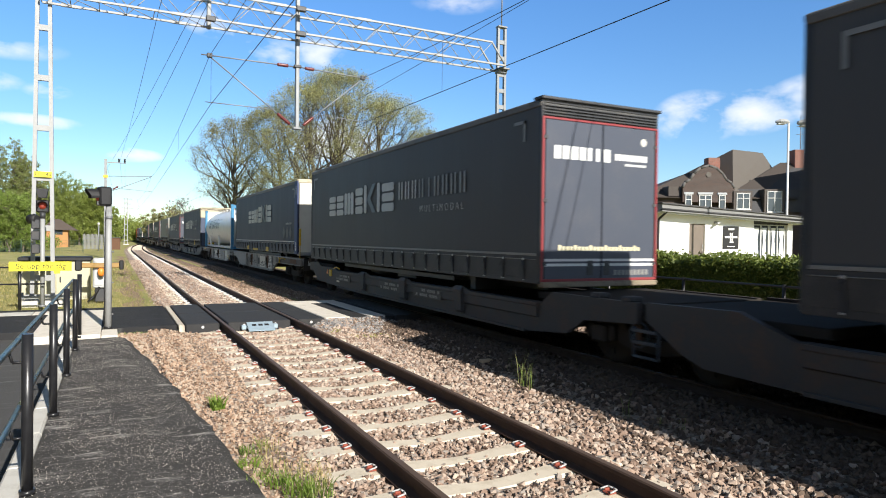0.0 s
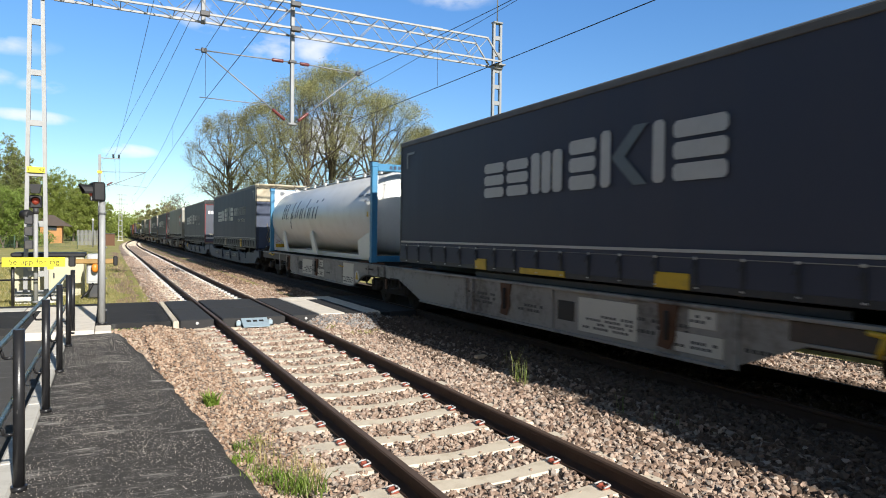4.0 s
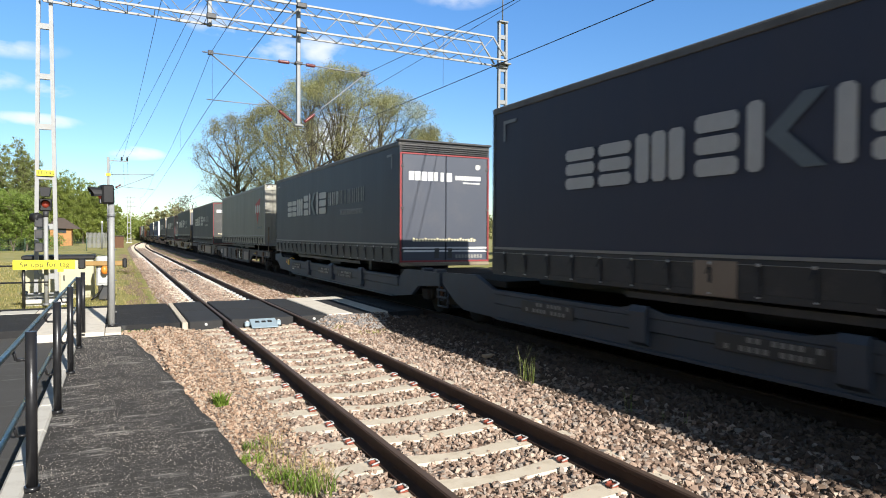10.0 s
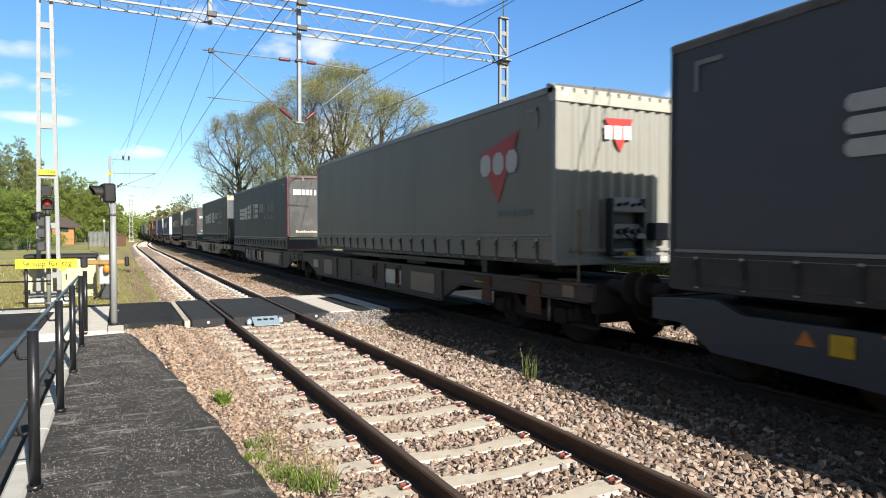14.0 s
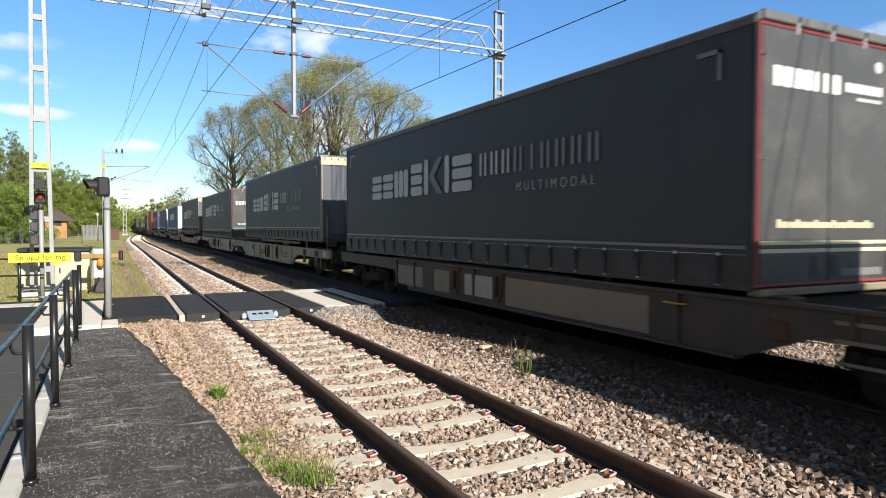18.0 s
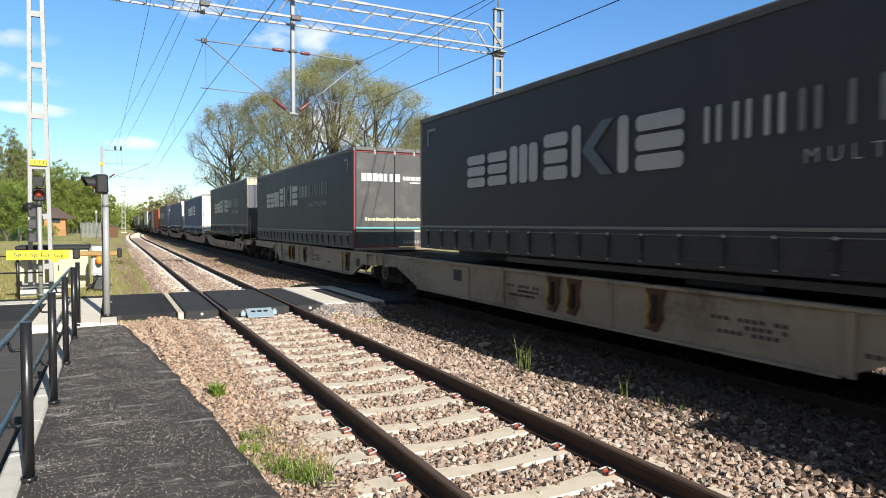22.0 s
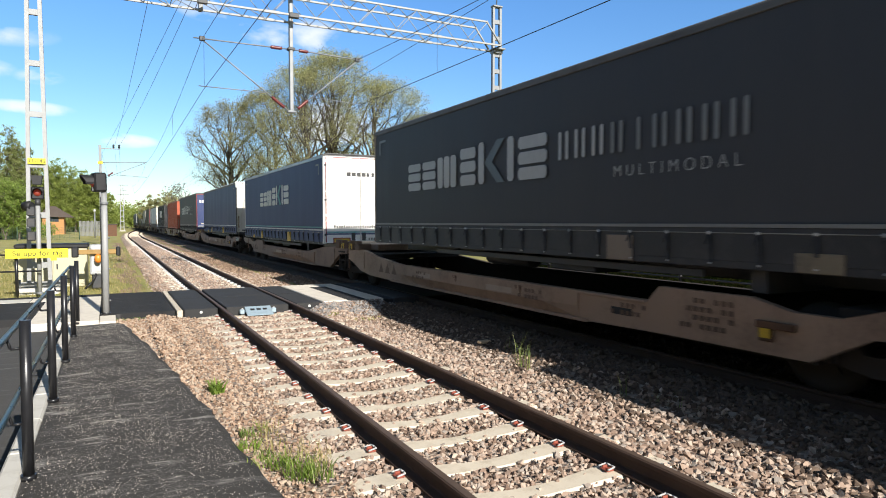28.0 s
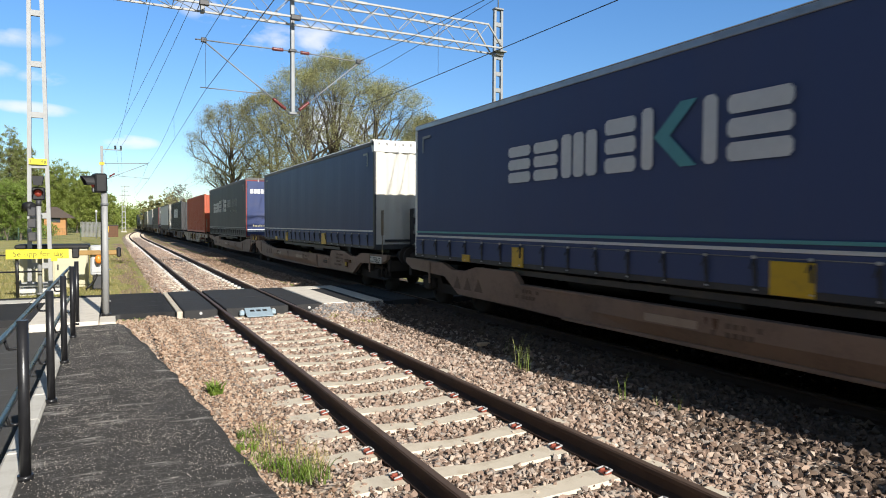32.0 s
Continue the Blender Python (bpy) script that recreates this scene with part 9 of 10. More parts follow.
def villa():
    """Old dark brick house: curved gable, hipped main roof and a mansard wing."""
    t = thing("old_brick_house", "old dark brick house with curved gable, hipped roof and chimneys", "house", m=yonder(45))
    part("wall", Shape().box(13.6, 24.2, 0, 9, -0.5, 5.1), M["darkbrick"], t)
    # hipped main roof
    r = Shape()
    r.add([(13.2, -0.4, 4.9), (24.4, -0.4, 4.9), (24.4, 9.4, 4.9), (13.2, 9.4, 4.9), (18.3, 3.6, 7.05), (22.3, 4.4, 7.0)],
          [(0, 1, 5, 4), (1, 2, 5), (2, 3, 4, 5), (3, 0, 4), (0, 3, 2, 1)])
    part("roof", r, M["roof_brown"], t, "grey-brown sheet roof")
    # steep pavilion roof, one arris towards the street
    pv = [(19.9, -0.45, 5.2), (25.6, 2.6, 5.2), (27.0, 8.5, 5.2), (15.2, 6.5, 5.2), (21.35, 3.0, 8.75), (24.55, 5.0, 8.8)]
    # left facet painted darker as shaded, the other paler as sunlit
    part("roof_facet", slopes(pv, [(0, 4, 3), (3, 4, 5, 2), (0, 3, 2, 1)]), M["roof_brown"], t)
    part("roof_facet", slopes(pv, [(0, 1, 5, 4), (1, 2, 5)]), M["roof_olive"], t, "grey-brown roof facet, painted paler as the sunlit side")
    # curved gable
    pts = [(16.4, 4.6), (16.4, 5.6), (16.55, 5.95), (16.9, 6.15), (17.15, 6.55), (17.6, 6.95), (18.15, 7.12), (18.7, 6.95), (19.15, 6.55), (19.4, 6.15), (19.75, 5.95), (19.95, 5.6), (19.95, 4.6)]
    g = part("gable", Shape().prism(pts, -0.55, -0.2, "y"), M["darkbrick"], t, "curved brick gable")
    rim = Shape()
    for a, b in zip(pts[1:], pts[2:-1]):
        rim.tube((a[0], -0.5, a[1]), (b[0], -0.5, b[1]), 0.1, 6)
    part("coping", rim, M["plinth"], g)
    part("medallion", Shape().tube((18.15, -0.6, 6.5), (18.15, -0.55, 6.5), 0.18, 12), M["roof_olive"], g)
    part("dormer", Shape().box(15.5, 16.3, -0.3, 1.0, 5.0, 5.7, 0.02), M["roof_brown"], t)
    for x, w in ((16.8, 0.34), (17.95, 0.74), (19.1, 0.34)):
        window(t, x, 4.15, w, 0.9, -0.57, 1 if w > 0.7 else 0, True)
        part("lintel", Shape().box(x - w / 2 - 0.15, x + w / 2 + 0.15, -0.62, -0.5, 5.13, 5.27, 0.01), M["plaster_grey"], t)
    # mansard wing to the right
    part("wing_wall", Shape().box(20.4, 27.0, -0.3, 8, -0.5, 4.3), M["darkbrick"], t)
    w = Shape()
    wv = [(20.3, -0.5, 4.0), (27.3, -0.5, 4.0), (27.0, 0.2, 5.6), (20.5, 0.2, 5.6), (28.0, 3.2, 7.85), (25.0, 3.2, 7.85), (28.0, 8, 4.2), (20.3, 8, 4.2), (22.6, 0.2, 5.6), (26.3, 3.2, 7.86)]
    w.add(wv, [(0, 1, 2, 8, 3), (8, 2, 4, 9), (1, 6, 4, 2), (5, 9, 4, 6, 7), (0, 3, 5, 7)])
    # shaded lower and right faces painted near-black; the lit slope stays brown
    part("wing_roof", w, M["felt"], t, "mansard roof, painted near-black where it lies in shade")
    part("wing_roof", slopes(wv, [(3, 8, 9, 5)]), M["roof_brown"], t, "brown upper roof slope")
    for x, w, z, h in ((20.5, 0.8, 4.2, 1.0), (22.65, 0.9, 4.05, 1.3)):
        part("dormer", Shape().box(x - w / 2 - 0.25, x + w / 2 + 0.25, -0.65, 0.6, 3.95, z + h + 0.2, 0.03), M["roof_brown"], t)
        window(t, x, z, w, h, -0.67, 1, True)
    part("chimney", Shape().box(19.0, 19.85, 1.6, 2.4, 6.0, 7.95, 0.02), M["brick"], t, "orange brick chimney")
    part("chimney", Shape().box(25.75, 26.45, 2.6, 3.4, 6.8, 8.75, 0.02), M["brick"], t)
    part("vent_cowl", Shape().box(26.6, 27.3, 2.6, 3.4, 6.9, 8.5, 0.05), M["darkmetal"], t)
    part("aerial", Shape().tube((26.3, 2.9, 8.2), (26.3, 2.9, 11.3), 0.03, 6).tube((26.0, 2.9, 9.9), (26.7, 2.9, 9.9), 0.02, 5).tube((26.0, 2.9, 10.5), (26.6, 2.9, 10.5), 0.02, 5), M["galvdull"], t)
    part("ladder_fence", Shape().tube((26.0, 2.0, 7.4), (26.9, 0.9, 6.2), 0.03, 5), M["darkmetal"], t)


def apartments():
    """Three storeys of red brick bands and pale cladding over shops."""
    t = thing("apartment_house", "three-storey red brick apartment house over shops with navy awnings", "apartment building", m=pose(39.3, 26.8, 0, 0, 0, -90))
    x0, x1, eave = 0.0, 24.0, 8.75
    part("ground_floor", Shape().box(x0, x1, 0.25, 12, -0.5, 3.3), M["plinth"], t)
    part("wall", Shape().box(x0, x1, 0, 12, 3.3, eave), M["brick"], t)
    for z in (3.85, 6.5):
        part("cladding_band", Shape().box(x0 + 0.3, x1 - 0.5, -0.05, 0.0, z - 0.15, z + 1.5), M["cladding"], t)
        for i in range(7):
            x = 2.15 + i * 3.2
            window(t, x, z + 0.05, 1.3, 1.35, -0.06, 0, False, True, 0.07, None, 0.13)
    roof = Shape().add([(x0 - 0.6, -0.7, eave - 0.1), (x1 + 0.6, -0.7, eave - 0.1), (x1 + 0.6, 12.7, eave - 0.1), (x0 - 0.6, 12.7, eave - 0.1), (x0 + 5.5, 6, eave + 3.6), (x1 - 5.5, 6, eave + 3.6)],
                       [(0, 1, 5, 4), (1, 2, 5), (2, 3, 4, 5), (3, 0, 4), (0, 3, 2, 1)])
    rf = part("roof", roof, M["tilebrown"], t, "hipped brown tiled roof")
    for i in range(46):
        s = (i + 0.5) / 46
        xa = x0 - 0.6 + s * (x1 - x0 + 1.2)
        xb = x0 + 5.5 + s * (x1 - x0 - 11)
        part("roof_batten", Shape().tube((xa, -0.72, eave - 0.07), (xb, 5.95, eave + 3.62), 0.03, 4, caps=False), M["tilebrown"], rf)
    part("gutter", Shape().tube((x0 - 0.6, -0.75, eave - 0.08), (x1 + 0.6, -0.75, eave - 0.08), 0.08, 8), M["matblack"], t)
    part("shop_sign", Shape().box(x0 + 0.7, x0 + 7.5, -0.2, 0.0, 2.75, 3.55, 0.02), M["shopsign"], t, "grey shop sign panel")
    part("sign_field", Shape().box(x0 + 0.85, x0 + 2.1, -0.215, -0.2, 2.85, 3.45), M["darkbrick"], t)
    for i in range(10):
        part("lettering", Shape().box(x0 + 2.4 + i * 0.34, x0 + 2.66 + i * 0.34, -0.215, -0.2, 2.98, 3.32), M["white"], t)
    part("string_course", Shape().box(x0, x1, -0.12, 0.02, 2.55, 2.68, 0.01), M["cladding"], t)
    for i in range(4):
        a = x0 + 0.6 + i * 2.3
        part("awning", Shape().prism([(0.2, 2.5), (-1.1, 1.75), (-1.1, 1.45), (-1.06, 1.45), (-1.06, 1.72), (0.2, 2.42)], a, a + 2.22), M["awning"], t, "navy cloth awning")
    for i in range(5):
        part("shop_window", Shape().box(x0 + 0.7 + i * 1.9, x0 + 2.3 + i * 1.9, 0.2, 0.26, 0.4, 2.3), M["glass"], t)
    part("downpipe", Shape().tube((x0 + 0.2, -0.1, 0), (x0 + 0.2, -0.1, eave), 0.05, 8), M["galvdull"], t)


def lamp_post(m, h, reach, label):
    t = thing("street_lamp", label, "street lamp", m=m)
    part("post", Shape().turn([(0, 0.09), (0.2, 0.085), (0.21, 0.06), (1, 0.05)], (0, 0, 0), (0, 0, h), 12), M["frame_white"], t)
    part("foot", Shape().tube((0, 0, 0), (0, 0, 1.0), 0.1, 12), M["galv"], t)
    head = part("lamp_head", Shape().loft([[(0.05 - k * reach / 4, yy * wdt, h + zz * hgt) for yy, zz in ((-1, 0), (-0.6, 1), (0.6, 1), (1, 0), (0.6, -0.7), (-0.6, -0.7))] for k, (wdt, hgt) in enumerate(((0.05, 0.05), (0.16, 0.12), (0.2, 0.15), (0.18, 0.13), (0.08, 0.06)))]), M["galv"], t)
    part("lens", Shape().box(-reach * 0.85, -0.2, -0.12, 0.12, h - 0.13, h - 0.08, 0.03), M["frame_white"], head)
    part("door_plate", Shape().box(-0.05, 0.05, -0.105, -0.09, 0.5, 0.85, 0.008), M["galvdull"], t)


def hedge():
    """Clipped hedge behind the far track, with a dark tube fence in front."""
    rng = np.random.default_rng(21)
    core = Shape()
    ys = np.arange(-14, 19.0, 0.5)
    rings = []
    for y in ys:
        w = 0.42 + 0.05 * math.sin(y * 1.9)
        top = 1.44 + 0.04 * math.sin(y * 2.7) + 0.03 * math.sin(y * 7.0)
        rings.append([(9.5 - w, y, 0.1), (9.5 - w, y, top - 0.12), (9.5 - w * 0.7, y, top), (9.5 + w * 0.7, y, top), (9.5 + w, y, top - 0.12), (9.5 + w, y, 0.1)])
    core.loft(rings)
    t = thing("hedge", "clipped fresh green hedge behind a dark tube fence", "hedge")
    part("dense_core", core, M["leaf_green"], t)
    n = 46000
    y = rng.uniform(-14, 18.7, n)
    f = rng.uniform(0, 1, n)
    x = np.where(f < 0.68, 9.03 + rng.normal(0, 0.05, n), rng.uniform(9.0, 10.0, n))
    z = np.where(f < 0.68, rng.uniform(0.2, 1.5, n), 1.47 + rng.normal(0, 0.05, n) + 0.05 * np.sin(y * 2.7))
    part("leaves", leaf_cloud("leaves", np.stack([x, y, z], 1), 0.042, rng, M["leaf_hedge"]), None, t)
    fence = thing("tube_fence", "low dark steel tube fence before the hedge", "fence")
    for k in range(14):
        yy = -14 + k * 2.45
        part("post", Shape().tube((8.62, yy, -0.1), (8.62, yy, 1.02), 0.035, 8), M["blackpaint"], fence)
    for z in (0.98, 0.55):
        part("bar", Shape().tube((8.62, -14, z), (8.62, 18.5, z), 0.025, 8), M["blackpaint"], fence)


def leaf_cloud(name, centres, size, rng, mat):
    """Small folded leaves, one quad each, at the given places."""
    n = len(centres)
    a = rng.normal(size=(n, 3))
    a /= np.linalg.norm(a, axis=1)[:, None]
    b = rng.normal(size=(n, 3))
    b -= a * (a * b).sum(1)[:, None]
    b /= np.linalg.norm(b, axis=1)[:, None]
    s = size * rng.uniform(0.6, 1.4, n)[:, None]
    p = np.stack([centres - a * s, centres - b * s * 0.55, centres + a * s, centres + b * s * 0.55], 1).reshape(-1, 3)
    return bulk(name, p, np.arange(4 * n).reshape(-1, 4), mat)


def tree(name, label, x, y, z, height, spread, seed, leaf, leaves=14000, size=0.14, trunk=0.35, low=0.25, knots=240, squash=1.0, hollow=0.45):
    """Trunk that forks again and again towards points filling an uneven crown, with small leaves round the twig ends."""
    rnd = random.Random(seed)
    rng = np.random.default_rng(seed)
    wood = Shape()
    zc, rz = height * (1 + low) / 2, height * (1 - low) / 2
    lobes = [(rnd.uniform(-0.55, 0.55), rnd.uniform(-0.55, 0.55), rnd.uniform(-0.6, 0.62), rnd.uniform(0.36, 0.58)) for _ in range(9)] + [(0, 0, 0.25, 0.72), (0, 0, -0.2, 0.6)]
    pts = []
    while len(pts) < knots:
        lx, ly, lz, lr = rnd.choice(lobes)
        d = Vector((rnd.gauss(0, 1), rnd.gauss(0, 1), rnd.gauss(0, 1))).normalized() * lr * (hollow + (1 - hollow) * rnd.random() ** 0.5)
        p = Vector((lx, ly, lz)) + d
        if p.z > 1 or p.x * p.x + p.y * p.y > 1.0:
            continue
        pts.append(Vector((p.x * spread, p.y * spread * squash, zc + p.z * rz)))

    def fork(p, group, r, level):
        if len(group) <= 2 or level > 9:
            for q in group:
                m = p.lerp(q, 0.5) + Vector((rnd.gauss(0, 0.12), rnd.gauss(0, 0.12), rnd.gauss(0.1, 0.1)))
                wood.tube(p, m, max(r, 0.022), 3, max(r * 0.7, 0.017), caps=False)
                wood.tube(m, q, max(r * 0.7, 0.017), 3, 0.010, caps=False)
            return
        a, b = rnd.sample(group, 2)
        for _ in range(3):
            ga = [q for q in group if (q - a).length_squared <= (q - b).length_squared]
            gb = [q for q in group if (q - a).length_squared > (q - b).length_squared]
            if not ga or not gb:
                break
            a = sum(ga, Vector()) / len(ga)
            b = sum(gb, Vector()) / len(gb)
        for g in (ga, gb):
            if not g:
                continue
            c = sum(g, Vector()) / len(g)
            share = math.sqrt(len(g) / len(group))
            q = p.lerp(c, 0.36 if level < 2 else 0.42) + Vector((rnd.gauss(0, 0.15), rnd.gauss(0, 0.15), rnd.gauss(0, 0.12))) * (1 if level else 0.4)
            r1 = max(r * share, 0.012)
            sides = 8 if level < 2 else (5 if level < 5 else 3)
            wood.tube(p, q, r1, sides, r1 * 0.82, caps=False)
            fork(q, g, r1 * 0.82, level + 1)

    top = Vector((rnd.gauss(0, 0.15), rnd.gauss(0, 0.15), height * low * 0.85))
    wood.turn([(0, trunk * 1.5), (0.08, trunk * 1.1), (1, trunk * 0.85)], (0, 0, -0.3), top, 12)
    fork(top, pts, trunk * 0.85, 0)
    t = thing(name, label, "tree", m=pose(x, y, z))
    part("trunk", bulk("trunk", wood.v, wood.f, M["bark"], True), None, t)
    if leaves:
        base = np.array([tuple(p) for p in pts])
        c = base[rng.integers(0, len(base), leaves)] + rng.normal(0, 1, (leaves, 3)) * rng.uniform(0.1, 0.75, (leaves, 1)) * spread * 0.11
        part("crown", leaf_cloud("crown", c, size, rng, leaf), None, t)
    return t


def leader_tree(name, label, x, y, height, spread, seed, leaf, per=11, trunk=0.3, low=0.24, limbs=30, rise=0.85, size=0.052, lean=(0.0, 0.0), puff=0.27, core=0.04):
    """A trunk that runs up through the crown, ascending crooked limbs that branch three times, young leaves at the twig ends."""
    rnd = random.Random(seed)
    rng = np.random.default_rng(seed)
    wood = Shape()
    ends = []

    def depth_in(q):
        """0 in the crown's heart, 1 at its rounded outside."""
        zc = height * (low * 0.8 + 0.52)
        up = (height * 1.0 - zc) if q.z > zc else (zc - height * low * 0.72)
        return math.sqrt(((q.x - lean[0] * 0.6) ** 2 + (q.y - lean[1] * 0.6) ** 2) / (spread * 1.04) ** 2 + ((q.z - zc) / up) ** 2)

    def grow(p, d, length, r, level):
        n = (5, 4, 3, 2)[level]
        if depth_in(p) > (1.0, 0.98, 1.0, 1.02)[level]:
            return
        nodes = [p]
        for i in range(n):
            bend = (0.16, 0.24, 0.3, 0.34)[level]
            d = (d + Vector((rnd.gauss(0, bend), rnd.gauss(0, bend), rnd.gauss(0.06, bend * 0.8)))).normalized()
            q = p + d * length / n
            if depth_in(q) > 1.06:
                ends.append(p)
                break
            r1 = max(r * (0.8 if level < 2 else 0.7), 0.009)
            wood.tube(p, q, r, (6, 5, 3, 3)[level], r1, caps=False)
            p, r = q, r1
            nodes.append(q)
            if level < 3 and length > 0.42 and i >= (1 if level == 0 else 0):
                for _ in range(1 if i < n - 1 else 2 if level else 3):
                    side = Vector((rnd.gauss(0, 1), rnd.gauss(0, 1), rnd.gauss(0.12, 0.75)))
                    side = (side - d * side.dot(d)).normalized()
                    grow(p, (d * 0.85 + side * rnd.uniform(0.55, 1.0)).normalized(), length * rnd.uniform(0.3, 0.46), r * 0.62, level + 1)
        if level >= 2:
            ends.append(p)
            if level == 3 and len(nodes) > 1:
                ends.append(nodes[1])

    p, r = Vector((0, 0, -0.3)), trunk * 1.15
    spine = []
    steps = 16
    for i in range(1, steps + 1):
        u = i / steps
        q = Vector((lean[0] * u + rnd.gauss(0, 0.12), lean[1] * u + rnd.gauss(0, 0.12), height * 0.93 * u))
        r1 = max(trunk * (1 - u) ** 0.8, 0.03)
        wood.tube(p, q, r, 8, r1, caps=False)
        spine.append((p, q, r1))
        p, r = q, r1
    turn = rnd.uniform(0, 6.28)
    for i in range(limbs):
        u = low + (0.94 - low) * ((i + rnd.random() * 0.7) / limbs) ** 1.35
        k = min(int(u * steps), steps - 1)
        a, b, rr = spine[k]
        s = a.lerp(b, u * steps - k)
        w = (u - low) / (1 - low)
        reach = spread * (0.22 + 0.78 * math.sqrt(max(1 - ((w - 0.36) / 0.68) ** 2, 0))) * rnd.uniform(0.72, 1.12)
        turn += 2.4 + rnd.gauss(0, 0.3)
        e = rise * rnd.uniform(0.7, 1.25) + 0.35 * w
        grow(s, Vector((math.cos(turn) * math.cos(e), math.sin(turn) * math.cos(e), math.sin(e))), max(min(reach / max(math.cos(e), 0.45), (height * 1.02 - s.z) * 0.95), 0.7) * 0.78, min(rr * 0.62, 0.02 + reach * 0.024), 0)
    t = thing(name, label, "tree", m=pose(x, y, 0))
    part("trunk", bulk("trunk", wood.v, wood.f, M["bark_dark"], True), None, t)
    base = np.array([tuple(q) for q in ends if rnd.random() < core + (1 - core) * smoothstep(0.45, 0.9, depth_in(q))])
    if len(base) > 9000:
        base = base[rng.permutation(len(base))[:9000]]
    c = np.repeat(base, per, 0) + rng.normal(0, puff, (len(base) * per, 3))
    part("crown", leaf_cloud("crown", c, size, rng, leaf), None, t)
    return t


def bushes(name, label, x0, x1, y0, y1, h, count, seed, leaf, z=-0.3, size=0.16):
    """A belt of shrubs and far woodland: clumps of leaves on thin stems."""
    rng = np.random.default_rng(seed)
    cx, cy = rng.uniform(x0, x1, count), rng.uniform(y0, y1, count)
    ch = h * rng.uniform(0.55, 1.0, count)
    per = 420
    c = []
    for a, b, hh in zip(cx, cy, ch):
        d = rng.normal(size=(per, 3))
        d /= np.linalg.norm(d, axis=1)[:, None]
        rr = rng.uniform(0.55, 1.0, per)[:, None]
        lump = 1 + 0.35 * np.sin(d[:, :1] * 5 + a) * np.cos(d[:, 1:2] * 6 + b)
        c.append(np.array([a, b, z + hh * 0.55]) + d * rr * lump * np.array([hh * 0.36, hh * 0.36, hh * 0.48]))
    me = leaf_cloud(name, np.concatenate(c), size, rng, leaf)
    return tagged(new(name, me), label, "bushes", kind="stuff")


def toward(slant, depth):
    """A place that many metres up the line, that much to the side for each metre."""
    return EYE[0] + slant * depth, depth


def greenery():
    leader_tree("large_tree", "large spreading tree in thin young leaf behind the train", 14.2, 60.5, 16.2, 5.2, 11, M["leaf_spring"], 8, 0.34, 0.26, 28, lean=(-0.6, 0))
    leader_tree("large_tree", "tallest spreading tree in thin young leaf behind the train", 16.8, 61.5, 18.0, 5.9, 12, M["leaf_spring"], 8, 0.40, 0.28, 28)
    leader_tree("large_tree", "broad tree in thin young leaf behind the train", 20.4, 60.0, 15.7, 6.0, 13, M["leaf_spring"], 8, 0.40, 0.26, 28, 0.7)
    leader_tree("large_tree", "leafier olive-green tree behind the train", 11.2, 62.0, 14.2, 4.4, 4, M["leaf_olive"], 11, 0.30, 0.14, 30, 0.6, core=0.4)
    leader_tree("large_tree", "bare-limbed tree in first leaf behind the train", 8.6, 71.0, 14.2, 4.9, 8, M["leaf_olive"], 4, 0.42, 0.22, 36, 0.72, core=0.2)
    leader_tree("small_tree", "small pale tree in young leaf behind the train", 27.4, 64.0, 13.4, 4.0, 19, M["leaf_olive"], 14, 0.2, 0.15, 26, core=0.6)
    tree("small_tree", "round fresh green tree behind the white building", 25.0, 36.0, 0, 7.5, 3.2, 23, M["leaf_fresh"], 14000, 0.08, 0.2, 0.25, 140)
    for slant, d, h, w, s, n in ((-0.150, 97, 12.6, 2.6, 30, 9000), (-0.136, 96, 13.6, 2.6, 31, 10000), (-0.124, 95, 13.9, 2.4, 32, 9000), (-0.113, 96, 13.4, 2.3, 33, 9000), (-0.103, 97, 12.4, 2.0, 34, 7000), (-0.092, 98, 10.6, 1.8, 35, 5000)):
        x, y = toward(slant, d)
        tree("slender_tree", "slender birch in brownish spring leaf beyond the grass", x, y, -0.3, h, w, s, M["leaf_birch"], n * 3, 0.065, 0.10, 0.04, 560, 1.0, 0.2)
    for slant, d, h, w, s in ((-0.142, 90, 7.4, 3.2, 36), (-0.120, 91, 8.0, 3.0, 37), (-0.105, 92, 7.0, 2.2, 38)):
        x, y = toward(slant, d)
        tree("broad_tree", "fresh green leafy tree beyond the grass", x, y, -0.3, h, w, s, M["leaf_fresh"], 34000, 0.07, 0.12, 0.04, 560, 1.0, 0.3)
    for slant, d, h, w, s in ((-0.073, 152, 15.0, 4.6, 39), (-0.058, 156, 14.6, 4.4, 40), (-0.040, 150, 13.6, 4.4, 41), (-0.022, 152, 12.4, 3.8, 47), (-0.008, 155, 9.6, 2.6, 48), (-0.090, 158, 14.0, 4.4, 49)):
        x, y = toward(slant, d)
        tree("round_tree", "dense mid-green tree behind the timber hut", x, y, -0.3, h, w, s, M["leaf_mid"], 40000, 0.11, 0.25, 0.04, 560, 1.0, 0.3)
    bushes("thicket", "low green bushes along the wire fence", -19.5, -9.4, 92, 98, 2.4, 18, 41, M["leaf_fresh"], size=0.1)
    bushes("thicket", "distant green trees along the railway", -11, -6.5, 165, 220, 7.5, 40, 43, M["leaf_mid"], size=0.2)
    bushes("thicket", "distant trees behind the train", 12, 26, 120, 230, 7.0, 60, 44, M["leaf_olive"], size=0.2)
    tree("small_tree", "bare twiggy tree far behind the train", 7.6, 118, 0, 8.4, 3.6, 51, M["twig"], 1500, 0.1, 0.2, 0.2, 160)
    tree("small_tree", "small round tree far behind the train", 4.4, 150, 0, 7.6, 3.0, 52, M["leaf_olive"], 5000, 0.16, 0.2, 0.2, 80)
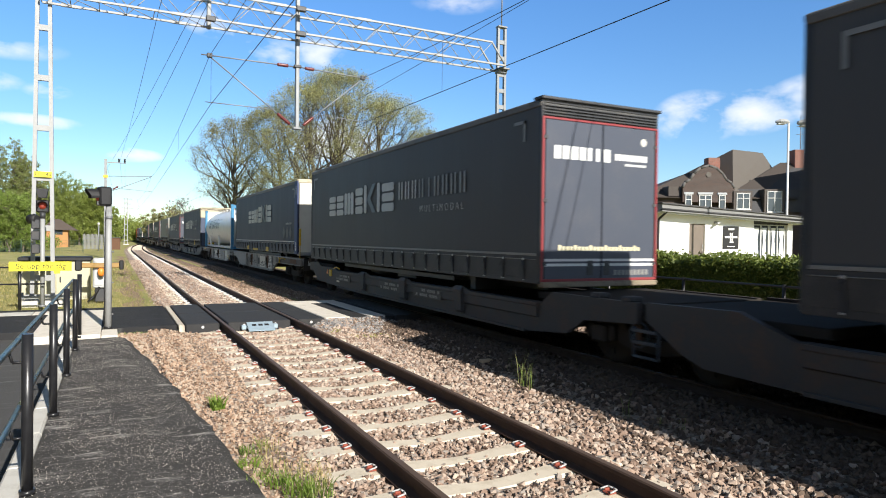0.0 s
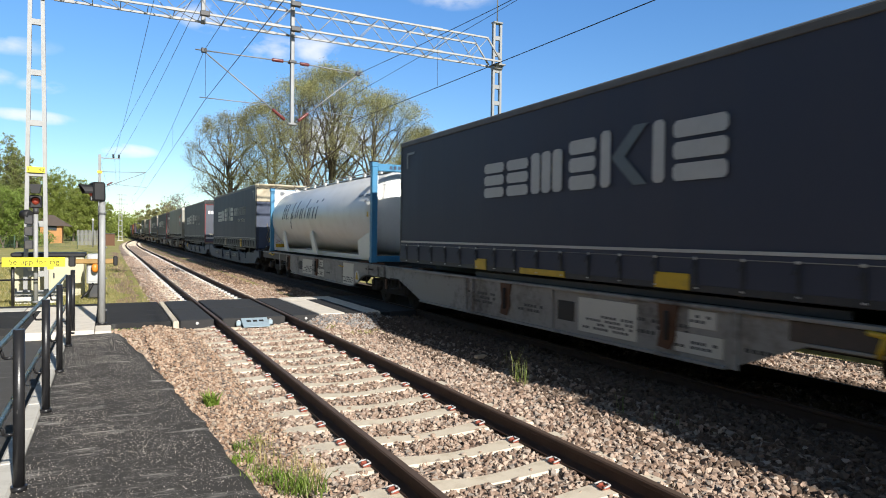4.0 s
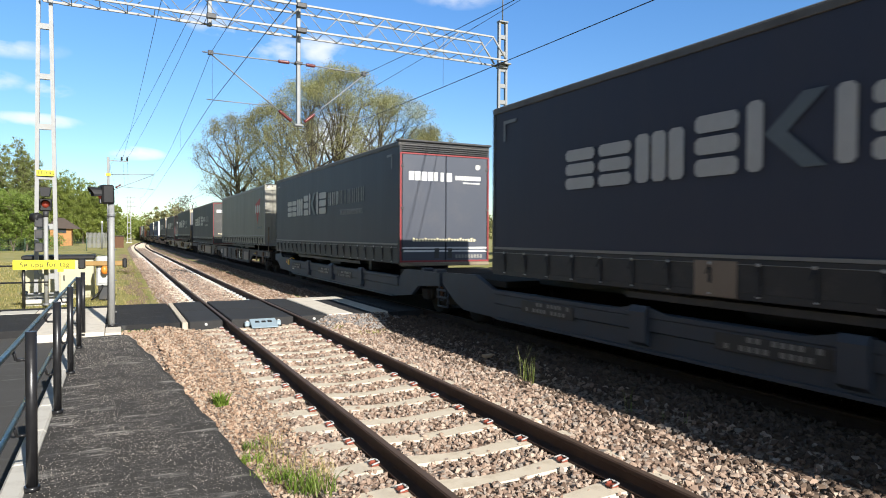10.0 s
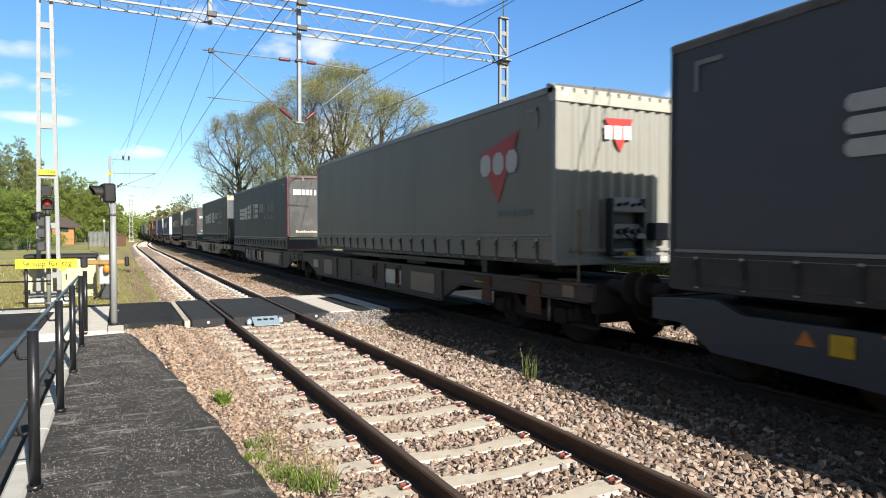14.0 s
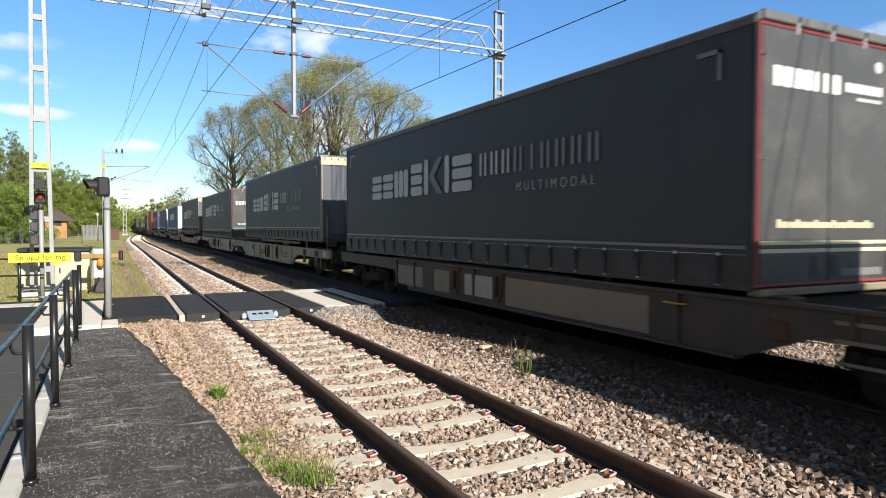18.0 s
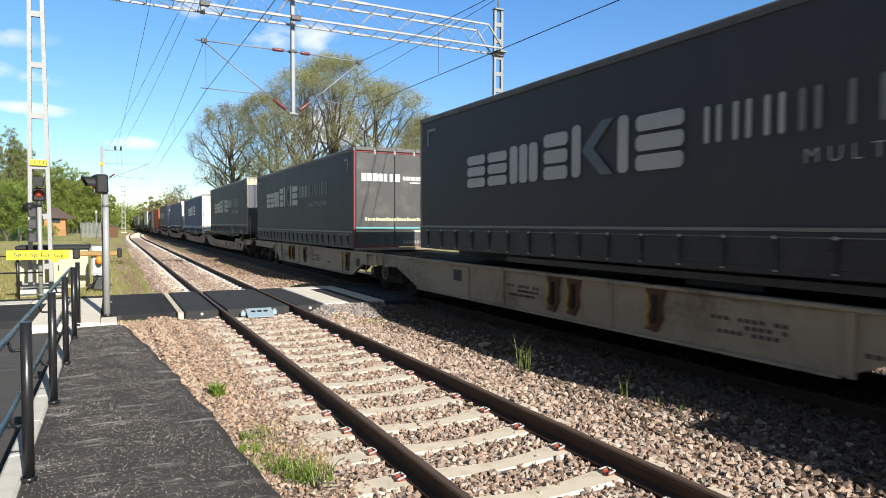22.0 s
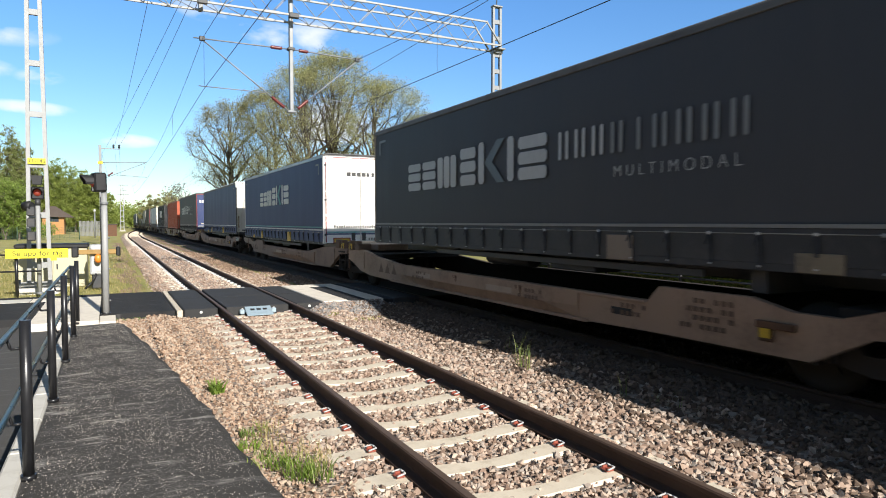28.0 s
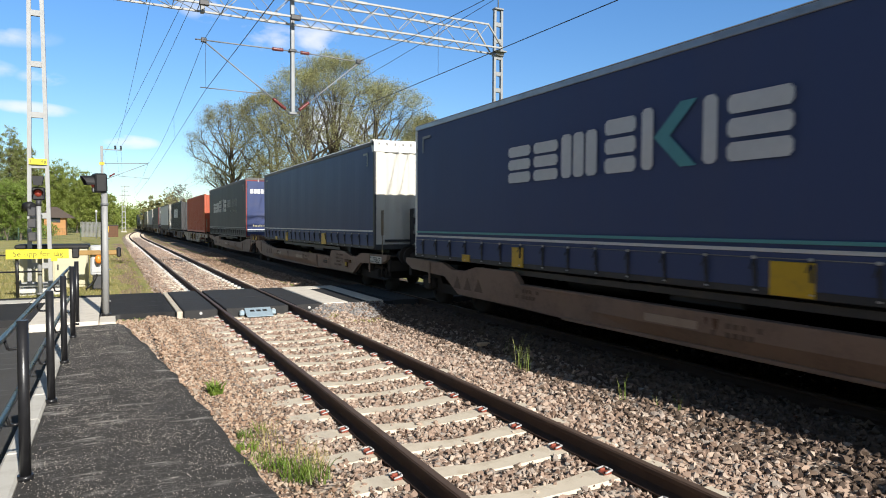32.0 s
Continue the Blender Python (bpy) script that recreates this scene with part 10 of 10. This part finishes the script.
    bushes("far_wood", "far belt of woodland along the horizon", -160, -24, 190, 300, 11, 150, 45, M["leaf_mid"], size=0.6)
    bushes("far_wood", "far belt of woodland along the horizon", 14, 220, 240, 330, 13, 150, 46, M["leaf_olive"], size=0.6)
    bushes("thicket", "trees closing the railway where it bends away", -22, 22, 232, 290, 9, 70, 55, M["leaf_mid"], size=0.3)
    # out-of-view belt, added to cut the sky light on the train's side
    bushes("unseen_screen_trees", "unseen belt of trees added to hold back sky light", -27, -14, -45, 34, 12.5, 130, 49, M["leaf_green"], size=0.4)


def blade_tuft(name, label, x, y, z, n, h, r, mat, seed, lean=0.5, broad=1.0):
    """A tuft of grass: thin bent blades."""
    rng = np.random.default_rng(seed)
    v, f = [], []
    for _ in range(n):
        a = rng.uniform(0, 2 * math.pi)
        d = r * math.sqrt(rng.uniform(0, 1))
        px, py = math.cos(a) * d, math.sin(a) * d
        hh = h * rng.uniform(0.45, 1.0)
        b = rng.uniform(0, 2 * math.pi)
        lx, ly = math.cos(b) * hh * lean * rng.uniform(0.2, 1), math.sin(b) * hh * lean * rng.uniform(0.2, 1)
        w = (0.0022 + 0.003 * rng.random()) * broad
        wx, wy = -math.sin(b) * w, math.cos(b) * w
        k = len(v)
        v += [(px - wx, py - wy, 0), (px + wx, py + wy, 0), (px + lx * 0.35 + wx * 0.8, py + ly * 0.35 + wy * 0.8, hh * 0.6), (px + lx * 0.35 - wx * 0.8, py + ly * 0.35 - wy * 0.8, hh * 0.6), (px + lx, py + ly, hh)]
        f += [(k, k + 1, k + 2, k + 3), (k + 3, k + 2, k + 4)]
    ob = new(name, bulk(name, v, f, mat))
    ob.matrix_basis = pose(x, y, z)
    return tagged(ob, label, "grass", kind="stuff")


def weeds():
    blade_tuft("grass_tuft", "fresh green broad-leaved tuft among the reddish stones", -1.79, 7.45, -0.11, 90, 0.17, 0.07, M["leaf_weed"], 61, 1.1, 3.0)
    for i, (x, y, n, h, r) in enumerate(((-1.76, 5.8, 26, 0.10, 0.07), (-1.62, 5.9, 14, 0.14, 0.06), (-1.82, 5.45, 34, 0.12, 0.07), (-1.74, 5.2, 26, 0.10, 0.08), (-1.66, 4.95, 40, 0.15, 0.09), (-1.58, 4.72, 46, 0.19, 0.10), (-1.48, 4.6, 30, 0.20, 0.10), (-1.84, 5.05, 26, 0.09, 0.08))):
        blade_tuft("grass_tuft", "ragged fresh green weeds along the path edge", x, y, -0.10, n * 2, h * 0.8, r * 1.25, M["leaf_weed" if i % 3 else "grass"], 70 + i, 1.25, 0.9 if i % 2 else 1.3)
    for i, (x, y, h) in enumerate(((-1.58, 5.75, 0.2), (-1.5, 5.1, 0.24), (-1.42, 4.75, 0.26), (-1.62, 5.4, 0.15), (-1.36, 5.0, 0.2))):
        blade_tuft("grass_tuft", "dry straw-coloured stalks along the path edge", x, y, -0.10, 22, h * 0.85, 0.11, M["drygrass"], 170 + i, 0.9, 0.8)
    for i, (x, y, h) in enumerate(((2.20, 7.46, 0.60), (2.26, 7.36, 0.46))):
        blade_tuft("grass_tuft", "tall thin grass stalks in the ballast beside the train", x, y, -0.24, 14, h, 0.08, M["grass"], 90 + i, 0.4, 0.9)
    blade_tuft("grass_tuft", "two thin grass stalks in the ballast", 2.63, 8.4, -0.24, 3, 0.55, 0.04, M["grass"], 93, 0.25)
    for i, (x, y, h) in enumerate(((2.42, 5.6, 0.4), (2.5, 5.2, 0.22), (2.55, 4.9, 0.28))):
        blade_tuft("grass_tuft", "single grass stalks in the ballast", x, y, -0.24, 5, h, 0.04, M["grass"], 95 + i, 0.3)
    blade_tuft("grass_tuft", "short grass at the crossing edge", -2.45, 14.02, -0.14, 160, 0.07, 0.3, M["grass"], 99, 0.8)
    rng = np.random.default_rng(77)
    v, f = [], []
    for _ in range(42000):
        y = 18.3 + 34 * rng.random() ** 1.7
        x = rng.uniform(-14, -1.7)
        if rng.random() < 0.35 * (x > -2.6):
            continue
        z = ground_z(x, y)
        h = rng.uniform(0.03, 0.12)
        b = rng.uniform(0, 6.283)
        w = 0.006 + 0.0004 * (y - 18)
        wx, wy = math.cos(b) * w, math.sin(b) * w
        k = len(v)
        v += [(x - wx, y - wy, z), (x + wx, y + wy, z), (x + rng.normal(0, 0.03), y + rng.normal(0, 0.03), z + h)]
        f.append((k, k + 1, k + 2))
    ob = new("meadow_grass", bulk("meadow_grass", v, f, M["drygrass"]))
    tagged(ob, "short yellow-green grass beyond the crossing", "grass", kind="stuff")


def timber_chip():
    chip = Shape().box(-0.13, 0.13, -0.045, 0.045, 0.0, 0.05, 0.012)
    solid("timber_offcut", chip, M["sillpale"], "pale splintered timber offcut lying on the ballast", "timber", pose(2.57, 9.0, ground_z(2.57, 9.0) + 0.035, 6, 4, 20))


def left_far():
    hut = thing("timber_hut", "small orange timber hut with a dark gabled roof", "hut", m=pose(-11.0, 125, 0.35))
    part("wall", Shape().box(-1.55, 1.5, -1.2, 3.0, -0.65, 2.5), M["timber"], hut)
    part("roof", Shape().add([(-2.1, -1.8, 2.35), (2.9, -1.8, 2.2), (2.9, 3.6, 2.2), (-2.1, 3.6, 2.35), (-0.9, 0.8, 4.1), (0.2, 0.8, 4.1)], [(0, 1, 5, 4), (1, 2, 5), (2, 3, 4, 5), (3, 0, 4), (0, 3, 2, 1)]), M["roof_hut"], hut, "dark brown roof")
    part("window", Shape().box(-0.9, 0.75, -1.24, -1.2, 1.5, 2.3), M["glass"], hut)
    fence = thing("board_fence", "weathered pale board fence beside the grass", "fence")
    for i in range(16):
        x = -6.7 + i * 0.165
        part("board", Shape().box(x, x + 0.12, 106.0, 106.04, -0.3, 1.95 + 0.06 * math.sin(i * 2.1), 0.004), M["palisade"], fence)
    part("fence_rail", Shape().box(-6.7, -4.1, 106.04, 106.1, 1.3, 1.42), M["palisade"], fence)
    mesh_fence = thing("mesh_fence", "green wire mesh fence across the grass", "fence")
    for i in range(12):
        x = -5.9 - i * 3.0
        part("post", Shape().tube((x, 85, -0.3), (x, 85, 1.25), 0.04, 6), M["meshgreen"], mesh_fence)
    w = Shape()
    for k in range(8):
        w.tube((-5.9, 85, -0.15 + k * 0.19), (-39, 85, -0.15 + k * 0.19), 0.008, 3, caps=False)
    for k in range(200):
        w.tube((-5.9 - k * 0.165, 85, -0.2), (-5.9 - k * 0.165, 85, 1.2), 0.007, 3, caps=False)
    tagged(part("wire_mesh", w, M["meshgreen"], mesh_fence), kind="stuff")
    pol = thing("lamp_standard", "thin grey lamp standard beyond the grass", "lamp post", m=pose(-4.5, 95, -0.3))
    part("post", Shape().tube((0, 0, 0), (0, 0, 3.4), 0.08, 8), M["galvdull"], pol)
    part("lamp_head", Shape().turn([(0, 0.08), (0.5, 0.16), (1, 0.1)], (0, 0, 3.4), (0, 0, 3.75), 10), M["frame_white"], pol)
    shed = thing("equipment_box", "rust-brown equipment box beside the far track", "box", m=pose(-3.2, 104, -0.3))
    part("wall", Shape().box(-0.5, 1.3, 0, 1.5, 0, 1.75), M["rust"], shed)
    part("lid", Shape().box(-0.6, 1.4, -0.1, 1.6, 1.75, 1.85), M["felt"], shed)
    part("yellow_door", Shape().box(-0.45, 0.1, -0.02, 0.0, 0.8, 1.65), M["yellow"], shed, "yellow door")


def right_small():
    lamp_post(yonder(22.5) @ pose(13.0, 0, 0.4), 5.6, 0.8, "white street lamp with a flat grey head behind the hedge")
    lamp_post(yonder(33) @ pose(17.5, 0, 0.4), 7.6, 0.7, "tall white street lamp behind the white building")
    s = thing("round_sign", "round pale sign on a thin post before the shops", "road sign", m=yonder(36) @ pose(21.1, 0, 0.2))
    part("post", Shape().tube((0, 0, 0), (0, 0, 2.6), 0.035, 8), M["galv"], s)
    part("disc", Shape().tube((0, -0.04, 2.3), (0, -0.02, 2.3), 0.30, 20), M["shopsign"], s, "grey disc")
    part("rim", Shape().path([(0.30 * math.cos(a * math.pi / 10), -0.03, 2.3 + 0.30 * math.sin(a * math.pi / 10)) for a in range(21)], 0.022, 5), M["plaster_grey"], s)
    b = thing("blue_sign", "small blue square sign on a thin post before the shops", "road sign", m=yonder(36) @ pose(23.2, 0, 0.2))
    part("post", Shape().tube((0, 0, 0), (0, 0, 2.0), 0.03, 8), M["galv"], b)
    part("panel", Shape().box(-0.32, 0.32, -0.04, -0.02, 1.55, 1.95, 0.01), M["blue_sign"], b)
    fl = thing("beach_flag", "curved violet-blue advertising flag beside the white building", "banner", m=yonder(33) @ pose(19.2, 0, 0.2))
    part("pole", Shape().path([(0, 0, 0), (0, 0, 2.0), (-0.1, 0, 2.6), (-0.35, 0, 2.75)], 0.02, 6), M["galv"], fl)
    part("cloth", Shape().prism([(0.0, 0.5), (0.02, 2.0), (-0.1, 2.55), (-0.4, 2.72), (-0.62, 2.3), (-0.6, 0.6)], -0.01, 0.01, "y"), M["flag"], fl)


cafe()
villa()
apartments()
hedge()
greenery()
left_far()
right_small()
weeds()
timber_chip()


# ---- loose stone, last ----
ballast()
motions()
